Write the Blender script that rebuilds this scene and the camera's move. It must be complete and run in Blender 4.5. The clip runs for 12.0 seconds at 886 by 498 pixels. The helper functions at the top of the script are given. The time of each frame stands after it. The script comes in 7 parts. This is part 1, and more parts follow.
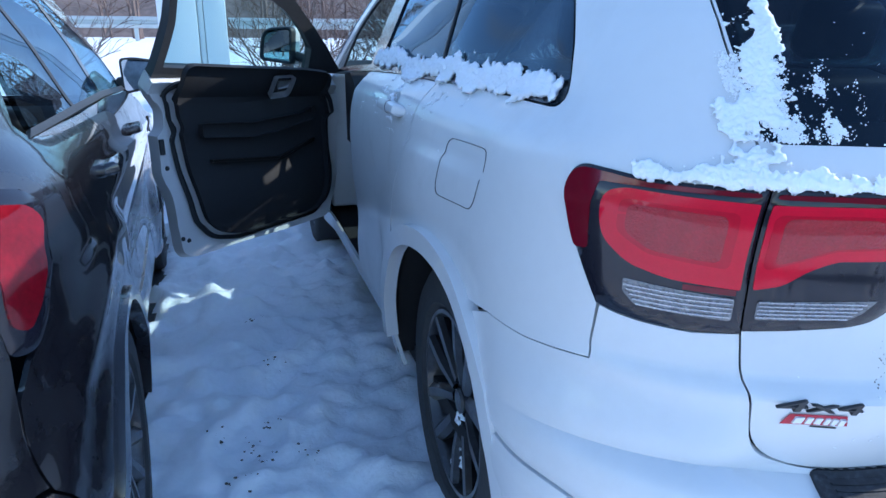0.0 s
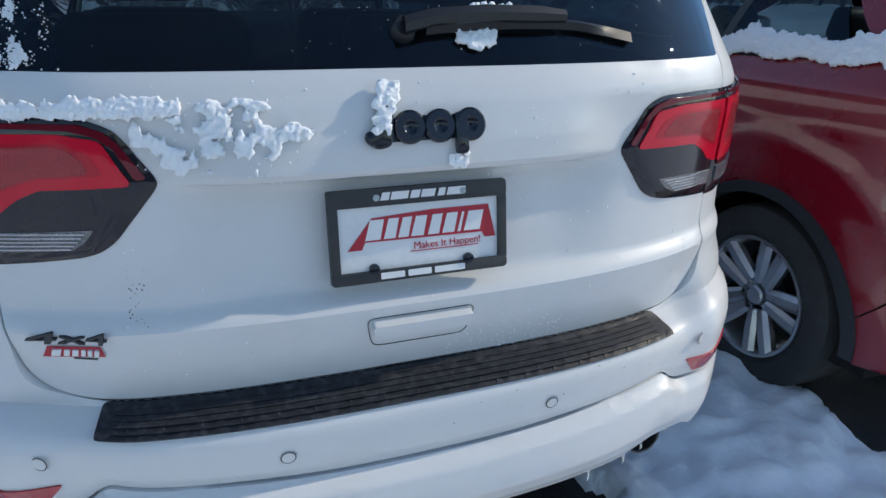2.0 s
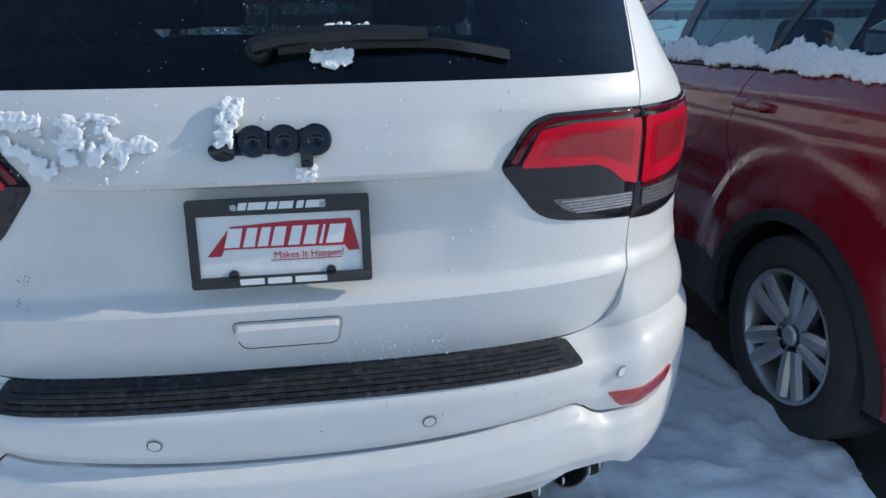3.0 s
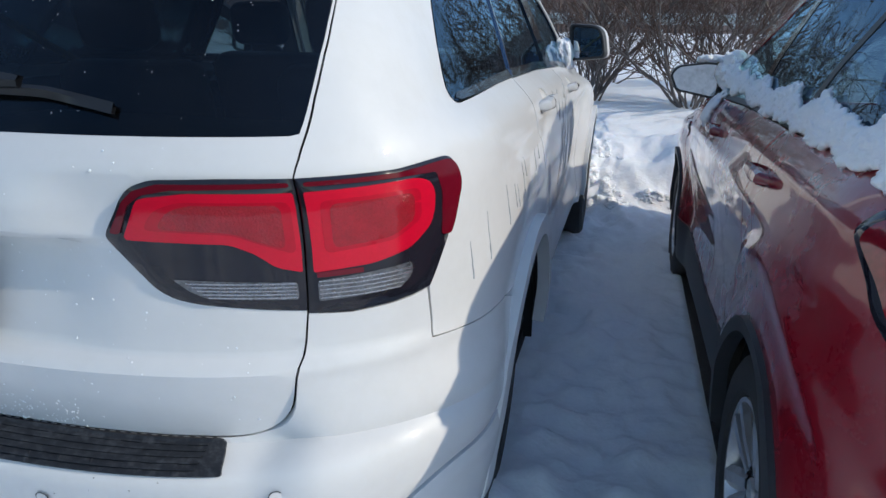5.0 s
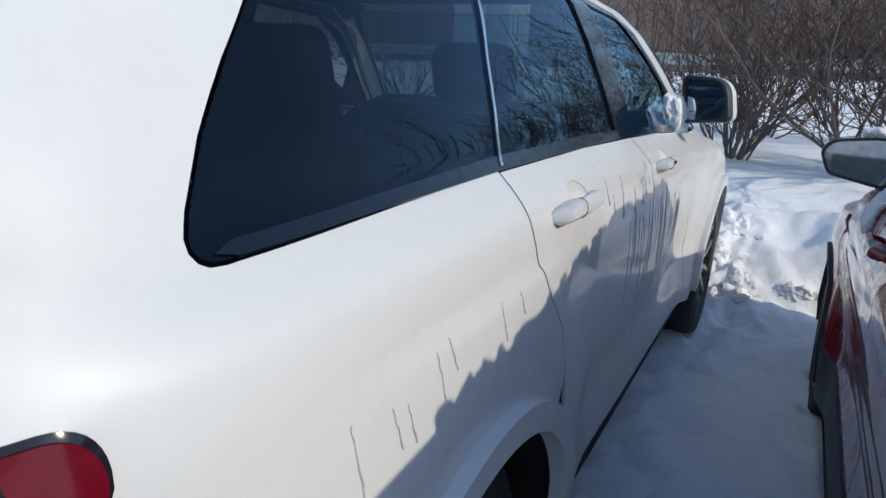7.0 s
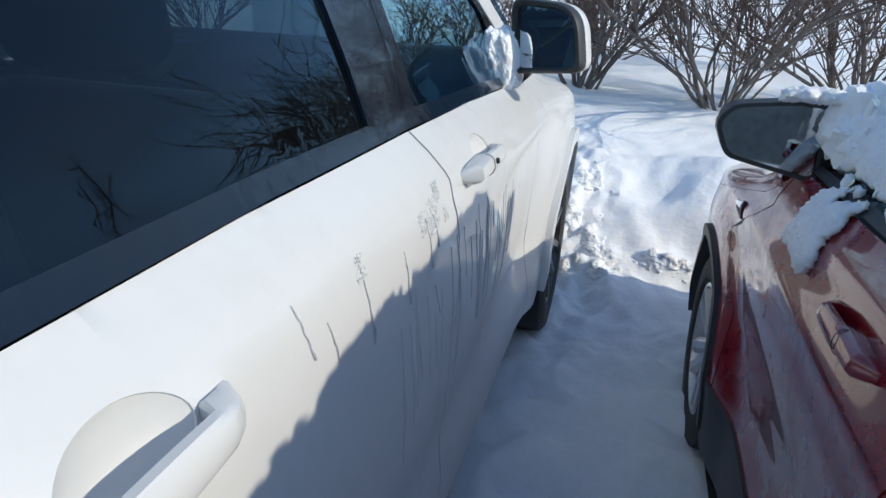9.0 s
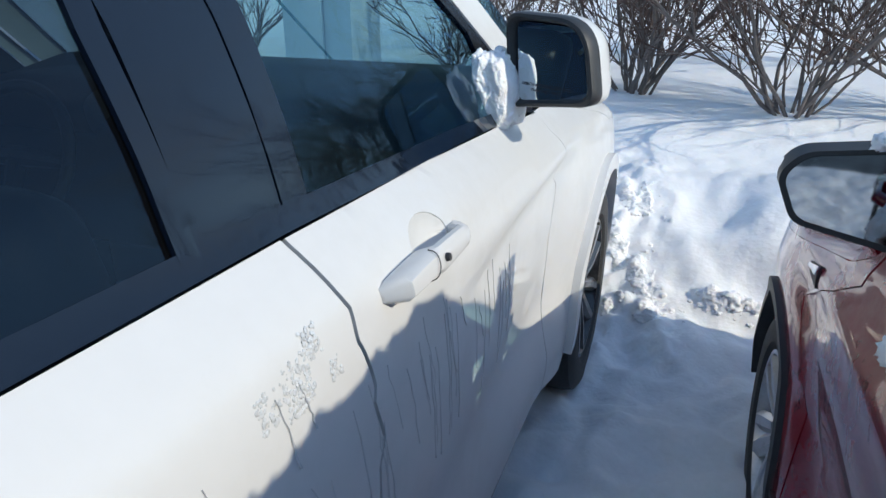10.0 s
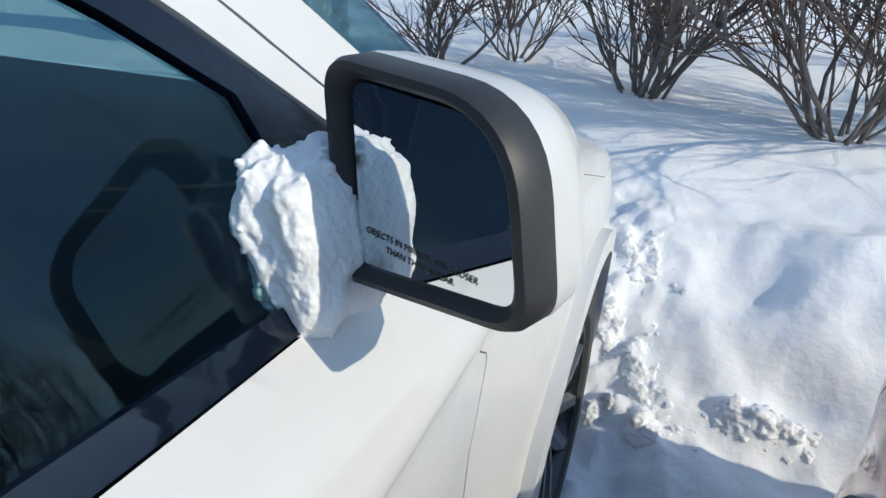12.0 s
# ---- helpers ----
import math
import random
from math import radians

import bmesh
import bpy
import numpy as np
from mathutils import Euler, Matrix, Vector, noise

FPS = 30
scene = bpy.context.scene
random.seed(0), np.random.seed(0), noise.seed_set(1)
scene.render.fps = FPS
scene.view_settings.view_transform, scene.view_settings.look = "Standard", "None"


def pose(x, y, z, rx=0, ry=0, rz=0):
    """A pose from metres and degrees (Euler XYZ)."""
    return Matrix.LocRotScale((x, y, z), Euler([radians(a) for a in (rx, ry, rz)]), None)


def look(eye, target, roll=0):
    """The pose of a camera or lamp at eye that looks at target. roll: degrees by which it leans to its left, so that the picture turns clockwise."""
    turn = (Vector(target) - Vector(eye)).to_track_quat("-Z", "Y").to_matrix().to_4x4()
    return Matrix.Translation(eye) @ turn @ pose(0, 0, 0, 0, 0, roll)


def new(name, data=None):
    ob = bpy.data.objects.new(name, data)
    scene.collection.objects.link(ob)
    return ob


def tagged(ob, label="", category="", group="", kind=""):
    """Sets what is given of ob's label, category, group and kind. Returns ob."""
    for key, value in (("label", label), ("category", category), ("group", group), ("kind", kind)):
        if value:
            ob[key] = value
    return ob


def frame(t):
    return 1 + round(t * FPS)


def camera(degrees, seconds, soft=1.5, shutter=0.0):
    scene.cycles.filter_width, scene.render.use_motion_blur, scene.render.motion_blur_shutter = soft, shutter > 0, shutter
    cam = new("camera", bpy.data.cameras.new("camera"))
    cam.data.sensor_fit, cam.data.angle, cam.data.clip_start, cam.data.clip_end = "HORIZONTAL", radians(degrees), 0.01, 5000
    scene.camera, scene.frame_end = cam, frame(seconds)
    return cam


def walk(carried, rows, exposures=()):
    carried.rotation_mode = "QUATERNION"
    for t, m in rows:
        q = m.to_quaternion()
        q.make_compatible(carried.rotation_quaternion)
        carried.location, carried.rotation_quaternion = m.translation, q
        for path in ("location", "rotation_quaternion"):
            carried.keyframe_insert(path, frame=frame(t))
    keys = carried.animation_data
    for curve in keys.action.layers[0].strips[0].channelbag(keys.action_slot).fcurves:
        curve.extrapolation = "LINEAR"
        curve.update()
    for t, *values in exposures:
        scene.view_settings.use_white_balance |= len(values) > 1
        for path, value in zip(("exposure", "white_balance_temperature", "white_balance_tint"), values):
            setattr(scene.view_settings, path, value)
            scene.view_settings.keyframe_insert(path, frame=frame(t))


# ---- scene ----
cam = camera(65.7, 12.0)
PATH = [
    (0, (-1.388, -0.622, 1.377), (-0.852, 1.212, 0.786), 0.3),
    (0.3, (-1.264, -0.726, 1.366), (-0.694, 1.1, 0.783), 0.2),
    (0.5, (-1.155, -0.79, 1.352), (-0.579, 1.023, 0.732), -0.4),
    (1, (-0.908, -0.895, 1.335), (-0.261, 0.855, 0.614), -0.2),
    (1.5, (-0.624, -0.909, 1.332), (0.108, 0.808, 0.612), 2.4),
    (2, (-0.36, -0.97, 1.335), (0.312, 0.783, 0.646), 0.8),
    (2.5, (-0.088, -1.104, 1.352), (0.321, 0.734, 0.678), -0.9),
    (3, (0.123, -1.113, 1.329), (0.387, 0.767, 0.698), -0.7),
    (3.5, (0.387, -1.052, 1.333), (0.575, 0.839, 0.712), 0.4),
    (3.7, (0.511, -1.041, 1.335), (0.65, 0.859, 0.725), -0.7),
    (5.3, (1.28, -0.652, 1.399), (0.692, 1.155, 0.776), 1.5),
    (5.5, (1.33, -0.552, 1.396), (0.673, 1.231, 0.774), 1.7),
    (6, (1.431, -0.313, 1.451), (0.428, 1.331, 0.911), 2.3),
    (6.5, (1.432, -0.132, 1.457), (0.325, 1.436, 0.893), 3.1),
    (7, (1.320, 0.127, 1.446), (0.447, 1.846, 0.912), 2.5),
    (7.2, (1.295, 0.215, 1.438), (0.465, 1.951, 0.893), 2.3),
    (8.8, (1.205, 1.105, 1.476), (0.692, 2.884, 0.733), 3.8),
    (9, (1.196, 1.217, 1.47), (0.728, 3.014, 0.731), 2.7),
    (9.5, (1.217, 1.408, 1.483), (0.712, 3.185, 0.717), 3.0),
    (10, (1.251, 1.675, 1.496), (0.608, 3.415, 0.751), 0.1),
    (10.5, (1.239, 1.897, 1.495), (0.56, 3.621, 0.741), 1.1),
    (11, (1.18, 2.16, 1.503), (0.513, 3.87, 0.709), 0.8),
    (11.5, (1.168, 2.391, 1.502), (0.504, 4.092, 0.688), 1.0),
    (12, (1.144, 2.623, 1.51), (0.514, 4.332, 0.685), 2.6),
]
EXPOSURES = [(0, 0.59, 5680, 10), (0.5, 0.4, 5830, 10), (1.0, 0.02, 6280, 9), (1.5, -0.3, 6630, 8), (2.5, -0.4, 6730, 8), (3.5, -0.33, 6780, 8), (5.5, -0.34, 6680, 7), (6.5, -0.36, 6730, 7), (7, -0.4, 6780, 7), (9.5, -0.11, 6680, 5), (12, -0.22, 6880, 5)]
walk(cam, [(t, look(eye, target, roll)) for t, eye, target, roll in PATH], EXPOSURES)

# ---- world, sun ----
SUN_AZ, SUN_EL = radians(-5.0), radians(29.5)      # from +x towards +y
world = bpy.data.worlds.new("world")
scene.world = world
world.use_nodes = True
wn = world.node_tree
sky = wn.nodes.new("ShaderNodeTexSky")
sky.sky_type, sky.sun_disc = "NISHITA", False
sky.sun_elevation, sky.sun_rotation = SUN_EL, radians(90) - SUN_AZ
sky.air_density, sky.dust_density, sky.ozone_density = 1.0, 0.1, 2.2
wn.nodes["Background"].inputs[1].default_value = 0.25
# a few fair-weather clouds low in the sky
way, stretch, puff, cover = wn.nodes.new("ShaderNodeTexCoord"), wn.nodes.new("ShaderNodeMapping"), wn.nodes.new("ShaderNodeTexNoise"), wn.nodes.new("ShaderNodeMapRange")
stretch.inputs["Scale"].default_value = (2.2, 2.2, 7.0)
puff.inputs["Scale"].default_value, puff.inputs["Detail"].default_value, puff.inputs["Roughness"].default_value = 1.6, 7, 0.55
cover.inputs["From Min"].default_value, cover.inputs["From Max"].default_value, cover.inputs["To Max"].default_value = 0.54, 0.72, 0.8
height, low, high, both_ways, share, cloudy = wn.nodes.new("ShaderNodeSeparateXYZ"), wn.nodes.new("ShaderNodeMapRange"), wn.nodes.new("ShaderNodeMapRange"), wn.nodes.new("ShaderNodeMath"), wn.nodes.new("ShaderNodeMath"), wn.nodes.new("ShaderNodeMix")
low.inputs["From Min"].default_value, low.inputs["From Max"].default_value = 0.02, 0.12
high.inputs["From Min"].default_value, high.inputs["From Max"].default_value = 0.50, 0.25
both_ways.operation = share.operation = "MULTIPLY"
cloudy.data_type = "RGBA"
cloudy.inputs["B"].default_value = (2.3, 2.35, 2.5, 1)
wn.links.new(way.outputs["Generated"], stretch.inputs["Vector"])
wn.links.new(stretch.outputs[0], puff.inputs["Vector"])
wn.links.new(puff.outputs["Fac"], cover.inputs["Value"])
wn.links.new(way.outputs["Generated"], height.inputs[0])
wn.links.new(height.outputs["Z"], low.inputs["Value"])
wn.links.new(height.outputs["Z"], high.inputs["Value"])
wn.links.new(low.outputs[0], both_ways.inputs[0])
wn.links.new(high.outputs[0], both_ways.inputs[1])
wn.links.new(both_ways.outputs[0], share.inputs[0])
wn.links.new(cover.outputs[0], share.inputs[1])
wn.links.new(share.outputs[0], cloudy.inputs["Factor"])
wn.links.new(sky.outputs[0], cloudy.inputs["A"])
wn.links.new(cloudy.outputs["Result"], wn.nodes["Background"].inputs[0])
sun = new("sun", bpy.data.lights.new("sun", "SUN"))
sun.data.energy, sun.data.angle, sun.data.color = 3.5, radians(0.53), (1.0, 0.91, 0.78)
sun_dir = Vector((math.cos(SUN_EL) * math.cos(SUN_AZ), math.cos(SUN_EL) * math.sin(SUN_AZ), math.sin(SUN_EL)))
sun.matrix_world = look(sun_dir * 50, (0, 0, 0))


# ---- materials ----
def material(name, color, rough=0.5, metal=0.0, coat=0.0, vary=0.08, scale=6.0, fine=60.0, bump=0.0, bump_scale=80.0,
             spec=0.5, dirt=None, dirt_amount=0.0, dirt_scale=3.0, coat_rough=0.03, sss=0.0):
    m = bpy.data.materials.new(name)
    m.use_nodes = True
    nt = m.node_tree
    N, Lk = nt.nodes, nt.links
    b = N["Principled BSDF"]
    co = N.new("ShaderNodeTexCoord")
    n1, n2 = N.new("ShaderNodeTexNoise"), N.new("ShaderNodeTexNoise")
    n1.inputs["Scale"].default_value, n2.inputs["Scale"].default_value = scale, fine
    n1.inputs["Detail"].default_value, n2.inputs["Detail"].default_value = 5, 3
    Lk.new(co.outputs["Object"], n1.inputs["Vector"])
    Lk.new(co.outputs["Object"], n2.inputs["Vector"])
    add = N.new("ShaderNodeMath")
    add.operation = "ADD"
    Lk.new(n1.outputs["Fac"], add.inputs[0])
    Lk.new(n2.outputs["Fac"], add.inputs[1])
    ramp = N.new("ShaderNodeMapRange")
    ramp.inputs["From Min"].default_value, ramp.inputs["From Max"].default_value = 0.6, 1.4
    ramp.inputs["To Min"].default_value, ramp.inputs["To Max"].default_value = 1 - vary, 1 + vary
    Lk.new(add.outputs[0], ramp.inputs["Value"])
    mul = N.new("ShaderNodeVectorMath")
    mul.operation = "SCALE"
    mul.inputs[0].default_value = color[:3]
    Lk.new(ramp.outputs[0], mul.inputs["Scale"])
    last = mul.outputs[0]
    if dirt:
        n3 = N.new("ShaderNodeTexNoise")
        n3.inputs["Scale"].default_value, n3.inputs["Detail"].default_value, n3.inputs["Roughness"].default_value = dirt_scale, 9, 0.7
        Lk.new(co.outputs["Object"], n3.inputs["Vector"])
        mr = N.new("ShaderNodeMapRange")
        mr.inputs["From Min"].default_value, mr.inputs["From Max"].default_value = 0.5, 0.75
        mr.inputs["To Max"].default_value = dirt_amount
        Lk.new(n3.outputs["Fac"], mr.inputs["Value"])
        mix = N.new("ShaderNodeMix")
        mix.data_type = "RGBA"
        Lk.new(mr.outputs[0], mix.inputs["Factor"])
        Lk.new(last, mix.inputs["A"])
        mix.inputs["B"].default_value = (*dirt, 1)
        last = mix.outputs["Result"]
        rr = N.new("ShaderNodeMapRange")
        rr.inputs["To Min"].default_value, rr.inputs["To Max"].default_value = rough, min(1, rough + 0.4)
        rr.inputs["From Max"].default_value = max(dirt_amount, 0.01)
        Lk.new(mr.outputs[0], rr.inputs["Value"])
        Lk.new(rr.outputs[0], b.inputs["Roughness"])
    else:
        b.inputs["Roughness"].default_value = rough
    Lk.new(last, b.inputs["Base Color"])
    b.inputs["Metallic"].default_value = metal
    b.inputs["Coat Weight"].default_value = coat
    b.inputs["Coat Roughness"].default_value = coat_rough
    b.inputs["Specular IOR Level"].default_value = spec
    if sss:
        b.inputs["Subsurface Weight"].default_value = sss
        b.inputs["Subsurface Radius"].default_value = (0.02, 0.025, 0.03)
    if bump:
        n4 = N.new("ShaderNodeTexNoise")
        n4.inputs["Scale"].default_value, n4.inputs["Detail"].default_value = bump_scale, 6
        Lk.new(co.outputs["Object"], n4.inputs["Vector"])
        bp = N.new("ShaderNodeBump")
        bp.inputs["Strength"].default_value, bp.inputs["Distance"].default_value = bump, 0.01
        Lk.new(n4.outputs["Fac"], bp.inputs["Height"])
        Lk.new(bp.outputs[0], b.inputs["Normal"])
    return m


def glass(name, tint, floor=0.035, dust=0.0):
    """Tinted sheet glass: a clear tint with a blue-coloured, mirror-like gloss over it."""
    m = bpy.data.materials.new(name)
    m.use_nodes = True
    nt = m.node_tree
    nt.nodes.clear()
    out, mix = nt.nodes.new("ShaderNodeOutputMaterial"), nt.nodes.new("ShaderNodeMixShader")
    clear, gloss, lw = nt.nodes.new("ShaderNodeBsdfTransparent"), nt.nodes.new("ShaderNodeBsdfGlossy"), nt.nodes.new("ShaderNodeLayerWeight")
    power, fr = nt.nodes.new("ShaderNodeMath"), nt.nodes.new("ShaderNodeMapRange")
    power.operation = "POWER"
    power.inputs[1].default_value = 4.6
    lw.inputs["Blend"].default_value = 0.5
    fr.inputs["To Min"].default_value, fr.inputs["To Max"].default_value = floor, 1.0
    nt.links.new(lw.outputs["Facing"], power.inputs[0])
    nt.links.new(power.outputs[0], fr.inputs["Value"])
    clear.inputs[0].default_value = (*tint, 1)
    # gloss coloured blue and dimmed, standing in for a deeper sky reflection
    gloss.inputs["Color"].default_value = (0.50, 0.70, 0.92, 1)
    gloss.inputs["Roughness"].default_value = 0.01
    nt.links.new(fr.outputs[0], mix.inputs[0])
    nt.links.new(clear.outputs[0], mix.inputs[1])
    nt.links.new(gloss.outputs[0], mix.inputs[2])
    last = mix.outputs[0]
    # pale film: dust, plus a painted haze that lifts the dark glass
    if dust:
        film, spots, share, over, co = nt.nodes.new("ShaderNodeBsdfDiffuse"), nt.nodes.new("ShaderNodeTexNoise"), nt.nodes.new("ShaderNodeMapRange"), nt.nodes.new("ShaderNodeMixShader"), nt.nodes.new("ShaderNodeTexCoord")
        film.inputs["Color"].default_value = (0.55, 0.57, 0.60, 1)
        spots.inputs["Scale"].default_value, spots.inputs["Detail"].default_value, spots.inputs["Roughness"].default_value = 5.0, 9, 0.7
        share.inputs["From Min"].default_value, share.inputs["From Max"].default_value = 0.35, 0.75
        share.inputs["To Min"].default_value, share.inputs["To Max"].default_value = dust * 0.3, dust * 1.8
        nt.links.new(co.outputs["Object"], spots.inputs["Vector"])
        nt.links.new(spots.outputs["Fac"], share.inputs["Value"])
        nt.links.new(share.outputs[0], over.inputs[0])
        nt.links.new(last, over.inputs[1])
        nt.links.new(film.outputs[0], over.inputs[2])
        last = over.outputs[0]
    nt.links.new(last, out.inputs[0])
    return m


WHITE = material("white_paint", (0.68, 0.685, 0.69), 0.45, coat=0.55, vary=0.02, scale=1.5, fine=30, dirt=(0.50, 0.49, 0.46), dirt_amount=0.22, dirt_scale=4)
RED = material("red_paint", (0.22, 0.004, 0.014), 0.26, coat=0.8, vary=0.05, dirt=(0.22, 0.08, 0.08), dirt_amount=0.12)
RED.node_tree.nodes["Principled BSDF"].inputs["Coat Weight"].default_value = 1.0
RED.node_tree.nodes["Principled BSDF"].inputs["Coat IOR"].default_value = 1.55
BLACKP = material("black_paint", (0.010, 0.009, 0.012), 0.25, coat=1.0, vary=0.1, dirt=(0.06, 0.06, 0.065), dirt_amount=0.15)
PLASTIC = material("black_plastic", (0.030, 0.032, 0.036), 0.5, vary=0.2, bump=0.02, bump_scale=300)
PAD = material("worn_step_pad", (0.018, 0.020, 0.025), 0.5, vary=0.25, dirt=(0.17, 0.18, 0.20), dirt_amount=0.35, dirt_scale=60, spec=0.3)
# blue in this near-black stands in for sky mirrored in the trim
GLOSSBLACK = material("gloss_black", (0.005, 0.009, 0.019), 0.10, coat=0.35, vary=0.1, spec=0.3)
RUBBER = material("tyre_rubber", (0.036, 0.037, 0.039), 0.8, vary=0.2, dirt=(0.12, 0.12, 0.125), dirt_amount=0.3, dirt_scale=8, bump=0.2, bump_scale=120)
WIPER = material("wiper_black", (0.012, 0.013, 0.016), 0.4, vary=0.2)
DARK = material("dark_void", (0.008, 0.008, 0.009), 0.9, vary=0.1)
INTERIOR = material("black_interior", (0.016, 0.017, 0.020), 0.7, vary=0.15, bump=0.05, bump_scale=200)
LEATHER = material("dark_leather", (0.02, 0.019, 0.019), 0.5, vary=0.2, bump=0.05, bump_scale=150)
SILVER = material("silver_alloy", (0.55, 0.56, 0.58), 0.3, metal=0.8, coat=0.5, vary=0.05, dirt=(0.25, 0.24, 0.23), dirt_amount=0.4, dirt_scale=12)
BLACKALLOY = material("black_alloy", (0.012, 0.012, 0.014), 0.3, coat=0.6, vary=0.1, dirt=(0.3, 0.31, 0.33), dirt_amount=0.2, dirt_scale=14)
CHROME = material("chrome", (0.75, 0.76, 0.78), 0.08, metal=1.0, vary=0.02)
# mirror colour darkened and mottled in place of dim reflections and clinging snow
DULLMIRROR = material("wet_mirror_glass", (0.30, 0.33, 0.36), 0.03, metal=1.0, vary=0.25, scale=14, fine=50)
MIRROR = material("mirror_glass", (0.75, 0.79, 0.80), 0.01, metal=1.0, vary=0.005)
LENSRED = material("red_lens", (0.60, 0.004, 0.027), 0.15, coat=0.35, spec=0.25, vary=0.06, scale=30, fine=200)
LENSMID = material("middle_red_lens", (0.47, 0.004, 0.022), 0.15, coat=0.35, spec=0.25, vary=0.08, scale=25, fine=120)
LENSCORE = material("inner_red_lens", (0.33, 0.004, 0.014), 0.12, coat=0.6, spec=0.4, vary=0.25, scale=40, fine=260, bump=0.35, bump_scale=240)
LENSDEEP = material("deep_red_lens", (0.18, 0.003, 0.010), 0.15, coat=1.0, vary=0.35, scale=18, fine=90)
LENSRIB = material("lens_rib", (0.33, 0.34, 0.37), 0.16, metal=0.7, coat=1.0, vary=0.35, scale=90, fine=300)
LENSDARK = material("dark_red_lens", (0.13, 0.003, 0.012), 0.1, coat=0.4, spec=0.25, vary=0.1, scale=20)
LENSSMOKE = material("smoked_lens", (0.013, 0.013, 0.020), 0.10, coat=0.45, spec=0.25, vary=0.1)
LENSCLEAR = material("ribbed_clear_lens", (0.15, 0.155, 0.17), 0.2, metal=0.6, coat=0.8, vary=0.55, scale=60, fine=220, bump=0.4, bump_scale=180)
REFLECTOR = material("red_reflector", (0.42, 0.006, 0.016), 0.2, coat=1.0, vary=0.2, scale=60, fine=250, bump=0.3, bump_scale=400)
SNOW = material("snow", (0.88, 0.90, 0.93), 0.75, vary=0.04, scale=3, fine=40, bump=0.45, bump_scale=34, spec=0.3, sss=0.2)
ICE = material("ice_drip", (0.48, 0.50, 0.53), 0.06, coat=1.0, vary=0.35, scale=80)
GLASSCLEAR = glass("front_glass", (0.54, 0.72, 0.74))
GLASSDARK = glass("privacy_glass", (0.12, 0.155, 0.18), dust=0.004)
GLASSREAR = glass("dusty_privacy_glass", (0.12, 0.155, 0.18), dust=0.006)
PLATEWHITE = material("plate_white", (0.75, 0.76, 0.77), 0.35, vary=0.04, dirt=(0.5, 0.5, 0.5), dirt_amount=0.3, dirt_scale=20)
PRINTRED = material("print_red", (0.45, 0.02, 0.04), 0.4, vary=0.05)
PRINTWHITE = material("print_white", (0.8, 0.8, 0.8), 0.4, vary=0.03)
PRINTBLACK = material("print_black", (0.02, 0.02, 0.02), 0.4, vary=0.03)
BARK = material("shrub_bark", (0.15, 0.125, 0.115), 0.85, vary=0.35, scale=12, fine=90, bump=0.6, bump_scale=60)
TWIG = material("red_brown_twigs", (0.10, 0.062, 0.05), 0.85, vary=0.3)
COLUMN = material("white_column_cladding", (0.72, 0.74, 0.76), 0.45, vary=0.03, dirt=(0.5, 0.5, 0.5), dirt_amount=0.2)
STEEL = material("galvanised_rail", (0.42, 0.47, 0.48), 0.45, metal=0.5, vary=0.15, scale=2)
WOODS = material("bare_woods", (0.13, 0.095, 0.085), 0.95, vary=0.4, scale=0.4, fine=3)
ASPHALT = material("wet_asphalt", (0.035, 0.036, 0.038), 0.45, vary=0.3, scale=5, fine=120, bump=0.4, bump_scale=150)
HILL = material("wooded_hill", (0.12, 0.095, 0.09), 0.95, vary=0.5, scale=0.25, fine=1.6)
WOODHANDLE = material("wooden_handle", (0.45, 0.28, 0.10), 0.6, vary=0.25, scale=10, fine=90)


# ---- mesh helpers ----
def mesh_of(name, bm, mat, smooth=True):
    bmesh.ops.recalc_face_normals(bm, faces=bm.faces) if len(bm.faces) < 30000 else None
    me = bpy.data.meshes.new(name)
    bm.to_mesh(me)
    bm.free()
    me.materials.append(mat)
    if smooth:
        me.shade_smooth()
        try:
            me.set_sharp_from_angle(angle=radians(38))
        except AttributeError:
            pass
    return me


def part(name, bm, mat, parent, label="", smooth=True):
    ob = new(name, mesh_of(name, bm, mat, smooth))
    ob.parent = parent
    if label:
        ob["label"] = label
    return ob


def thing(name, bm, mat, label, category, group="", kind="", smooth=True):
    return tagged(new(name, mesh_of(name, bm, mat, smooth)), label, category, group, kind)


def empty(name, label, category, at=(0, 0, 0), group="", kind=""):
    ob = new(name)
    ob.location = at
    return tagged(ob, label, category, group, kind)


def add_box(bm, lo, hi, bevel=0.0, m=None):
    r = bmesh.ops.create_cube(bm, size=1)
    vs = r["verts"]
    c, s = [(a + b) / 2 for a, b in zip(lo, hi)], [abs(b - a) for a, b in zip(lo, hi)]
    bmesh.ops.scale(bm, vec=s, verts=vs)
    bmesh.ops.translate(bm, vec=c, verts=vs)
    if bevel:
        es = list({e for v in vs for e in v.link_edges})
        r = bmesh.ops.bevel(bm, geom=es, offset=bevel, segments=3, affect="EDGES", profile=0.5)
        vs = list({v for f in r["faces"] for v in f.verts} | {v for v in vs if v.is_valid})
    if m is not None:
        bmesh.ops.transform(bm, matrix=m, verts=vs)
    return vs


def box(lo, hi, bevel=0.0, m=None):
    bm = bmesh.new()
    add_box(bm, lo, hi, bevel, m)
    return bm


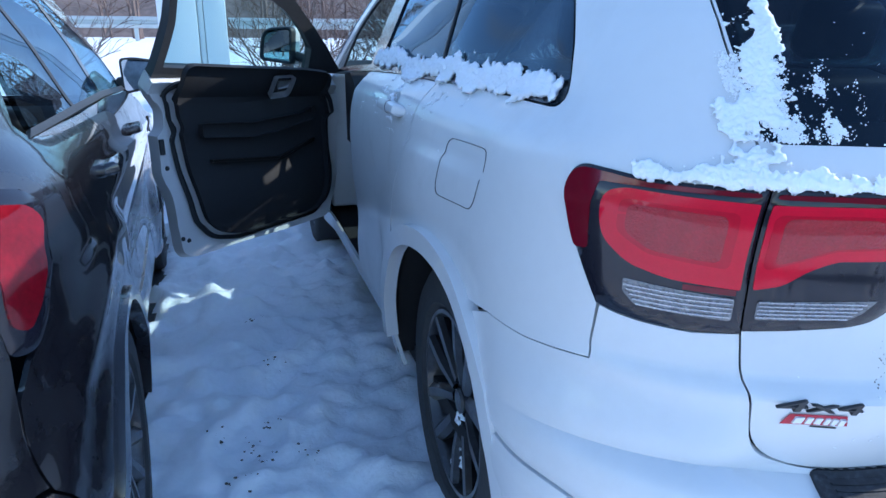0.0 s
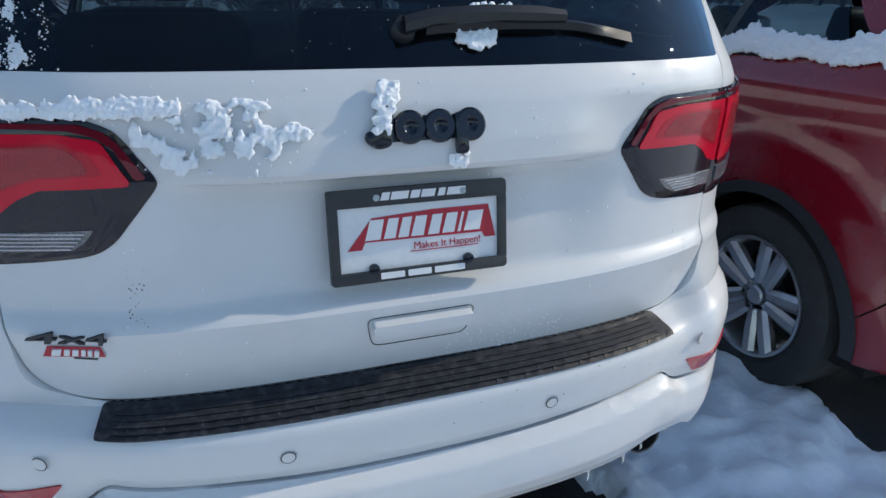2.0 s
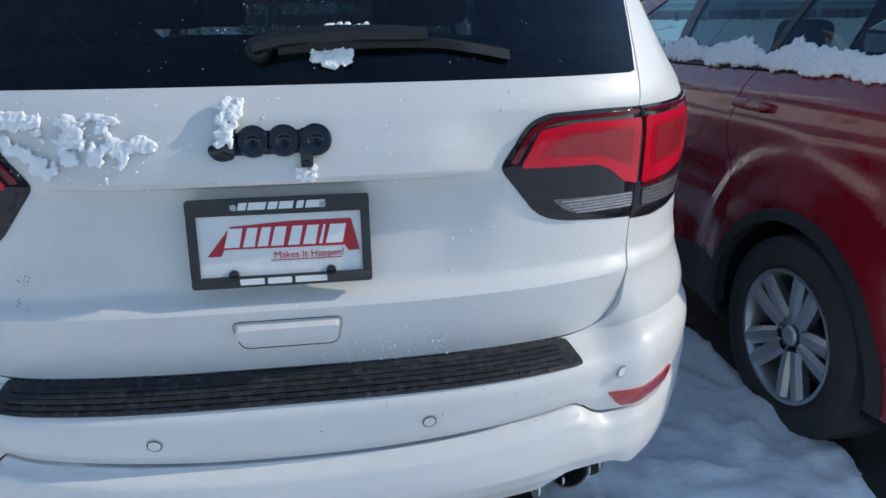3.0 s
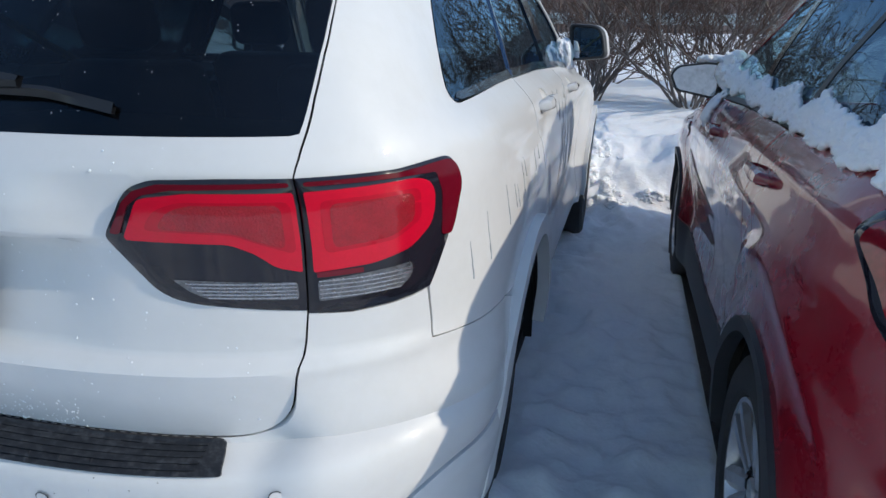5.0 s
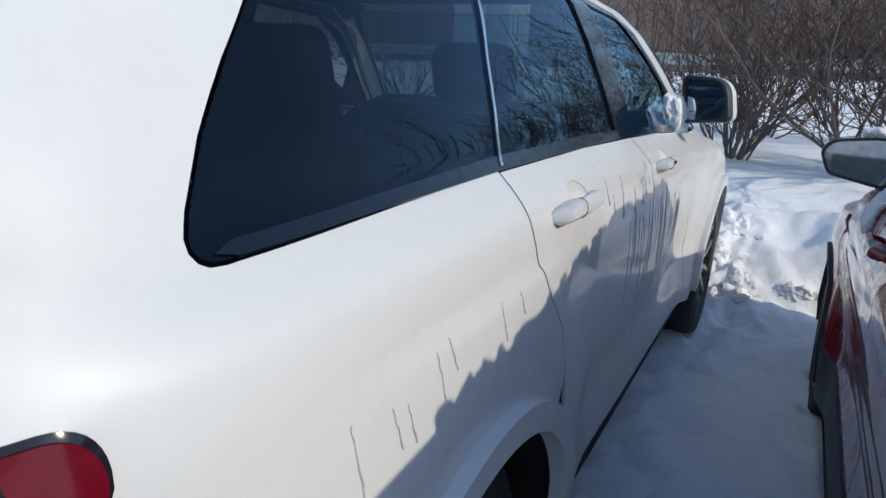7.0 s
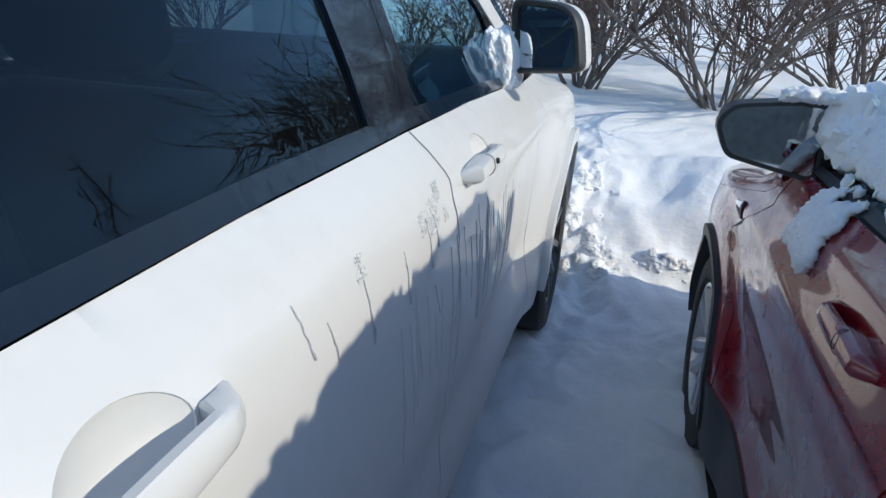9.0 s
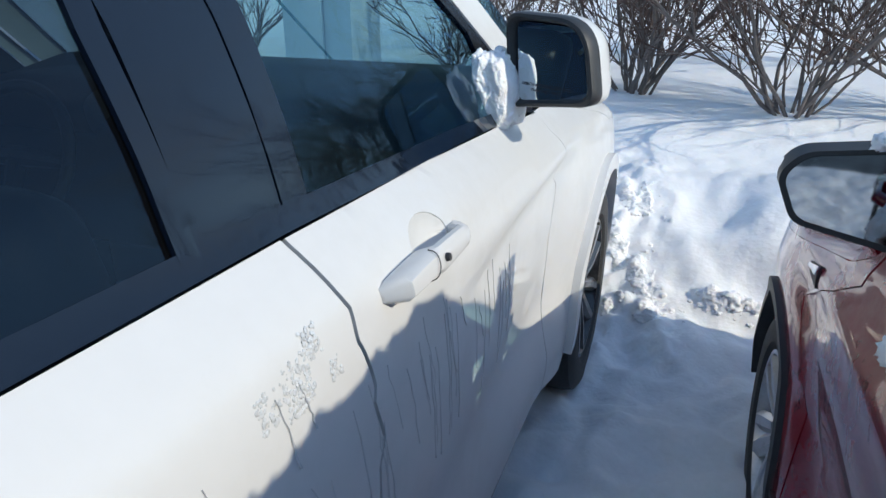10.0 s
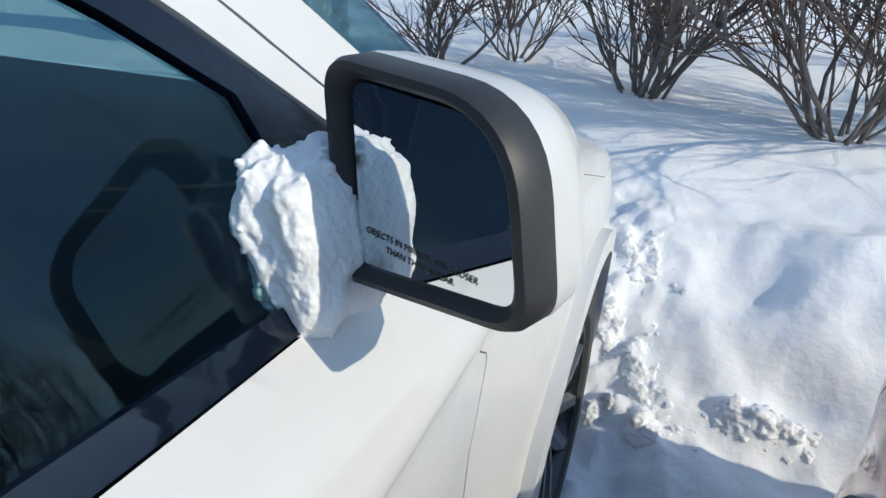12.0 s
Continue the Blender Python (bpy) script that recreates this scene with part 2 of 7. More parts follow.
def add_tube(bm, pts, radii, sides=8, cap=True):
    """A round tube through the points, with a radius at each."""
    rings, pts = [], [Vector(p) for p in pts]
    ref = Vector((0.31, 0.17, 0.93))
    for i, p in enumerate(pts):
        d = (pts[min(i + 1, len(pts) - 1)] - pts[max(i - 1, 0)]).normalized()
        a = d.cross(ref)
        a = a.normalized() if a.length > 0.05 else d.cross(Vector((1, 0, 0))).normalized()
        b = d.cross(a)
        r = radii[i] if hasattr(radii, "__len__") else radii
        rings.append([bm.verts.new(p + (a * math.cos(2 * math.pi * k / sides) + b * math.sin(2 * math.pi * k / sides)) * r) for k in range(sides)])
    for A, B in zip(rings, rings[1:]):
        for k in range(sides):
            bm.faces.new((A[k], A[(k + 1) % sides], B[(k + 1) % sides], B[k]))
    if cap:
        bm.faces.new(rings[0][::-1])
        bm.faces.new(rings[-1])


def tube(pts, radii, sides=8):
    bm = bmesh.new()
    add_tube(bm, pts, radii, sides)
    return bm


def lathe(profile, steps=48, axis="x", closed=True):
    """Turn (r, h) pairs round an axis."""
    bm = bmesh.new()
    rings = []
    for r, h in profile:
        ring = []
        for k in range(steps):
            a = 2 * math.pi * k / steps
            p = (h, r * math.cos(a), r * math.sin(a)) if axis == "x" else (r * math.cos(a), r * math.sin(a), h)
            ring.append(bm.verts.new(p))
        rings.append(ring)
    pairs = list(zip(rings, rings[1:])) + ([(rings[-1], rings[0])] if closed else [])
    for A, B in pairs:
        for k in range(steps):
            bm.faces.new((A[k], A[(k + 1) % steps], B[(k + 1) % steps], B[k]))
    return bm


def prism(poly, h0, h1, frame3, bevel=0.0):
    """A solid from a flat outline; frame3 maps (a, b, h) to a place."""
    bm = bmesh.new()
    A = [bm.verts.new(frame3(a, b, h0)) for a, b in poly]
    B = [bm.verts.new(frame3(a, b, h1)) for a, b in poly]
    bm.faces.new(A[::-1])
    top = bm.faces.new(B)
    n = len(poly)
    for k in range(n):
        bm.faces.new((A[k], A[(k + 1) % n], B[(k + 1) % n], B[k]))
    if bevel:
        bmesh.ops.bevel(bm, geom=list(top.edges), offset=bevel, segments=2, affect="EDGES", profile=0.5)
    return bm


def rounded(poly, r=0.02, k=5):
    """Round the corners of an outline."""
    out, n = [], len(poly)
    for i in range(n):
        p, a, b = Vector(poly[i]), Vector(poly[i - 1]), Vector(poly[(i + 1) % n])
        rr = r[i] if hasattr(r, "__len__") else r
        da, db = (a - p), (b - p)
        ra, rb = min(rr, da.length * 0.48), min(rr, db.length * 0.48)
        if rr <= 0:
            out.append(tuple(p))
            continue
        pa, pb = p + da.normalized() * ra, p + db.normalized() * rb
        for j in range(k + 1):
            t = j / k
            q = pa * (1 - t) ** 2 + p * 2 * t * (1 - t) + pb * t * t
            out.append((q.x, q.y))
    return out


def inside(poly, pts):
    """Which of the points lie in the outline."""
    P = np.asarray(poly)
    x, y = pts[:, 0], pts[:, 1]
    res = np.zeros(len(pts), bool)
    x0, y0 = P[-1]
    for x1, y1 in P:
        hit = (y0 > y) != (y1 > y)
        if y1 != y0:
            res ^= hit & (x < (x1 - x0) * (y - y0) / (y1 - y0) + x0)
        x0, y0 = x1, y1
    return res


def densify(poly, step):
    out = []
    for (x0, y0), (x1, y1) in zip(poly, poly[1:] + poly[:1]):
        n = max(1, int(math.ceil(math.hypot(x1 - x0, y1 - y0) / step)))
        out += [(x0 + (x1 - x0) * k / n, y0 + (y1 - y0) * k / n) for k in range(n)]
    return out


def smoothstep(t):
    t = np.clip(t, 0, 1)
    return t * t * (3 - 2 * t)


class Shell:
    """The skin of a car: a rounded plan outline at every height. u runs round it from the middle of the tail, + to the right."""

    def __init__(self, width, tail, nose, length, corner_tail=None, d=0.75, n=3.0, d2=0.5, n2=4.0, ref=0.93, fade=1.2, start=1.4):
        self.corner_tail = corner_tail or tail
        self.width, self.tail, self.nose, self.length, self.fade, self.start = width, tail, nose, length, fade, start
        th = np.linspace(0, math.pi / 2, 400)
        a = np.concatenate([np.sin(th) ** (2 / n), np.ones(200), np.cos(th) ** (2 / n2)])
        b = np.concatenate([d * (1 - np.cos(th) ** (2 / n)), np.linspace(d, length - d2, 200), length - d2 + d2 * np.sin(th) ** (2 / n2)])
        u = np.concatenate([[0], np.cumsum(np.hypot(np.diff(a) * ref, np.diff(b)))])
        self.ta, self.tb, self.tu = a, b, u
        self.umax = u[-1]
        self.cache = {}

    def at(self, u, z):
        u, z = np.asarray(u, float), np.asarray(z, float)
        au = np.abs(u)
        a, b = np.interp(au, self.tu, self.ta), np.interp(au, self.tu, self.tb)
        k = smoothstep((au - 0.25) / 0.16)
        y = b + (self.tail(z) * (1 - k) + self.corner_tail(z) * k) * np.clip(1 - b / self.fade, 0, 1) ** 1.5 + (self.nose(z) - self.length) * np.clip((b - self.start) / (self.length - self.start), 0, 1)
        x = np.sign(u) * a * self.width(y, z)
        return np.stack([x, y, z + 0 * x], -1)

    def normal(self, u, z, e=0.004):
        t = self.at(u + e, z) - self.at(u - e, z)
        v = self.at(u, z + e) - self.at(u, z - e)
        n = np.cross(t, v)
        return n / np.maximum(np.linalg.norm(n, axis=-1, keepdims=True), 1e-9)

    def us(self, y, z):
        """u on the right side at y and z."""
        k = round(float(z), 3)
        if k not in self.cache:
            g = np.linspace(0, self.umax, 1500)
            self.cache[k] = (self.at(g, np.full_like(g, k))[:, 1], g)
        ys, g = self.cache[k]
        return float(np.interp(y, ys, g))

    def ux(self, x, z):
        """u on the tail at x and z."""
        key = ("x", round(float(z), 3))
        if key not in self.cache:
            g = np.linspace(0, self.tu[399], 800)
            xs = self.at(g, np.full_like(g, key[1]))[:, 0]
            self.cache[key] = (xs, g, int(np.argmax(xs)))
        xs, g, k = self.cache[key]
        return math.copysign(float(np.interp(abs(x), xs[:k + 1], g[:k + 1])), x)

    def side(self, pts):
        return [(self.us(y, z), z) for y, z in pts]

    def rear(self, pts):
        return [(self.ux(x, z), z) for x, z in pts]

    def panel(self, poly, holes=(), off=0.0, skirt=0.012, du=0.03, dz=0.018, flip=1, lift=None, crown=0.0, zl=()):
        """A skin panel inside an outline in (u, z), its rim turned in. flip -1: the other side of the car."""
        loops = [densify([tuple(p) for p in poly], 0.02)] + [densify([tuple(p) for p in h], 0.02) for h in holes]
        P0 = np.array(loops[0])
        lo, hi = P0.min(0), P0.max(0)
        gu, gz = np.arange(lo[0] + du / 2, hi[0], du), np.arange(lo[1] + dz / 2, hi[1], dz)
        if len(zl):
            gz = np.unique(np.round(np.concatenate([[z for z in gz if min(abs(z - q) for q in zl) > 0.004], [z for z in zl if lo[1] < z < hi[1]]]), 4))
        G = np.stack(np.meshgrid(gu, gz), -1).reshape(-1, 2)
        keep = inside(loops[0], G)
        for h in loops[1:]:
            keep &= ~inside(h, G)
        B = np.concatenate([np.array(l) for l in loops])
        G = G[keep]
        if len(G):
            near = np.array([np.min(np.hypot(*(B - g).T)) for g in G]) if len(G) < 20000 else np.ones(len(G))
            G = G[near > 0.004]
        verts = [Vector(p) for p in B] + [Vector(p) for p in G]
        edges, k = [], 0
        for l in loops:
            edges += [(k + i, k + (i + 1) % len(l)) for i in range(len(l))]
            k += len(l)
        from mathutils import geometry
        v2, _, faces, *_rest = geometry.delaunay_2d_cdt(verts, edges, [], 0, 1e-6)
        V = np.array([tuple(v) for v in v2])
        F = np.array(faces)
        C = V[F].mean(1)
        ok = inside(loops[0], C)
        for h in loops[1:]:
            ok &= ~inside(h, C)
        F = F[ok]
        P = self.at(V[:, 0], V[:, 1])
        N = self.normal(V[:, 0], V[:, 1])
        o = np.full(len(V), off)
        if lift is not None:
            o = o + lift(P, V)
        if crown:
            o = o + crown * np.clip(np.array([np.min(np.hypot(*(B - g).T)) for g in V]) / 0.02, 0, 1)
        P = P + N * o[:, None]
        P[:, 0] *= flip
        N[:, 0] *= flip
        bm = bmesh.new()
        bv = [bm.verts.new(p) for p in P]
        for f in F:
            try:
                bm.faces.new([bv[i] for i in f])
            except ValueError:
                pass
        if skirt:
            rim = [e for e in bm.edges if len(e.link_faces) == 1]
            bm.verts.index_update()
            low = {}
            for e in rim:
                for v in e.verts:
                    if v not in low:
                        low[v] = bm.verts.new(v.co - Vector(N[v.index]) * skirt)
            for e in rim:
                a, b = e.verts
                bm.faces.new((a, b, low[b], low[a]))
        loose = [v for v in bm.verts if not v.link_faces]
        bmesh.ops.delete(bm, geom=loose, context="VERTS")
        return bm

    def spot(self, u, z, flip=1):
        """The place on the skin, and the frame (along, up, out) there."""
        p, n = self.at([u], [z])[0], self.normal(np.array([u]), np.array([z]))[0]
        p[0] *= flip
        n[0] *= flip
        n = Vector(n)
        t = Vector((0, 0, 1)).cross(n).normalized()
        return Vector(p), t, n.cross(t), n


def arc(cx, cz, r, a0, a1, n=24):
    return [(cx + r * math.cos(radians(a0 + (a1 - a0) * k / n)), cz + r * math.sin(radians(a0 + (a1 - a0) * k / n))) for k in range(n + 1)]


def table(*pairs):
    xs, ys = np.array([p[0] for p in pairs], float), np.array([p[1] for p in pairs], float)
    return lambda z: np.interp(z, xs, ys)


def soft_table(*pairs):
    """A table read through a short running mean, for rounded changes."""
    f = table(*pairs)
    return lambda z: sum(f(z + d) for d in (-0.012, -0.008, -0.004, 0, 0.004, 0.008, 0.012)) / 7


def crumb_shapes(sub, count, seed):
    """A few uneven lumps, to be scattered turned and scaled."""
    rnd = random.Random(seed)
    shapes, faces = [], []
    for k in range(count):
        bm = bmesh.new()
        bmesh.ops.create_icosphere(bm, subdivisions=sub, radius=1)
        q = Vector((rnd.random(), rnd.random(), rnd.random())) * 50
        vs = []
        for v in bm.verts:
            d = v.co.normalized()
            vs.append(tuple(d * (1 + 0.55 * noise.noise(d * 1.7 + q) + 0.30 * noise.noise(d * 4.5 + q))))
        bm.verts.index_update()
        faces = [[v.index for v in f.verts] for f in bm.faces]
        bm.free()
        shapes.append(vs)
    return np.array(shapes), np.array(faces)


CRUMBS = {1: crumb_shapes(1, 24, 1), 2: crumb_shapes(2, 24, 2)}


def clumps(spots, size, seed, squash=0.7, fine=False):
    """Loose snow: many small uneven lumps in one heap. spots: (place, out, up to how big)."""
    rng = np.random.default_rng(seed)
    P, N = np.array([tuple(s[0]) for s in spots]), np.array([tuple(s[1]) for s in spots])
    K = np.array([s[2] for s in spots])
    T, F = CRUMBS[2 if size > 0.012 and not fine else 1]
    n = len(P)
    r = size * K * rng.uniform(0.45, 1.25, n)
    V = T[rng.integers(0, len(T), n)]
    q = rng.normal(size=(n, 4))
    q /= np.linalg.norm(q, axis=1, keepdims=True)
    w, x, y, z = q.T
    R = np.stack([1 - 2 * (y * y + z * z), 2 * (x * y - z * w), 2 * (x * z + y * w), 2 * (x * y + z * w), 1 - 2 * (x * x + z * z), 2 * (y * z - x * w),
                  2 * (x * z - y * w), 2 * (y * z + x * w), 1 - 2 * (x * x + y * y)], -1).reshape(n, 3, 3)
    V = np.einsum("nij,nkj->nki", R, V) * r[:, None, None]
    V = V - N[:, None, :] * (np.einsum("nki,ni->nk", V, N) * (1 - squash))[:, :, None] + P[:, None, :]
    faces = (F[None] + (np.arange(n) * T.shape[1])[:, None, None]).reshape(-1, 3)
    me = bpy.data.meshes.new("heap")
    me.from_pydata(V.reshape(-1, 3).tolist(), [], faces.tolist())
    bm = bmesh.new()
    bm.from_mesh(me)
    bpy.data.meshes.remove(me)
    return bm

# ---- ground ----
def ground_height(x, y):
    """Ploughed lot, a snow bank in front of the cars, a rise behind it."""
    h = 0.05 + 0.05 * smoothstep((y - 4.1) / 0.4) + 0.40 * smoothstep((y - 4.42) / 0.78) + 0.16 * smoothstep((y - 5.1) / 1.3) + 0.55 * smoothstep((y - 7.5) / 14)
    h = h - 0.03 * smoothstep((-0.4 - y) / 0.5)
    return h


def snow_detail(x, y):
    v = Vector((x, y, 0))
    h = 0.035 * noise.noise(v * 1.1) + 0.038 * noise.noise(v * 2.9 + Vector((7, 3, 1))) + 0.026 * noise.noise(v * 6.5) + 0.014 * noise.noise(v * 13 + Vector((1, 5, 2))) + 0.006 * noise.noise(v * 27)
    if -1.95 < x < -0.75 and -0.6 < y < 4.4:                # trodden between the white and the black car
        h += 0.050 * abs(noise.noise(v * 5.2 + Vector((4, 1, 6)))) + 0.026 * noise.noise(v * 9.5) + 0.018 * max(0, noise.noise(v * 19)) + 0.007 * noise.noise(v * 34) - 0.02
    if 0.8 < x < 1.75 and -0.6 < y < 4.4:
        h += 0.045 * abs(noise.noise(v * 4.1 + Vector((4, 8, 6)))) + 0.020 * noise.noise(v * 9.5) + 0.014 * max(0, noise.noise(v * 19)) + 0.005 * noise.noise(v * 34) - 0.015
    if y > 4.2:
        k = 1 - float(smoothstep((y - 5.3) / 0.5))
        h = h * (0.22 + 0.4 * k) + 0.05 * noise.noise(v * 1.4 + Vector((2, 9, 4))) + 0.034 * k * noise.noise(v * 2.2 + Vector((5, 5, 1))) + 0.012 * k * noise.noise(v * 6) + 0.006 * noise.noise(v * 8.5)
        # the tumbled, chunky foot of the bank beside the white car
        c = math.exp(-((x - 0.88 - 0.25 * (5.2 - y)) / 0.22) ** 2) * k
        f = noise.noise(v * 17 + Vector((3, 1, 7)))
        h += c * (0.055 * abs(noise.noise(v * 8)) + 0.050 * (f if f > 0 else 0.3 * f) + 0.018 * noise.noise(v * 26))
        # a smooth dent with a few crumbs in it
        r = math.hypot((x - 1.44) / (0.19 if x < 1.44 else 0.13), (y - 5.07) / 0.12)
        h += -0.085 * math.exp(-r * r) + 0.010 * math.exp(-(r * 3.2) ** 2) * (1 + 2 * noise.noise(v * 30))
        # the edge where the bank's top breaks off
        e = y - 5.29 - 0.06 * noise.noise(Vector((x * 2.3, 1.7, 4))) - 0.02 * noise.noise(Vector((x * 7, 2.7, 4)))
        h += 0.040 * math.exp(-(e / (0.05 if e < 0 else 0.16)) ** 2) * float(smoothstep((x - 0.8) / 0.3))
        # a broken rim where the plough turned
        r = math.hypot((x - 1.50) / 0.15, (y - 4.60) / 0.055)
        h += 0.055 * math.exp(-r * r) * (1 + 0.9 * noise.noise(v * 11) + 0.5 * noise.noise(v * 23))
        r = math.hypot((x - 1.60) / 0.13, (y - 4.72) / 0.07)
        h -= 0.045 * math.exp(-r * r)
    for fx, fy in ((1.1, 4.3), (1.2, 3.6), (1.05, 2.9), (1.25, 2.3), (-1.32, 1.62), (-1.45, 1.5), (-1.3, 2.3), (-1.2, 1.2), (-1.5, 2.7)):
        r = math.hypot((x - fx) / 0.12, (y - fy) / 0.17)
        if r < 1.6:
            h += -0.035 * math.exp(-r * r * 1.5) + 0.018 * math.exp(-((r - 1.15) / 0.25) ** 2)
    return h


def make_ground():
    def axis(lo, hi, step, reach):
        a = list(np.arange(lo, hi, step))
        s, x = step, hi
        while x < reach:
            s *= 1.35
            x += s
            a.append(x)
        s, x, b = step, lo, []
        while x > -reach:
            s *= 1.35
            x -= s
            b.append(x)
        return b[::-1] + a
    xs, ys = axis(-2.3, 2.2, 0.022, 2500), axis(-1.8, 7.0, 0.022, 2500)
    vs = []
    for y in ys:
        for x in xs:
            z = float(ground_height(x, y))
            if abs(x) < 14 and -4 < y < 24:
                z += snow_detail(x, y)
            vs.append((x, y, z))
    n, m = len(xs), len(ys)

    def bare(x, y):
        """Where tyres and tailpipes have left the asphalt bare, and an added lane behind the cars."""
        w = 0.10 * noise.noise(Vector((x * 3, y * 3, 5))) + 0.05 * noise.noise(Vector((x * 11, y * 11, 2)))
        under_white = abs(x + 0.02) < 0.64 + w and 0.1 + w < y < 4.3
        under_red = 1.60 - 0.10 * (y > 1.2) + w < x < 3.25 and -0.35 + w < y < 4.0 and x > 1.60 - 0.25 * max(0, 0.6 - y)
        under_black = -3.4 < x < -1.92 + w and 0.5 < y < 4.4
        # unseen dark lane, added to darken mirror reflections and bounce on the tail
        unseen_lane = -10 < y < -2.2 + (2 * w if -2.4 < x < 3.2 else 0)
        return under_white or under_red or under_black or unseen_lane

    dark = [bare((xs[i] + xs[i + 1]) / 2, (ys[j] + ys[j + 1]) / 2) if -70 < xs[i] < 70 and -10 < ys[j] < 5 else False for j in range(m - 1) for i in range(n - 1)]
    for j in range(m - 1):
        for i in range(n - 1):
            if dark[j * (n - 1) + i]:
                for k in (j * n + i, j * n + i + 1, (j + 1) * n + i, (j + 1) * n + i + 1):
                    x, y, z = vs[k]
                    vs[k] = (x, y, min(z, 0.012 + 0.004 * noise.noise(Vector((x * 9, y * 9, 0)))))
    faces = [(j * n + i, j * n + i + 1, (j + 1) * n + i + 1, (j + 1) * n + i) for j in range(m - 1) for i in range(n - 1)]
    me = bpy.data.meshes.new("ground")
    me.from_pydata(vs, [], faces)
    me.materials.append(SNOW)
    me.materials.append(ASPHALT)
    me.polygons.foreach_set("material_index", np.array(dark, dtype=np.int32))
    me.shade_smooth()
    tagged(new("ground", me), "trodden white snow over a parking lot", "ground", kind="structure")


make_ground()

# ---- the white car ----
ZB = lambda y: 1.262 - 0.0175 * np.clip(y - 1.2, 0, 3) ** 2          # window line
_jw = soft_table((0.2, 0.86), (0.30, 0.90), (0.40, 0.925), (0.55, 0.94), (0.75, 0.945), (0.95, 0.952), (1.05, 0.95), (1.12, 0.945), (1.18, 0.93), (1.22, 0.895), (1.25, 0.86),
                 (1.27, 0.848), (1.35, 0.815), (1.50, 0.745), (1.62, 0.68), (1.70, 0.60), (1.74, 0.45))
_jw2 = soft_table((1.1, 0.948), (1.18, 0.93), (1.25, 0.905), (1.35, 0.862), (1.50, 0.785), (1.62, 0.71), (1.70, 0.62), (1.74, 0.45))
RW, FW, WHEEL_Z, ARCH = 1.01, 4.06, 0.40, 0.455


def jeep_width(y, z):
    zr = z - (ZB(y) - 1.25)
    k = smoothstep((0.62 - y) / 0.34) * (zr > 1.1)
    w = _jw(zr) * (1 - k) + _jw2(zr) * k
    for c in (RW, FW):                                    # the body swells over the wheels
        r = np.hypot(y - c, z - WHEEL_Z)
        w = w + 0.022 * smoothstep((0.85 - r) / 0.3) * (z < 1.1)
    w = w - 0.03 * smoothstep((y - 4.1) / 0.7)
    # a fold along the shoulder towards the front wheel, and a hollow along the lower doors
    w = w - 0.026 * smoothstep((1.072 - z) / 0.07) * smoothstep((z - 0.45) / 0.25) * smoothstep((y - 2.4) / 0.7) * smoothstep((3.75 - y) / 0.4)
    w = w + 0.006 * np.exp(-((z - 1.075) / 0.022) ** 2) * smoothstep((y - 2.5) / 0.6) * smoothstep((3.9 - y) / 0.4)
    w = w - 0.018 * np.exp(-((z - 0.62) / 0.12) ** 2) * smoothstep((y - 1.5) / 0.3) * smoothstep((3.5 - y) / 0.3)
    return w


jeep_tail = table((0.2, 0.2), (0.30, 0.13), (0.345, 0.07), (0.39, 0.04), (0.44, 0.030), (0.50, 0.034), (0.545, 0.036), (0.58, 0.028), (0.62, 0.020), (0.64, 0.018),
                  (0.655, 0.022), (0.668, 0.035), (0.688, 0.092), (0.70, 0.098), (0.74, 0.087), (0.80, 0.070), (0.836, 0.059), (0.846, 0.066), (0.866, 0.092), (0.878, 0.097), (1.03, 0.118), (1.052, 0.118),
                  (1.064, 0.085), (1.069, 0.056), (1.08, 0.047), (1.12, 0.050), (1.18, 0.066), (1.215, 0.083), (1.236, 0.098), (1.245, 0.105), (1.40, 0.185), (1.62, 0.36), (1.64, 0.30), (1.75, 0.36))
jeep_nose = table((0.2, 4.7), (0.5, 4.86), (0.85, 4.86), (0.98, 4.80), (1.06, 4.50), (1.13, 4.12), (1.17, 3.98), (1.45, 3.56), (1.65, 3.20), (1.75, 3.0))
_lip = [(0.2, 0.2), (0.30, 0.13), (0.345, 0.07), (0.39, 0.04), (0.44, 0.030), (0.50, 0.034), (0.545, 0.036), (0.58, 0.028), (0.62, 0.020), (0.64, 0.018), (0.655, 0.022), (0.668, 0.035), (0.688, 0.092), (0.70, 0.098),
        (0.74, 0.087), (0.80, 0.070), (0.836, 0.060), (0.846, 0.066), (0.866, 0.086), (0.885, 0.089), (0.94, 0.092), (1.06, 0.083), (1.12, 0.074), (1.18, 0.068), (1.215, 0.083), (1.236, 0.098), (1.245, 0.105), (1.40, 0.185), (1.62, 0.36), (1.64, 0.30), (1.75, 0.36)]
JS = Shell(jeep_width, jeep_tail, jeep_nose, 4.86, table(*_lip))
jeep = empty("white_suv", "white four-wheel-drive estate car with its driver's door open", "car")


def both(fn):
    for s in (1, -1):
        fn(s)


REAR_HANDLE, FRONT_HANDLE = (1.325, 1.600, 1.169, 1.171), (2.322, 2.587, 1.149, 1.143)


def cup_centre(y0, y1, z0, z1):
    return (y0 + y1) / 2 + 0.038, (z0 + z1) / 2 + 0.010


def cup_outline(y0, y1, z0, z1, k=1.0):
    """The oval finger hollow behind a door handle."""
    cy, cz = cup_centre(y0, y1, z0, z1)
    return [(cy + 0.062 * k * math.cos(a), cz + 0.034 * k * math.sin(a)) for a in np.linspace(0, 2 * math.pi, 37)[:-1]]


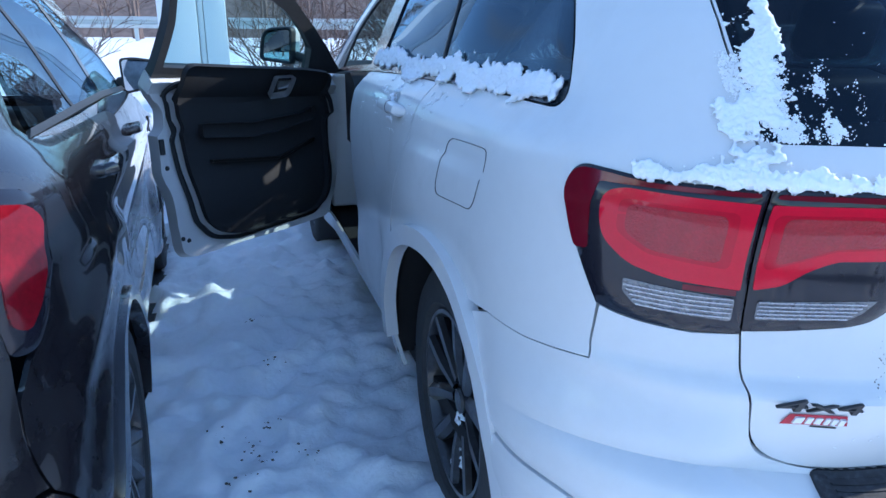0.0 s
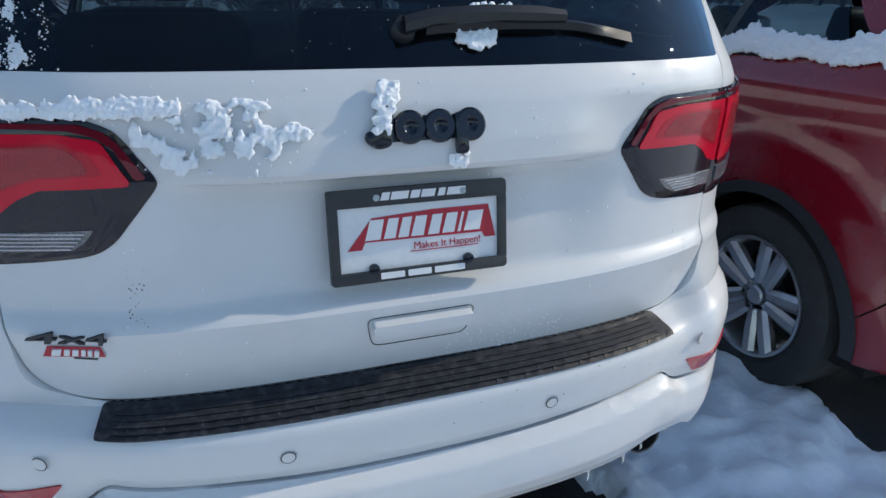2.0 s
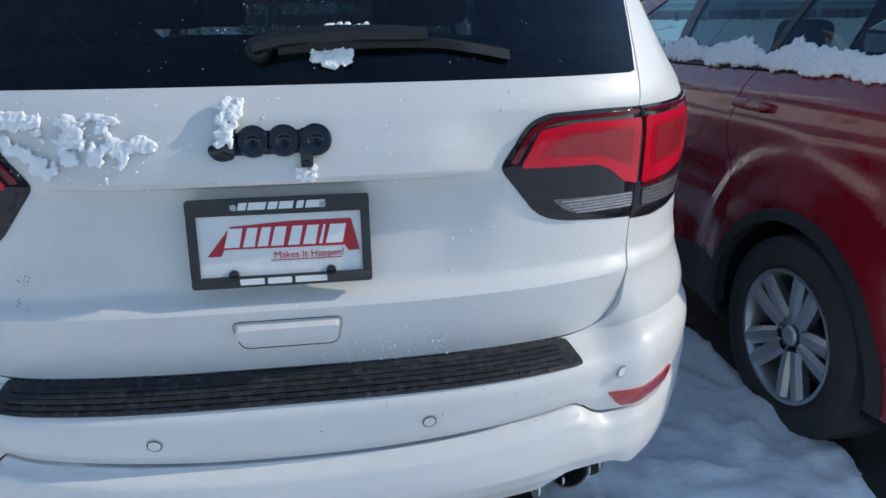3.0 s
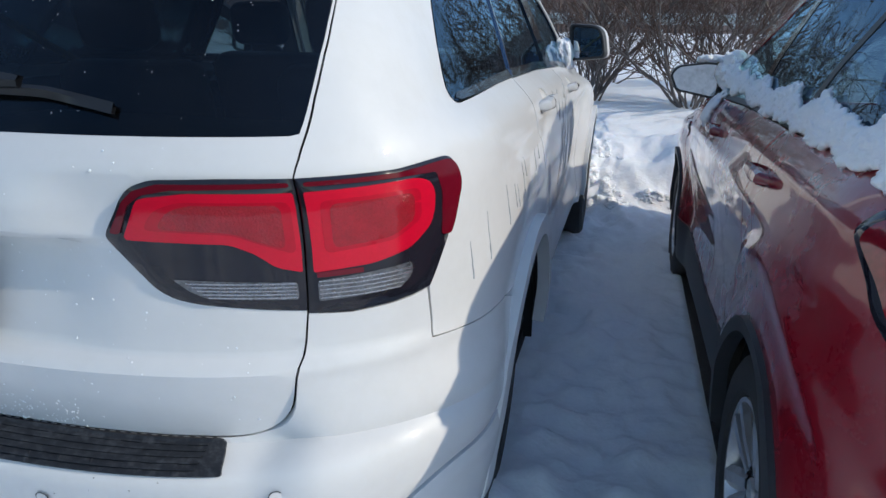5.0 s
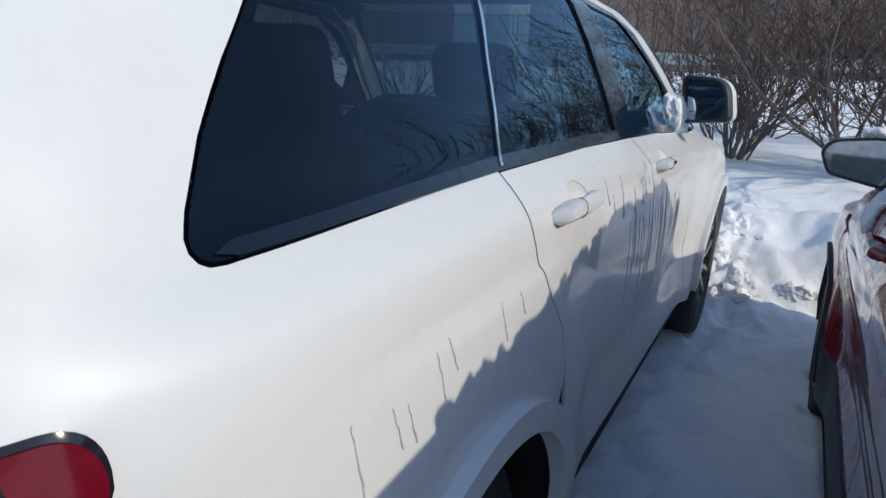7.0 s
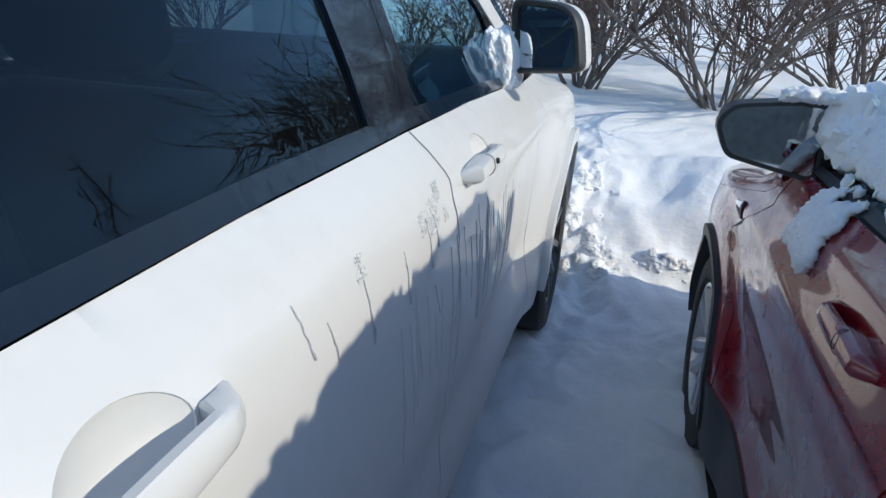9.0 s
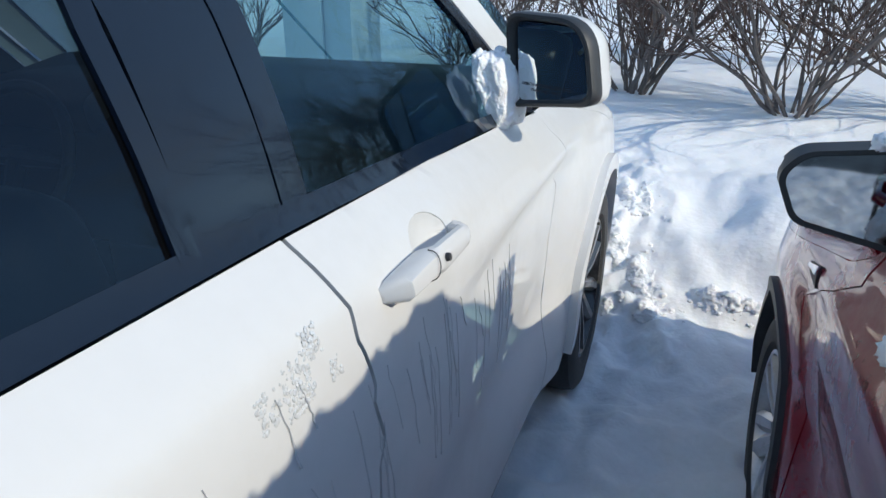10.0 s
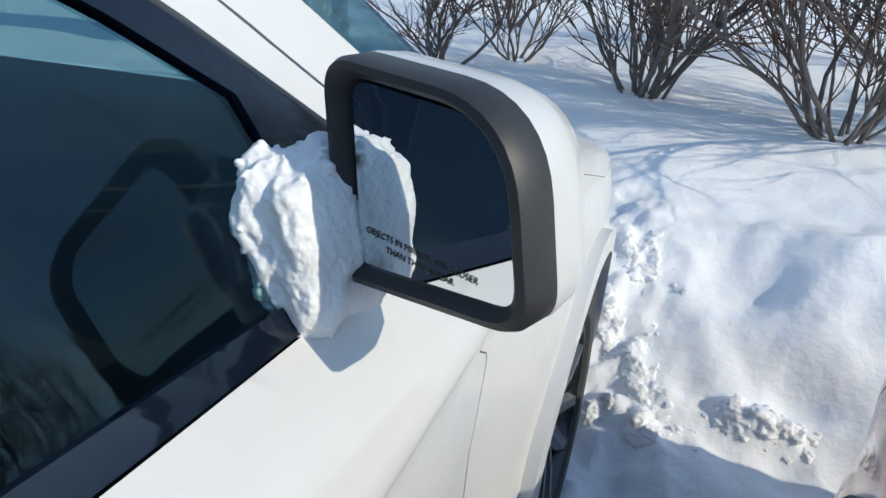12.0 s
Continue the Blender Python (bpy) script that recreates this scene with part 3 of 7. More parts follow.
def build_jeep_body():
    S = JS
    rail_u = lambda y, z: (S.us(y, z), z)
    both_sides = lambda right: right + [(-u, z) for u, z in right[::-1]]
    # outlines of the lamps, shared by the panels round them
    bend = lambda a, b, c, n=8: [tuple(Vector(a) * (1 - t) ** 2 + Vector(b) * 2 * t * (1 - t) + Vector(c) * t * t) for t in (k / n for k in range(n + 1))]
    top = [(0.888, 1.170), (0.96, 1.177)] + bend((1.000, 1.1795), (1.043, 1.181), (1.042, 1.140))
    slant = [(1.040, 1.125), (1.012, 1.068), (0.973, 1.000), (0.942, 0.949)]
    base = [(0.900, 0.941), (0.856, 0.936), (0.778, 0.932), (0.712, 0.935)]
    seam_t, seam_b = (0.7115, 1.168), (0.7045, 0.936)
    inner_lamp = [(0.7085, 1.168), (0.60, 1.170), (0.49, 1.168), (0.455, 1.156), (0.436, 1.138), (0.396, 1.078), (0.396, 1.066), (0.462, 0.982), (0.490, 0.965), (0.53, 0.956), (0.62, 0.947), (0.7015, 0.940)]
    inner_lamp = rounded(inner_lamp, [0] + [0.014] * (len(inner_lamp) - 2) + [0], 3)
    gate_edge = [(0.968, 1.62), (0.882, 1.5), (0.788, 1.35), (0.757, 1.285), (0.733, 1.226)]

    # quarter panel: tail seam, side up to the rear door
    door_edge = [(1.225, ZB(1.2)), (1.215, 1.19), (1.225, 1.12), (1.27, 1.04), (1.345, 0.95), (1.39, 0.84)]
    q = [seam_t] + [(u + 0.0045, z) for u, z in gate_edge[::-1]]
    q += [rail_u(0.75, 1.70), rail_u(2.4, 1.71), rail_u(2.4, 1.66), rail_u(1.43, 1.655), rail_u(0.95, 1.62)]
    q += [rail_u(0.765, 1.53), rail_u(0.67, 1.436), rail_u(0.606, 1.365), rail_u(0.562, 1.302), rail_u(0.550, 1.280), rail_u(0.548, 1.268), rail_u(0.552, 1.259), rail_u(0.561, 1.254), rail_u(0.580, 1.2525), rail_u(0.9, 1.258)]
    q += [rail_u(y, z) for y, z in door_edge]
    q += [rail_u(y, z) for y, z in arc(RW, WHEEL_Z, ARCH, 42, 116, 26)]
    q += [rail_u(0.62, 0.835), (1.12, 0.836), (0.985, 0.846), (0.962, 0.848), (0.957, 0.858), slant[-1]]
    q += slant[::-1][1:] + top[::-1]
    both(lambda s: part("rear_quarter_panel", S.panel(q, flip=s), WHITE, jeep))

    # tail lamps on the quarter and on the tailgate
    def lamps(s):
        L = lambda nm, poly, mat, off, parent, lab="", r=0.012: part(nm, S.panel(rounded(poly, r), off=off, flip=s, skirt=0.004, du=0.015, dz=0.012), mat, parent, lab)

        def cores(poly, cu, cz, r, lamp):
            """The middle of a lens, coloured darker red in steps."""
            for nm, k, mat, off in (("lens_step", 1.05, LENSMID, 0.0119), ("lens_core", 0.88, LENSCORE, 0.0123)):
                L(nm, [(cu + (u - cu) * k, cz + (z - cz) * k) for u, z in poly], mat, off, lamp, "", r)

        lamp = part("outer_tail_lamp", S.panel([seam_t] + top + slant + base + [seam_b], off=0.002, flip=s, skirt=0.02, crown=0.008), LENSSMOKE, jeep, "smoked tail lamp housing with red lens")
        L("red_rim", [(0.722, 1.163), (0.89, 1.165), (0.962, 1.172)] + bend((0.998, 1.1745), (1.036, 1.175), (1.0365, 1.138), 6) + [(1.034, 1.125), (1.008, 1.068), (0.994, 1.042), (0.966, 1.044), (0.975, 1.12), (0.970, 1.157), (0.89, 1.157), (0.722, 1.156)], LENSDARK, 0.0108, lamp, "dark red lens edge", 0.008)
        L("red_lens", [(0.719, 1.147), (0.831, 1.150), (0.925, 1.153), (0.956, 1.140), (0.954, 1.10), (0.940, 1.068), (0.892, 1.034), (0.823, 1.018), (0.717, 1.012)], LENSRED, 0.0115, lamp, "bright red lens", [0.004, 0.02, 0.02, 0.02, 0.02, 0.02, 0.02, 0.02, 0.004])
        outer_core = [(0.744, 1.130), (0.918, 1.134), (0.915, 1.084), (0.860, 1.056), (0.742, 1.046)]
        cores(outer_core, 0.83, 1.094, 0.014, lamp)
        c = L("clear_lens", [(0.722, 0.997), (0.895, 1.008), (0.893, 0.985), (0.869, 0.965), (0.722, 0.960)], LENSCLEAR, 0.0115, lamp, "ribbed clear reversing lens", 0.006)
        for k in range(5):
            z = 0.965 + 0.0075 * k
            e = 0.868 + 0.006 * k
            L("rib", [(0.724, z), (0.79, z - 0.0006), (e, z + 0.001), (e, z + 0.0035), (0.79, z + 0.0016), (0.724, z + 0.0022)], LENSRIB, 0.0132, c, "", 0)
        lamp = part("inner_tail_lamp", S.panel(inner_lamp, off=0.002, flip=s, skirt=0.02, crown=0.008), LENSSMOKE, jeep, "smoked tail lamp housing with red lens")
        L("red_rim", [(0.700, 1.163), (0.50, 1.163), (0.462, 1.152), (0.442, 1.135), (0.408, 1.082), (0.424, 1.08), (0.448, 1.128), (0.475, 1.146), (0.52, 1.154), (0.700, 1.156)], LENSDARK, 0.0108, lamp, "dark red lens edge", 0.006)
        L("red_lens", [(0.703, 1.147), (0.54, 1.149), (0.466, 1.140), (0.428, 1.072), (0.592, 1.066), (0.63, 1.048), (0.66, 1.024), (0.700, 1.014)], LENSRED, 0.0115, lamp, "bright red lens", [0.004, 0.012, 0.012, 0.012, 0.012, 0.012, 0.012, 0.004])
        cores([(0.690, 1.132), (0.53, 1.134), (0.490, 1.120), (0.470, 1.090), (0.600, 1.083), (0.640, 1.066), (0.688, 1.048)], 0.60, 1.104, 0.014, lamp)
        c = L("clear_lens", [(0.690, 0.997), (0.495, 1.005), (0.518, 0.985), (0.545, 0.972), (0.690, 0.966)], LENSCLEAR, 0.0115, lamp, "ribbed clear reversing lens", 0.006)
        for k in range(5):
            z = 0.9705 + 0.0062 * k
            e = 0.548 - 0.008 * k
            L("rib", [(0.688, z - 0.001), (e, z + 0.002), (e, z + 0.0045), (0.688, z + 0.0012)], LENSRIB, 0.0132, c, "", 0)
        part("upper_gloss", S.panel([(0.722, 1.012), (0.80, 1.013), (0.80, 1.004), (0.722, 1.002)], off=0.0112, flip=s, skirt=0.003), LENSDARK, lamp)
    both(lamps)

    # tailgate
    gz = [0.74, 0.77, 0.80, 0.82, 0.830, 0.836, 0.841, 0.846, 0.852, 0.859, 0.866, 0.872, 0.878, 0.885, 1.03, 1.048, 1.053, 1.0585, 1.064, 1.0665, 1.069, 1.0745, 1.08, 1.09, 1.10, 1.12, 1.15, 1.18, 1.20, 1.215, 1.225]
    gate_r = [(u, z) for u, z in gate_edge] + [(0.7085, 1.168)] + inner_lamp[1:] + [(S.ux(0.692, 0.86), 0.86), (S.ux(0.682, 0.81), 0.81)] + [(S.ux(x, z), z) for x, z in bend((0.678, 0.79), (0.664, 0.703), (0.555, 0.7025), 9)]
    glass_r = [(u - 0.006, z) for u, z in gate_edge[:-1]] + [(gate_edge[-1][0] - 0.006, 1.233), (gate_edge[-1][0] - 0.022, 1.230)]
    top_y = [(gate_edge[0][0], 1.63)]
    gate = part("tailgate", S.panel(both_sides(top_y + gate_r), holes=[both_sides(glass_r)], dz=0.02, du=0.03, zl=gz), WHITE, jeep, "white tailgate splashed with snow and grit")
    part("rear_window", S.panel(both_sides(glass_r), off=0.0005, skirt=0.004), GLASSREAR, jeep, "dark privacy glass rear window")

    # bumper
    br = [(S.ux(x, z), z) for x, z in bend((0.553, 0.6985), (0.668, 0.699), (0.6815, 0.79), 9)] + [(S.ux(0.6855, 0.81), 0.81), (S.ux(0.6955, 0.86), 0.86), (0.7045, 0.934), (0.778, 0.928), (0.856, 0.932), (0.900, 0.937), (0.936, 0.945), (0.953, 0.857), (0.960, 0.8455), (0.985, 0.8435), (1.12, 0.8335)]
    br += [rail_u(0.62, 0.8325)] + [rail_u(y, z) for y, z in arc(RW, WHEEL_Z, ARCH, 123, 183, 20)]
    br += [rail_u(0.45, 0.37), (S.ux(0.78, 0.355), 0.355), (S.ux(0.66, 0.40), 0.40), (S.ux(0.56, 0.395), 0.395), (S.ux(0.50, 0.345), 0.345), (S.ux(0.3, 0.335), 0.335)]
    flare = lambda P, V: 0.034 * smoothstep((np.abs(P[:, 0]) - 0.615) / 0.11) * smoothstep((0.835 - V[:, 1]) / 0.12) * smoothstep((0.85 - P[:, 1]) / 0.5)
    def crease(x):
        """Height of the gap that runs under the reflectors and along the foot of the bumper."""
        a = np.abs(x)
        return 0.538 + 0.030 * (np.minimum(a, 0.56) / 0.56) ** 2 - 0.042 * smoothstep((a - 0.555) / 0.09) + 0.075 * smoothstep((a - 0.76) / 0.16)

    fold = []
    for k in range(90):
        u = S.us(RW - ARCH * math.cos(radians(26)), 0.6) * k / 89
        fold.append((u, float(crease(S.at([u], [0.56])[0][0]))))
    arch_at = [i for i, p in enumerate(br) if i > 16 and p[1] < 0.606][0]
    upper = br[:arch_at] + fold[::-1]
    lower = [(u, z - 0.005) for u, z in fold] + br[arch_at + 1:]
    depth = lambda P, V: np.maximum(0, crease(P[:, 0]) - V[:, 1])
    above = lambda P, V: flare(P, V) - 0.008 * np.exp(-((V[:, 1] - crease(P[:, 0])) / 0.016) ** 2)
    below = lambda P, V: flare(P, V) - 0.004 + 0.030 * (1 - 0.75 * smoothstep((np.abs(P[:, 0]) - 0.56) / 0.2)) * smoothstep((depth(P, V) - 0.002) / 0.030) * smoothstep((0.19 - depth(P, V)) / 0.13)
    bumper = part("rear_bumper", S.panel(both_sides(upper), dz=0.008, du=0.02, skirt=0.02, lift=above), WHITE, jeep, "white plastic rear bumper, grimy near the tyre")
    part("lower_fascia", S.panel(both_sides(lower), dz=0.007, du=0.02, skirt=0.02, lift=below), WHITE, bumper, "white lower lip of the bumper, spattered with grit")
    pad = rounded([(-S.ux(0.578, 0.661), 0.661), (S.ux(0.578, 0.661), 0.661), (S.ux(0.550, 0.6985), 0.6985), (-S.ux(0.550, 0.6985), 0.6985)], 0.010)
    step = part("step_pad", S.panel(pad, off=0.007, dz=0.004, skirt=0.012), PAD, bumper, "scuffed black step pad with ribs")
    for k in range(5):
        zz = 0.667 + k * 0.0045
        a = S.ux(0.53, zz)
        part("rib", S.panel([(-a, zz), (a, zz), (a, zz + 0.0016), (-a, zz + 0.0016)], off=0.0092, skirt=0.004, dz=0.0016), PAD, step)
    for s in (1, -1):
        rp = rounded([(S.ux(0.640, 0.578), 0.578), (S.ux(0.71, 0.581), 0.581), (S.ux(0.80, 0.590), 0.590), (S.ux(0.788, 0.546), 0.546), (S.ux(0.765, 0.537), 0.537), (S.ux(0.672, 0.533), 0.533)], 0.008)
        part("reflector", S.panel(rp, off=0.004, flip=s, skirt=0.008, lift=above), REFLECTOR, bumper, "red bumper reflector")
        for x, z in ((0.253, 0.599), (0.661, 0.630)):
            p, t, v, n = S.spot(S.ux(x, z), z, s)
            up = flare(np.array([[x, p.y, z]]), np.array([[0, z]]))[0]
            for r0, r1, h, mat in ((0.0135, 0.0115, 0.0030, PLASTIC), (0.0112, 0.0, 0.0036, WHITE)):
                bm = bmesh.new()
                ring = lambda r: [bm.verts.new(p + t * r * math.cos(a) + v * r * math.sin(a) + n * (h + up)) for a in np.linspace(0, 2 * math.pi, 25)[:-1]]
                A, B = ring(r0), ring(max(r1, 0.001))
                for k in range(24):
                    bm.faces.new((A[k], A[(k + 1) % 24], B[(k + 1) % 24], B[k]))
                part("parking_sensor", bm, mat, bumper)
        ex = lathe([(0.045, -0.16), (0.045, 0.01), (0.04, 0.01), (0.038, -0.15)], 32, "x", False)
        bmesh.ops.transform(ex, matrix=pose(s * 0.58, 0.15, 0.365, 0, 0, -90), verts=ex.verts)
        part("exhaust_pipe", ex, PLASTIC, bumper, "dark round exhaust tip")
    part("lower_valance", box((-0.70, 0.22, 0.27), (0.70, 0.5, 0.38), 0.03), DARK, jeep)

    # doors, fenders, sills
    rd = [(1.231, ZB(1.2) - 0.003), (1.221, 1.19), (1.231, 1.12), (1.276, 1.04), (1.351, 0.95), (1.396, 0.84), (1.455, 0.60), (1.50, 0.42), (2.285, 0.40), (2.305, 0.55), (2.293, 0.68), (2.262, 0.76), (2.2675, 0.95), (2.264, 1.04), (2.2585, 1.10), (2.251, 1.165), (2.236, ZB(2.236) - 0.003)]
    rd += [(1.75, ZB(1.75) - 0.002)]
    fd = [(2.243, ZB(2.252) - 0.003), (2.258, 1.165), (2.2655, 1.10), (2.271, 1.04), (2.2745, 0.95), (2.269, 0.76), (2.300, 0.68), (2.312, 0.55), (2.292, 0.40), (3.32, 0.40), (3.345, 0.55), (3.36, 0.85), (3.385, 1.0), (3.40, 1.10), (3.37, 1.172), (3.05, ZB(3.05) - 0.003), (2.65, ZB(2.65) - 0.002)]
    for s in (1, -1):
        part("rear_door", S.panel(S.side(rd), holes=[S.side(cup_outline(*REAR_HANDLE))], flip=s, skirt=0.006), WHITE, jeep)
    part("front_door", S.panel(S.side(fd), holes=[S.side(cup_outline(*FRONT_HANDLE))], flip=1, skirt=0.006), WHITE, jeep)
    uf = float(S.tu[600])
    ff = S.side([(3.3885, 1.0), (3.3635, 0.85), (3.3485, 0.55), (3.3235, 0.40), (3.52, 0.36)] + arc(FW, WHEEL_Z, ARCH, 178, 0, 40) + [(4.56, 0.36)])
    ff += [(uf + 0.2, z) for z in (0.36, 0.7, 0.97)] + [(uf, z) for z in (1.0, 1.06, 1.12, 1.168)] + S.side([(3.3735, 1.175), (3.4035, 1.10)])
    for s in (1, -1):
        fender = part("front_fender", S.panel(ff, flip=s), WHITE, jeep)
    sill = [(1.50, 0.415), (1.46, 0.30), (3.55, 0.30), (3.52, 0.36), (3.33, 0.395)]
    # passenger-side sill set back and coloured black, standing in for its shade
    for s in (1, -1):
        part("sill", S.panel(S.side(sill), flip=s, off=-0.045 if s == 1 else -0.002), PLASTIC if s == 1 else WHITE, jeep, "tucked-in door sill, coloured black for shade" if s == 1 else "dirty white door sill")
    # hood and nose
    hood = [(uf + 0.006, 1.168), (uf + 0.006, 1.06), (uf + 0.006, 1.0), (uf + 0.206, 0.976), (S.umax, 0.976), (S.umax, 1.168)]
    for s in (1, -1):
        part("hood", S.panel(hood, flip=s, du=0.05), WHITE, jeep)
        front = [(uf + 0.206, 0.36), (uf + 0.206, 0.97), (S.umax, 0.97), (S.umax, 0.36)]
        part("front_fascia", S.panel(front, flip=s, du=0.05), WHITE, jeep)
    # roof
    bm = bmesh.new()
    us = np.linspace(-S.umax, S.umax, 160)[:-1]
    base = S.at(us, np.full_like(us, 1.705))
    rings = []
    for k, (f, dz) in enumerate(((1, 0), (0.9, 0.02), (0.7, 0.035), (0.4, 0.045), (0.05, 0.05))):
        rings.append([bm.verts.new((p[0] * f, 1.5 + (p[1] - 1.5) * f, p[2] + dz)) for p in base])
    for A, B in zip(rings, rings[1:]):
        for k in range(len(A)):
            bm.faces.new((A[k], A[(k + 1) % len(A)], B[(k + 1) % len(A)], B[k]))
    bm.faces.new(rings[-1])
    part("roof", bm, WHITE, jeep)
    sp = S.panel([(-S.ux(0.6, 1.64), 1.645), (S.ux(0.6, 1.64), 1.645), (S.ux(0.6, 1.69), 1.70), (-S.ux(0.6, 1.69), 1.70)], off=0.0)
    part("roof_spoiler", sp, WHITE, jeep)

    # side windows
    def W(ps, r=0.03):
        return S.side(rounded(ps, r))
    qwin = [(0.582, 1.256), (0.565, 1.2575), (0.557, 1.262), (0.553, 1.269), (0.555, 1.279), (0.567, 1.301), (0.611, 1.364), (0.675, 1.435), (0.769, 1.528), (0.94, 1.615), (1.43, 1.64), (1.335, 1.45), (1.238, 1.272)]
    rwin = [(1.250, 1.272), (1.347, 1.45), (1.442, 1.642), (2.135, 1.635), (2.130, 1.45), (2.112, ZB(2.112) + 0.012)]
    fwin = [(2.312, ZB(2.285) + 0.012), (2.312, 1.45), (2.316, 1.632), (2.70, 1.612), (2.90, 1.52), (3.10, 1.385), (3.12, 1.30), (3.13, ZB(3.13) + 0.012)]
    for s in (1, -1):
        part("quarter_window", S.panel(W(qwin, [0, 0, 0, 0, 0, 0, 0, 0.03, 0.03, 0.03, 0, 0, 0]), off=0.0005, flip=s), GLASSDARK, jeep, "dark privacy glass quarter window")
        part("rear_door_window", S.panel(W(rwin, 0.012), off=-0.004, flip=s), GLASSDARK, jeep, "dark privacy glass")
        part("divider_bar", S.panel(S.side([(1.238, 1.266), (1.249, 1.266), (1.345, 1.45), (1.438, 1.65), (1.428, 1.65), (1.335, 1.45)]), off=0.006, flip=s, skirt=0.012), CHROME if s == 1 else PLASTIC, jeep, "bright divider bar")
        part("rear_pillar", S.panel(S.side([(2.102, ZB(2.1) + 0.012), (2.128, ZB(2.1) + 0.012), (2.146, 1.45), (2.150, 1.645), (2.120, 1.645), (2.118, 1.45)]), off=0.003, flip=s, skirt=0.006), GLOSSBLACK, jeep, "black door-frame bar")
        for a0, a1 in ((2.124, 2.2625), (2.2665, 2.316)):
            part("b_pillar", S.panel(S.side([(a0, ZB(a0) + 0.002), (a1, ZB(a1) + 0.002), (a1 + 0.006, 1.64), (a0 + 0.006, 1.64)]), off=0.0005, flip=s, skirt=0.006), GLOSSBLACK, jeep, "gloss black pillar trim")
        part("belt_trim", S.panel(S.side([(0.80, 1.258), (0.60, 1.256), (0.572, 1.262), (0.60, 1.270), (1.22, 1.284), (1.8, ZB(1.8) + 0.024), (2.25, ZB(2.25) + 0.024), (2.8, ZB(2.8) + 0.024), (3.16, ZB(3.16) + 0.022), (3.36, ZB(3.36) + 0.012), (3.37, ZB(3.37) - 0.002), (3.1, ZB(3.1) - 0.001), (2.8, ZB(2.8) - 0.001), (2.25, ZB(2.25) - 0.001), (1.8, ZB(1.8) - 0.001), (1.22, 1.2605)]), off=0.003, flip=s), GLOSSBLACK, jeep, "black window-line trim")
        edge = [(2.70, 1.622), (2.90, 1.560), (3.05, 1.458), (3.21, 1.335), (3.375, 1.205)]
        if s == 1:
            part("front_door_window", S.panel(W(fwin, 0.012), off=-0.004, flip=s), GLASSCLEAR, jeep)
        part("window_seal", S.panel(S.side([(2.33, 1.63), (2.70, 1.610), (2.90, 1.518), (3.10, 1.383), (3.115, 1.30), (3.125, ZB(3.13) + 0.012), (3.375, ZB(3.375) + 0.002)] + edge[::-1] + [(2.33, 1.645)]), off=0.0015, flip=s), GLOSSBLACK if s == 1 else PLASTIC, jeep, "black seal and mirror corner trim")
        bar = [(y + 0.003, z + 0.003) for y, z in edge]
        outer = [(3.43, 1.215), (3.245, 1.355), (3.175, 1.412), (3.10, 1.470), (2.95, 1.575), (2.75, 1.650)]
        part("door_frame_bar", S.panel(S.side([(2.33, 1.648)] + bar + outer + [(2.33, 1.672)]), off=0.004, flip=s), WHITE, jeep)
        pillar = S.side([(2.33, 1.677), (2.75, 1.656)] + [(y + 0.008, z + 0.004) for y, z in outer[::-1]]) + [(uf + 0.02, z) for z in (1.178, 1.3, 1.45, 1.6, 1.68)] + S.side([(2.4, 1.71), (2.33, 1.71)])
        part("a_pillar", S.panel(pillar, flip=s), WHITE, jeep)
    ws = [(uf + 0.025, 1.176), (uf + 0.025, 1.655), (S.umax, 1.655), (S.umax, 1.176)]
    for s in (1, -1):
        part("windscreen", S.panel(ws, flip=s, du=0.06), GLASSCLEAR, jeep)

    # arch mouldings
    for s in (1, -1):
        for c, a0, a1 in ((RW, 2, 182), (FW, -2, 180)):
            outer = arc(c, WHEEL_Z, ARCH + 0.052, a0, a1, 50)
            inner = arc(c, WHEEL_Z, ARCH - 0.004, a1, a0, 50)
            part("wheel_arch_moulding", S.panel(S.side(outer + inner), off=0.026, flip=s, skirt=0.04, du=0.02, dz=0.012), WHITE, jeep, "white wheel-arch moulding, wet and grimy")
    # black inner skin behind the gaps
    for s in (1, -1):
        segs = [[(0.44, 0.62), (0.42, 1.19), (1.3, 1.235), (2.15, 1.22), (2.20, 1.1), (2.22, 0.42), (1.51, 0.40)] + arc(RW, WHEEL_Z, ARCH + 0.03, 0, 150, 40),
                [(3.42, 0.42), (3.42, 1.12), (3.9, 1.08), (4.6, 0.98), (4.7, 0.5), (4.57, 0.42)] + arc(FW, WHEEL_Z, ARCH + 0.03, 0, 180, 40)]
        if s == 1:
            segs.append([(2.20, 0.42), (2.20, 1.1), (2.18, 1.20), (3.2, 1.15), (3.5, 1.12), (3.5, 0.42)])
        for sg in segs:
            part("inner_panel", S.panel(S.side(sg), off=-0.032, flip=s, skirt=0, du=0.06, dz=0.05), DARK, jeep)
        for c in (RW, FW):
            liner = lathe([(ARCH + 0.03, 0.60), (ARCH + 0.03, 0.93), (ARCH + 0.04, 0.93), (ARCH + 0.04, 0.60)], 48)
            bmesh.ops.delete(liner, geom=[v for v in liner.verts if v.co.z < -0.1], context="VERTS")
            bmesh.ops.transform(liner, matrix=Matrix.Translation((0, c, WHEEL_Z)) @ Matrix.Diagonal((s, 1, 1, 1)), verts=liner.verts)
            part("wheel_liner", liner, DARK, jeep)
    part("floor_pan", box((-0.9, 0.45, 0.30), (0.9, 4.6, 0.36)), DARK, jeep)
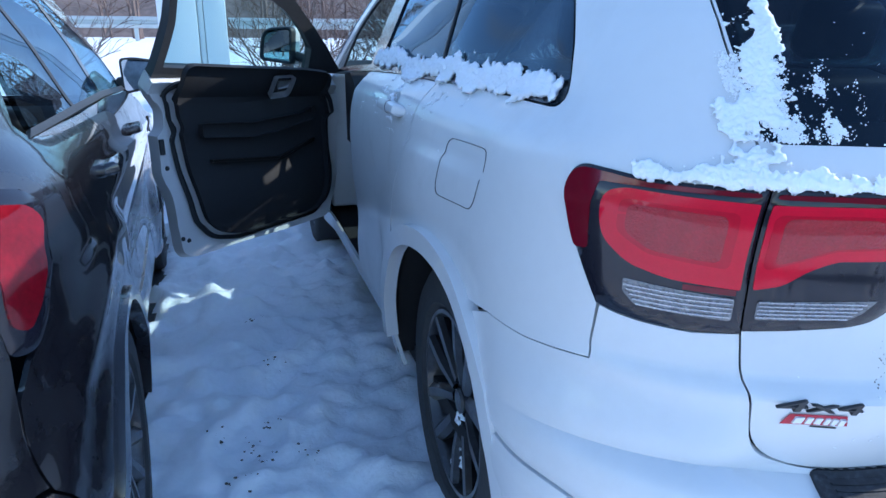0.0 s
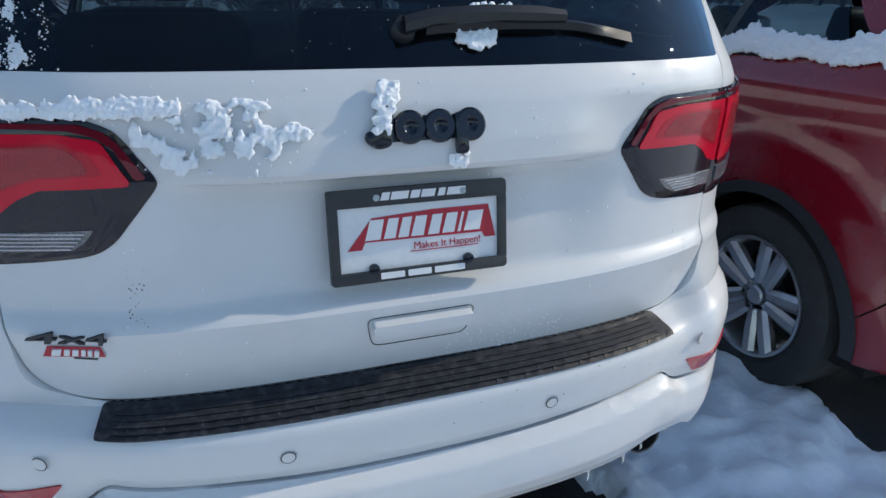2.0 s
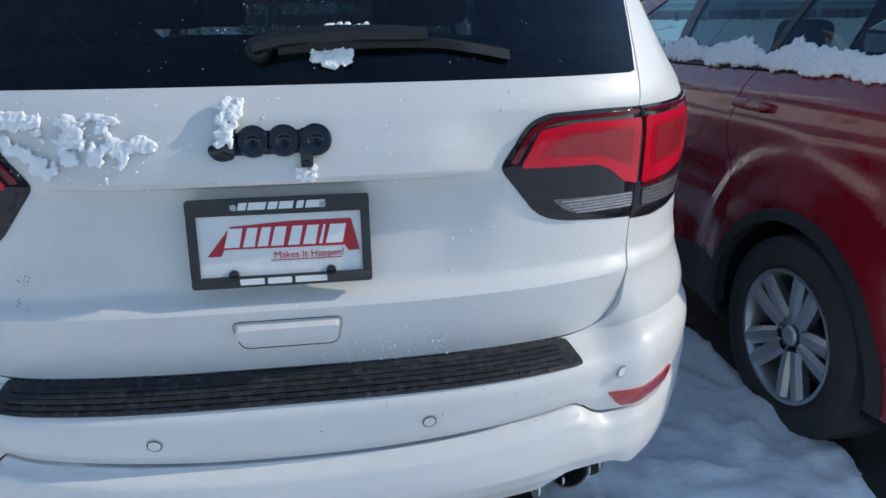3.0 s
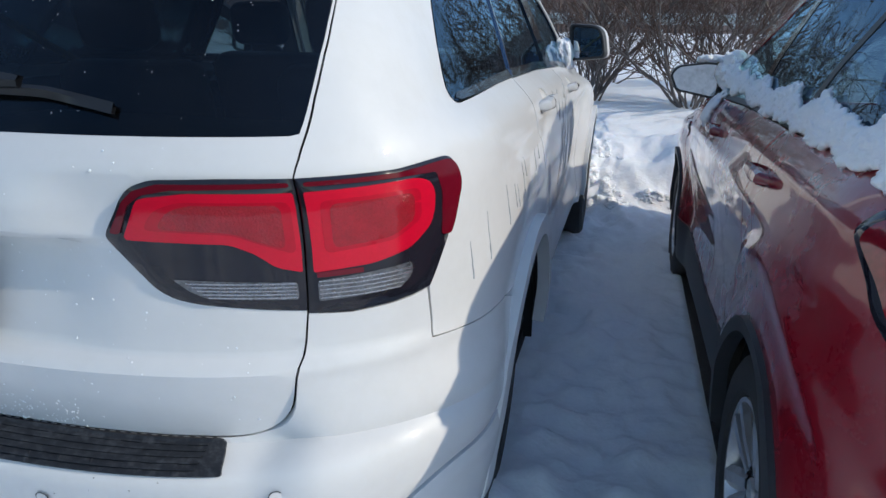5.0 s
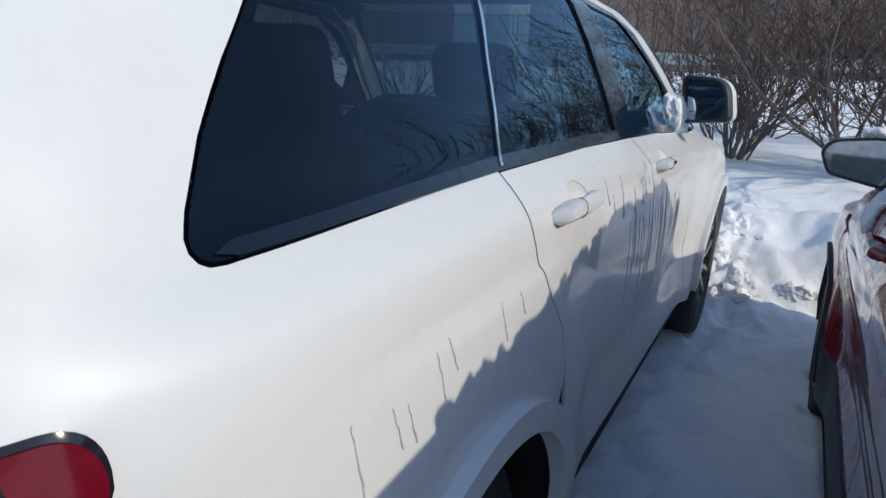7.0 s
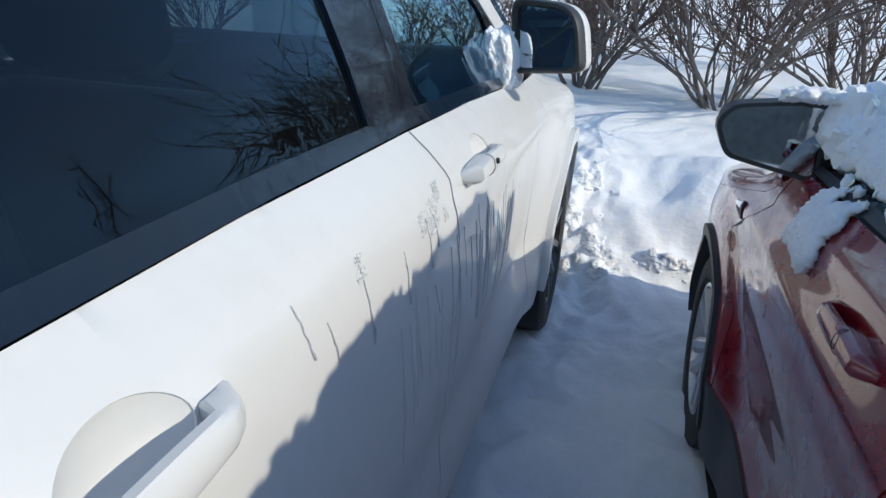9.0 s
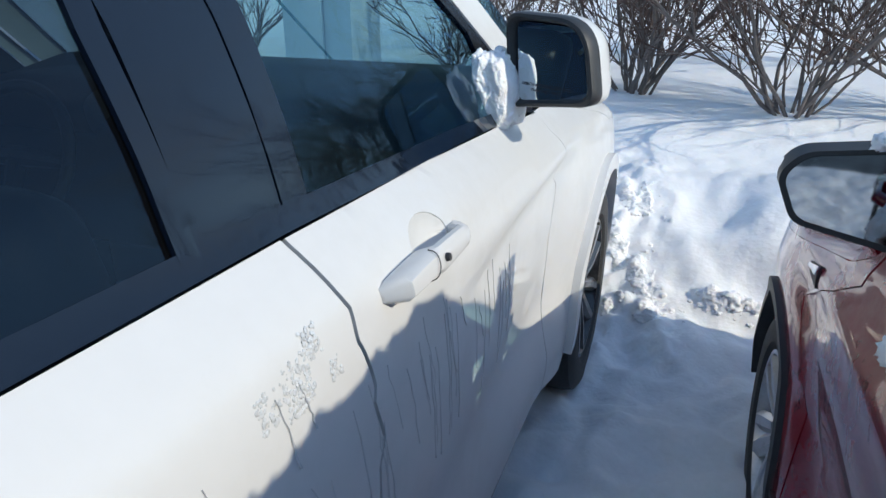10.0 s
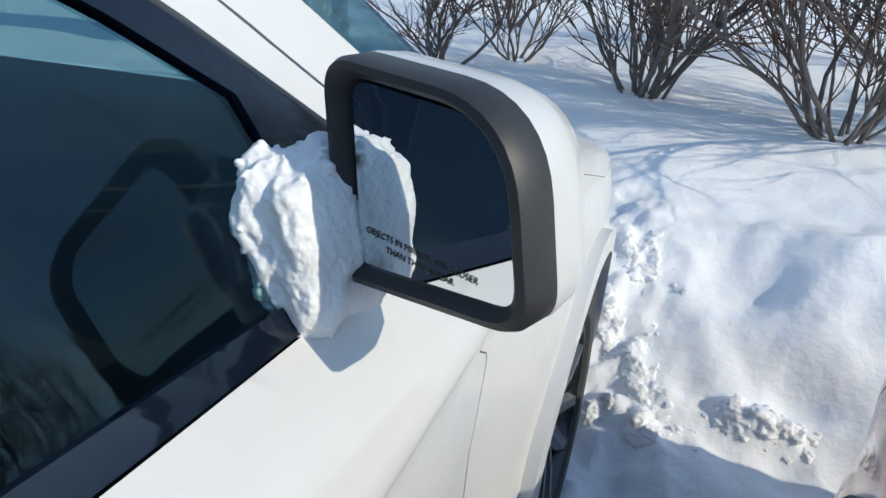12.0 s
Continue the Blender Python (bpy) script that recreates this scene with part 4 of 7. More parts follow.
    # the opening of the driver's door
    jamb = S.panel(S.side([(2.235, ZB(2.235)), (2.262, 1.13), (2.272, 0.95), (2.266, 0.76), (2.30, 0.66), (2.31, 0.40), (2.40, 0.40), (2.385, 0.7), (2.36, 0.95), (2.35, ZB(2.3))]), off=-0.028, flip=-1, skirt=0.06)
    part("door_jamb", jamb, PLASTIC, jeep, "black door pillar behind the open door")
    part("jamb_seal", S.panel(S.side([(2.375, ZB(2.3)), (2.385, 0.95), (2.41, 0.7), (2.425, 0.44), (2.45, 0.44), (2.435, 0.7), (2.41, 0.95), (2.40, ZB(2.3))]), off=-0.03, flip=-1, skirt=0.04), PLASTIC, jeep, "black rubber door seal")
    part("hinge_pillar", box((-0.90, 3.40, 0.40), (-0.72, 3.47, 1.17), 0.02), WHITE, jeep)
    part("kick_panel", box((-0.72, 2.3, 0.37), (-0.70, 3.42, 0.40), 0.008), INTERIOR, jeep)
    part("bulkhead", box((-0.88, 3.47, 0.38), (0.88, 3.50, 1.15), 0.01), DARK, jeep)
    part("inner_panel", S.panel([(-S.ux(0.76, 0.72), 0.72), (S.ux(0.76, 0.72), 0.72), (S.ux(0.76, 0.9), 0.9), (S.ux(0.74, 1.22), 1.22), (-S.ux(0.74, 1.22), 1.22), (-S.ux(0.76, 0.9), 0.9)], off=-0.035, skirt=0, du=0.06, dz=0.02), DARK, jeep)


build_jeep_body()


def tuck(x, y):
    """Pulls the driver-side rear corner inwards to fit the camera's view of it."""
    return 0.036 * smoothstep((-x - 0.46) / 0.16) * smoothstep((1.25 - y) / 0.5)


def make_wheel(parent, at, radius, rim_r, width, spokes, alloy, side, double=True, label=""):
    """Tyre, rim, spokes and hub; the outer face towards side * x."""
    tyre_prof = [(rim_r, -width * 0.42), (rim_r + 0.02, -width * 0.5), (radius - 0.03, -width * 0.5), (radius - 0.008, -width * 0.44), (radius, -width * 0.3), (radius, width * 0.3), (radius - 0.008, width * 0.44),
                 (radius - 0.03, width * 0.5), (rim_r + 0.02, width * 0.5), (rim_r, width * 0.42)]
    wh = new("wheel")
    wh.parent = parent
    wh.matrix_local = Matrix.Translation(at) @ Matrix.Diagonal((side, 1, 1, 1))
    if label:
        wh["label"] = label
    bm = lathe(tyre_prof, 64)
    part("tyre", bm, RUBBER, wh)
    rim = lathe([(rim_r, width * 0.46), (rim_r - 0.012, width * 0.46), (rim_r - 0.022, width * 0.36), (rim_r - 0.03, -width * 0.35), (rim_r, -width * 0.42)], 64)
    part("rim", rim, alloy, wh)
    part("brake_disc", lathe([(0.01, -0.03), (rim_r * 0.72, -0.03), (rim_r * 0.72, -0.01), (0.01, -0.01)], 40), DARK, wh)
    for k in range(spokes):
        a = 2 * math.pi * (k + 0.25) / spokes
        for d in ((-0.5, 0.5) if double else (0,)):
            bm = bmesh.new()
            w0 = rim_r * (0.135 if alloy is SILVER else 0.11)
            spread = 0.75 if alloy is SILVER else 1.0
            pts = [(0.055, width * 0.30, d * 0.04), (rim_r * 0.55, width * 0.36, d * rim_r * 0.36 * spread), (rim_r - 0.018, width * 0.40, d * rim_r * 0.50 * spread)]
            prev = None
            for r, h, o in pts:
                ww = w0 * (0.8 if r < 0.1 else 1)
                ring = [bm.verts.new((h + dh, o + dw, r)) for dh, dw in ((0, -ww), (0.014, -ww * 0.45), (0.014, ww * 0.45), (0, ww), (-0.03, ww * 0.8), (-0.03, -ww * 0.8))]
                if prev:
                    for i in range(6):
                        bm.faces.new((prev[i], prev[(i + 1) % 6], ring[(i + 1) % 6], ring[i]))
                prev = ring
            bmesh.ops.rotate(bm, cent=(0, 0, 0), matrix=Matrix.Rotation(a, 3, "X"), verts=bm.verts)
            part("spoke", bm, alloy, wh)
    part("hub_cap", lathe([(0.002, width * 0.37), (0.03, width * 0.37), (0.036, width * 0.34), (0.036, width * 0.2), (0.075, width * 0.28), (0.07, 0.0), (0.002, 0.0)], 32), alloy, wh)
    for k in range(5):
        a = 2 * math.pi * k / 5
        nut = lathe([(0.009, width * 0.32), (0.009, width * 0.22), (0.002, width * 0.22), (0.002, width * 0.32)], 8)
        bmesh.ops.translate(nut, vec=(0, 0.055 * math.cos(a), 0.055 * math.sin(a)), verts=nut.verts)
        part("wheel_nut", nut, CHROME, wh)
    return wh


for s in (1, -1):
    for c in (RW, FW):
        make_wheel(jeep, (s * (0.775 if c == RW else 0.845), c, WHEEL_Z), 0.39, 0.262, 0.245, 5, BLACKALLOY, s, True, "black alloy wheel with snow-dusted tyre")

# ---- the neighbours ----
def roof_drop(y, z, fall):
    """How far the unseen roofline sinks towards the tail, humped to shape its shadow."""
    return (fall * float(smoothstep((1.75 - y) / 1.3)) - 0.25 * fall * float(smoothstep((y - 1.45) / 0.3) * smoothstep((2.65 - y) / 0.4))) * min(1, max(0, (z - 1.2) / 0.35))


def build_suv(name, label, paint, at, belt=1.17, half=0.92, rear_axle=0.86, front_axle=3.54, length=4.45, height=1.66, wheel_r=0.345, alloy=None, turn=0.0, wheel_label="", tail_back=0.0, roof_fall=0.0, cladding=True, dark_glass=GLASSDARK, side=-1, lamp_shape=()):
    """A compact estate car, tail at local y = 0, with panels, glass, wheels and fittings."""
    car = empty(name, label, "car", at)
    car.rotation_euler.z = radians(turn)
    zb = lambda y: belt + 0.02 - 0.012 * np.clip(y - 1.0, 0, 3) ** 2
    wt = soft_table((0.15, half - 0.10), (0.28, half - 0.03), (0.5, half - 0.012), (0.72, half - 0.02), (0.88, half), (1.0, half - 0.006), (1.10, half - 0.025), (1.15, half - 0.06), (1.19, half - 0.10), (1.35, half - 0.17), (1.55, half - 0.28), (1.62, half - 0.36))

    def width(y, z):
        w = wt(z - (zb(y) - 1.17))
        for c in (rear_axle, front_axle):
            r = np.hypot(y - c, z - wheel_r)
            w = w + 0.03 * smoothstep((0.66 - r) / 0.22) * (z < 1.0)
        w = w - 0.035 * smoothstep((y - front_axle) / 0.8)
        w = w - 0.03 * np.exp(-((z - 0.55) / 0.13) ** 2) * smoothstep((y - rear_axle - 0.4) / 0.3) * smoothstep((front_axle - 0.4 - y) / 0.3)
        rr = np.hypot(y - rear_axle, z - wheel_r)
        w = w + 0.016 * np.exp(-((rr - 0.60) / 0.04) ** 2) * (z > 0.5) * (z < 1.05)
        w = w + 0.008 * np.exp(-((z - 0.98 - 0.02 * (2 - y)) / 0.035) ** 2)
        return w

    tail0 = table((0.15, 0.15), (0.3, 0.05), (0.5, 0.0), (0.7, 0.02), (0.9, 0.08), (1.1, 0.10), (1.2, 0.14), (1.55, 0.42), (1.6, 0.30), (1.7, 0.35))
    tail = lambda z: tail0(z) - tail_back
    L = length
    nose = table((0.15, L - 0.15), (0.45, L), (0.75, L - 0.02), (0.88, L - 0.12), (0.96, L - 0.55), (1.04, L - 0.95), (1.08, L - 1.05), (1.58, L - 1.75), (1.7, L - 1.95))
    S = Shell(width, tail, nose, L, d=0.7, n=2.8, d2=0.6, n2=3.2)
    R, A = wheel_r, wheel_r + 0.055
    yb = rear_axle + 0.42                                   # rear door's foot
    b1, b2 = rear_axle + 1.16, front_axle - 0.50
    rz = height - 0.09
    su = lambda y, z: (S.us(y, z), z)
    for s in (1, -1):
        def P(nm, pts, mat=paint, off=0.0, lab="", skirt=0.012, parent=car, r=0, **kw):
            return part(nm, S.panel(S.side(rounded(pts, r) if r else pts), off=off, flip=s, skirt=skirt, **kw), mat, parent, lab)
        lamp_pts = lamp_shape
        q = [(0.30, 0.62), (0.30, 0.80), (0.33, 0.86)] + lamp_pts + [(0.40, belt + 0.035), (0.60, 1.40), (0.72, rz + 0.03), (2.2, rz + 0.04), (2.2, rz), (1.1, rz - 0.02), (0.86, rz - 0.1), (0.62, belt + 0.06), (0.66, belt + 0.03),
             (yb + 0.02, float(zb(yb)) - 0.004), (yb + 0.05, 0.95), (yb - 0.03, 0.80), (yb + 0.014, 0.60), (yb + 0.02, 0.46)] + arc(rear_axle, R, A, 12, 178, 40) + [(rear_axle - A - 0.02, 0.45)]
        P("rear_quarter_panel", q)
        lamp = P("tail_lamp", [(0.30, 0.88)] + lamp_pts + [(0.30, belt + 0.01)], LENSSMOKE, 0.002, "smoked red tail lamp with clear lower lens", r=0.02, crown=0.008)
        cy, cz = sum(p[0] for p in lamp_pts) / len(lamp_pts), sum(p[1] for p in lamp_pts) / len(lamp_pts)
        P("red_lens", [(0.31, 0.93)] + [(cy + (y - cy) * 0.8 - 0.02, cz + (z - cz) * 0.75) for y, z in lamp_pts] + [(0.31, belt - 0.03)], LENSDEEP, 0.012, parent=lamp, r=0.015)
        rd = [(yb + 0.026, float(zb(yb)) - 0.004), (yb + 0.056, 0.95), (yb - 0.024, 0.79), (yb + 0.02, 0.60), (yb + 0.026, 0.44), (b1, 0.44), (b1 + 0.01, 0.9), (b1 - 0.02, float(zb(b1)) - 0.004)]
        P("rear_door", rd)
        fdr = [(b1 - 0.014, float(zb(b1)) - 0.004), (b1 + 0.016, 0.9), (b1 + 0.006, 0.44), (b2 + 0.02, 0.44), (b2 + 0.05, 0.7), (b2 + 0.04, 0.98), (b2 - 0.06, float(zb(b2)) - 0.01)]
        P("front_door", fdr)
        ff = [(b2 + 0.056, 0.7), (b2 + 0.026, 0.44)] + [(front_axle - A - 0.02, 0.42)] + arc(front_axle, R, A, 170, 2, 40) + [(front_axle + A + 0.02, 0.40), (b2 - 0.05, float(zb(b2)) - 0.012), (b2 + 0.046, 0.98)]
        uf = float(S.tu[600])
        ff = S.side(ff[:-2]) + [(uf + 0.2, z) for z in (0.40, 0.6, 0.84)] + [(uf, z) for z in (0.88, 0.95, 1.02, 1.08)] + S.side(ff[-2:])
        part("front_fender", S.panel(ff, flip=s), paint, car)
        clad = PLASTIC if cladding else paint
        P("sill_cladding", [(rear_axle + A + 0.0, 0.47), (rear_axle + A + 0.02, 0.24), (front_axle - A - 0.02, 0.24), (front_axle - A, 0.47), (b1, 0.435)], clad, 0.006, "black plastic sill" if cladding else "")
        for c in (rear_axle, front_axle):
            P("arch_moulding", arc(c, R, A + 0.035, -6, 186, 50) + arc(c, R, A - 0.006, 186, -6, 50), clad, 0.014, skirt=0.04)
            liner = lathe([(A + 0.02, 0.55), (A + 0.02, half - 0.04), (A + 0.03, half - 0.04), (A + 0.03, 0.55)], 40)
            bmesh.ops.delete(liner, geom=[v for v in liner.verts if v.co.z < -0.1], context="VERTS")
            bmesh.ops.transform(liner, matrix=Matrix.Translation((0, c, R)) @ Matrix.Diagonal((s, 1, 1, 1)), verts=liner.verts)
            part("wheel_liner", liner, DARK, car)
            make_wheel(car, (s * (half - 0.115), c, R), R, R - 0.115, 0.225, 5, alloy, s, True, wheel_label)
        P("inner_panel", [(0.45, 0.62), (0.45, 1.08), (1.2, 1.12), (2.2, 1.11), (b2, 1.07), (b2 + 0.1, 0.95), (b2 + 0.1, 0.4), (rear_axle + A + 0.04, 0.4)] + arc(rear_axle, R, A + 0.03, 5, 150, 30), DARK, -0.02, skirt=0, du=0.08, dz=0.06)
        bz = lambda y: float(zb(y)) + 0.006
        P("quarter_window", [(0.72, belt + 0.045), (0.88, rz - 0.11), (1.12, rz - 0.035), (1.22, rz - 0.03), (yb + 0.01, belt + 0.022)], dark_glass, -0.002, r=0.015)
        P("rear_door_window", [(yb + 0.05, bz(yb)), (1.26, rz - 0.03), (b1 - 0.08, rz - 0.02), (b1 - 0.06, bz(b1))], dark_glass, -0.002, r=0.012)
        P("front_door_window", [(b1 + 0.02, bz(b1)), (b1 + 0.0, rz - 0.02), (b2 - 0.85, rz - 0.06), (b2 - 0.22, bz(b2) + 0.13), (b2 - 0.13, bz(b2))], GLASSCLEAR, -0.002, r=0.012)
        P("belt_trim", [(0.64, belt + 0.03), (0.70, belt + 0.042), (b1, bz(b1) + 0.010), (b2 - 0.10, bz(b2) + 0.008), (b2 - 0.08, bz(b2) - 0.008), (b1, bz(b1) - 0.008)], PLASTIC, 0.004, "black window-line trim")
        P("b_pillar", [(b1 - 0.06, bz(b1)), (b1 + 0.02, bz(b1)), (b1, rz), (b1 - 0.08, rz)], GLOSSBLACK, 0.0)
        P("c_pillar", [(yb + 0.01, bz(yb)), (yb + 0.05, bz(yb)), (1.26, rz - 0.02), (1.22, rz - 0.02)], PLASTIC, 0.0)
        ap = S.side([(b1, rz - 0.018), (b2 - 0.85, rz - 0.055), (b2 - 0.21, bz(b2) + 0.135), (b2 - 0.06, bz(b2))]) + [(uf + 0.14, z) for z in (1.10, 1.25, 1.4, rz)] + S.side([(b1 + 0.2, rz + 0.04), (b1, rz + 0.04)])
        part("a_pillar", S.panel(ap, flip=s), paint, car)
        # fender vent with its chrome bar
        vy, vz = b2 + 0.22, 0.94
        vent = P("fender_vent", [(vy - 0.045, vz + 0.035), (vy + 0.05, vz + 0.012), (vy + 0.05, vz - 0.012), (vy - 0.03, vz - 0.022)], PLASTIC, 0.004, "black fender vent with chrome bar", r=0.006)
        P("chrome_bar", [(vy - 0.042, vz + 0.032), (vy + 0.048, vz + 0.010), (vy + 0.048, vz + 0.003), (vy - 0.036, vz + 0.012)], CHROME, 0.009, parent=vent)
        # mirror
        mz, my = bz(b2) + 0.02, b2 - 0.10
        xw = float(S.at([S.us(my, mz)], [mz])[0][0])
        bm = bmesh.new()
        add_box(bm, (s * (xw - 0.01), my - 0.02, mz - 0.02), (s * (xw + 0.09), my + 0.06, mz + 0.03), 0.015)
        arm = part("mirror_arm", bm, PLASTIC, car)
        out = rounded([(0.02, -0.052), (0.215, -0.014), (0.248, 0.064), (0.216, 0.106), (0.08, 0.126), (0.015, 0.122)], 0.022)
        f3 = lambda a, b, h: Vector((s * (xw + a), my - 0.03 + h + a * 0.12, mz + b))
        head = part("mirror_housing", prism(out, 0.0, 0.065, f3, 0.026), PLASTIC if s == side else paint, car, "black mirror housing")
        cc = (sum(a for a, b in out) / len(out), sum(b for a, b in out) / len(out))
        inner = [(cc[0] + (a - cc[0]) * 0.91, cc[1] + (b - cc[1]) * 0.87) for a, b in out]
        part("mirror_glass", prism(inner, -0.004, -0.001, f3), DULLMIRROR, head, "mirror glass streaked with snow")
    uf = float(S.tu[600])
    hood = [(uf + 0.006, 1.085), (uf + 0.006, 0.95), (uf + 0.006, 0.88), (uf + 0.206, 0.845), (S.umax, 0.845), (S.umax, 1.085)]
    for s in (1, -1):
        part("hood", S.panel(hood, flip=s, du=0.05), paint, car)
        part("front_fascia", S.panel([(uf + 0.206, 0.30), (uf + 0.206, 0.84), (S.umax, 0.84), (S.umax, 0.30)], flip=s, du=0.05), paint, car)
        part("windscreen", S.panel([(uf + 0.15, 1.10), (uf + 0.15, rz), (S.umax, rz), (S.umax, 1.10)], flip=s, du=0.06), GLASSCLEAR, car)
    bmp = [(S.us(0.296, 0.616), 0.616), (S.us(rear_axle - A - 0.024, 0.446), 0.446), (S.us(rear_axle - A - 0.024, 0.28), 0.28)]
    part("rear_bumper", S.panel(bmp + [(-u, z) for u, z in bmp[::-1]]), paint, car)
    gt = [(S.us(0.295, 0.63), 0.63), (S.us(0.295, 0.80), 0.80), (S.us(0.29, 1.10), 1.10), (S.us(0.36, 1.19), 1.19)]
    part("tailgate", S.panel(gt + [(-u, z) for u, z in gt[::-1]]), paint, car)
    rw = [(S.us(0.385, 1.20), 1.20), (S.us(0.70, rz), rz)]
    part("rear_window", S.panel(rw + [(-u, z) for u, z in rw[::-1]]), GLASSDARK, car)
    bm = bmesh.new()
    us = np.linspace(-S.umax, S.umax, 120)[:-1]
    base = S.at(us, np.full_like(us, rz + 0.035))
    rings = [[bm.verts.new((p[0] * f, 1.5 + (p[1] - 1.5) * f, p[2] + dz)) for p in base] for f, dz in ((1, 0), (0.9, 0.02), (0.6, 0.035), (0.05, 0.045))]
    for Aa, B in zip(rings, rings[1:]):
        for k in range(len(Aa)):
            bm.faces.new((Aa[k], Aa[(k + 1) % len(Aa)], B[(k + 1) % len(Aa)], B[k]))
    bm.faces.new(rings[-1])
    part("roof", bm, paint, car)
    part("floor_pan", box((-half + 0.06, 0.4, 0.24), (half - 0.06, L - 0.4, 0.30)), DARK, car)
    # seats and dashboard, seen dimly through the glass
    part("dashboard", box((-half + 0.16, b2 - 0.35, 0.80), (half - 0.16, b2 + 0.05, 1.06), 0.06), INTERIOR, car)
    for y in (b1 - 0.05, b1 - 0.95):
        for x in (-0.38, 0.38):
            bm = box((x - 0.25, y - 0.1, 0.45), (x + 0.25, y + 0.42, 0.62), 0.05)
            add_box(bm, (x - 0.24, -0.07, 0), (x + 0.24, 0.07, 0.62), 0.05, Matrix.Translation((0, y - 0.05, 0.55)) @ Matrix.Rotation(radians(14), 4, "X"))
            add_box(bm, (x - 0.12, -0.05, 0.66), (x + 0.12, 0.05, 0.82), 0.04, Matrix.Translation((0, y - 0.05, 0.55)) @ Matrix.Rotation(radians(14), 4, "X"))
            part("seat", bm, LEATHER, car)
    for ob in car.children_recursive if roof_fall else ():
        if ob.type == "MESH" and ob.parent.name[:5] != "wheel":
            for v in ob.data.vertices:
                v.co.z -= roof_drop(v.co.y, v.co.z, roof_fall)
    return car, S


red_car, RS = build_suv("red_suv", "dark red compact estate car with snow along its windows", RED, (2.455, -0.05, -0.04), tail_back=0.0, roof_fall=0.10, height=1.69, alloy=SILVER, wheel_label="silver alloy wheel with paired spokes", lamp_shape=[(0.36, 0.98), (0.44, 1.06), (0.52, 1.12), (0.50, 1.165), (0.36, 1.175)])
black_car, BS = build_suv("black_suv", "glossy black compact estate car with red tail lamp", BLACKP, (-2.575, 0.215, -0.02), turn=4.0, alloy=BLACKALLOY, wheel_label="dark alloy wheel", cladding=False, side=1, lamp_shape=[(0.345, 0.875), (0.385, 0.93), (0.415, 1.03), (0.46, 1.10), (0.435, 1.14), (0.35, 1.16)])

# ---- the lot's edge and distance ----
def make_column():
    col = empty("sign_column", "broad white clad column standing in the snow", "column", (0, 0, 0))
    y0 = 6.85
    for x0, x1, d, nm in ((-2.09, -1.72, 0.0, "panel"), (-1.66, -1.45, 0.0, "panel"), (-1.72, -1.66, 0.03, "reveal")):
        part(nm, box((x0 + 0.003, y0 + d, 0.2), (x1 - 0.003, y0 + 0.55, 5.2), 0.006), COLUMN, col)
    part("cap", box((-2.13, y0 - 0.04, 5.2), (-1.41, y0 + 0.59, 5.3), 0.01), COLUMN, col)


make_column()


def make_rail():
    rail = empty("guard_rail", "galvanised guard rail on posts beyond the snow", "guard rail", kind="structure")
    prof = [(0, -0.155), (0.03, -0.13), (0.05, -0.09), (0.05, -0.06), (0.0, -0.02), (0.0, 0.02), (0.05, 0.06), (0.05, 0.09), (0.03, 0.13), (0, 0.155)]
    bm = bmesh.new()
    A = [bm.verts.new((-45, 21 - d, 1.72 + z)) for d, z in prof] + [bm.verts.new((-45, 21.02 - d, 1.72 + z)) for d, z in prof[::-1]]
    B = [bm.verts.new((45, 21 - d, 1.72 + z)) for d, z in prof] + [bm.verts.new((45, 21.02 - d, 1.72 + z)) for d, z in prof[::-1]]
    for k in range(len(A)):
        bm.faces.new((A[k], A[(k + 1) % len(A)], B[(k + 1) % len(A)], B[k]))
    part("beam", bm, STEEL, rail)
    me = mesh_of("post", box((-0.05, 21.03, 0.9), (0.05, 21.15, 1.88), 0.01), STEEL)
    for k in range(45):
        o = new("post", me)
        o.parent = rail
        o.location.x = -44 + 2 * k


make_rail()


def make_hills():
    """Wooded hills all round, far off."""
    bm = bmesh.new()
    n = 240
    rows = []
    for j, (r, f) in enumerate(((60, 0.0), (75, 0.35), (100, 0.7), (150, 1.0), (240, 1.05))):
        ring = []
        for k in range(n):
            a = 2 * math.pi * k / n
            h = 15 + 5 * noise.noise(Vector((math.cos(a) * 2, math.sin(a) * 2, 3))) + 2.2 * noise.noise(Vector((math.cos(a) * 9, math.sin(a) * 9, 1)))
            h *= 0.30 + 0.70 * float(smoothstep((math.sin(a) - 0.35) / 0.4))
            ring.append(bm.verts.new((r * math.cos(a), r * math.sin(a), 0.5 + h * f + 0.9 * noise.noise(Vector((math.cos(a) * 60, math.sin(a) * 60, j))))))
        rows.append(ring)
    for A, B in zip(rows, rows[1:]):
        for k in range(n):
            bm.faces.new((A[k], A[(k + 1) % n], B[(k + 1) % n], B[k]))
    thing("wooded_hill", bm, HILL, "distant brown hillside of bare winter woods", "hill", kind="structure")


make_hills()


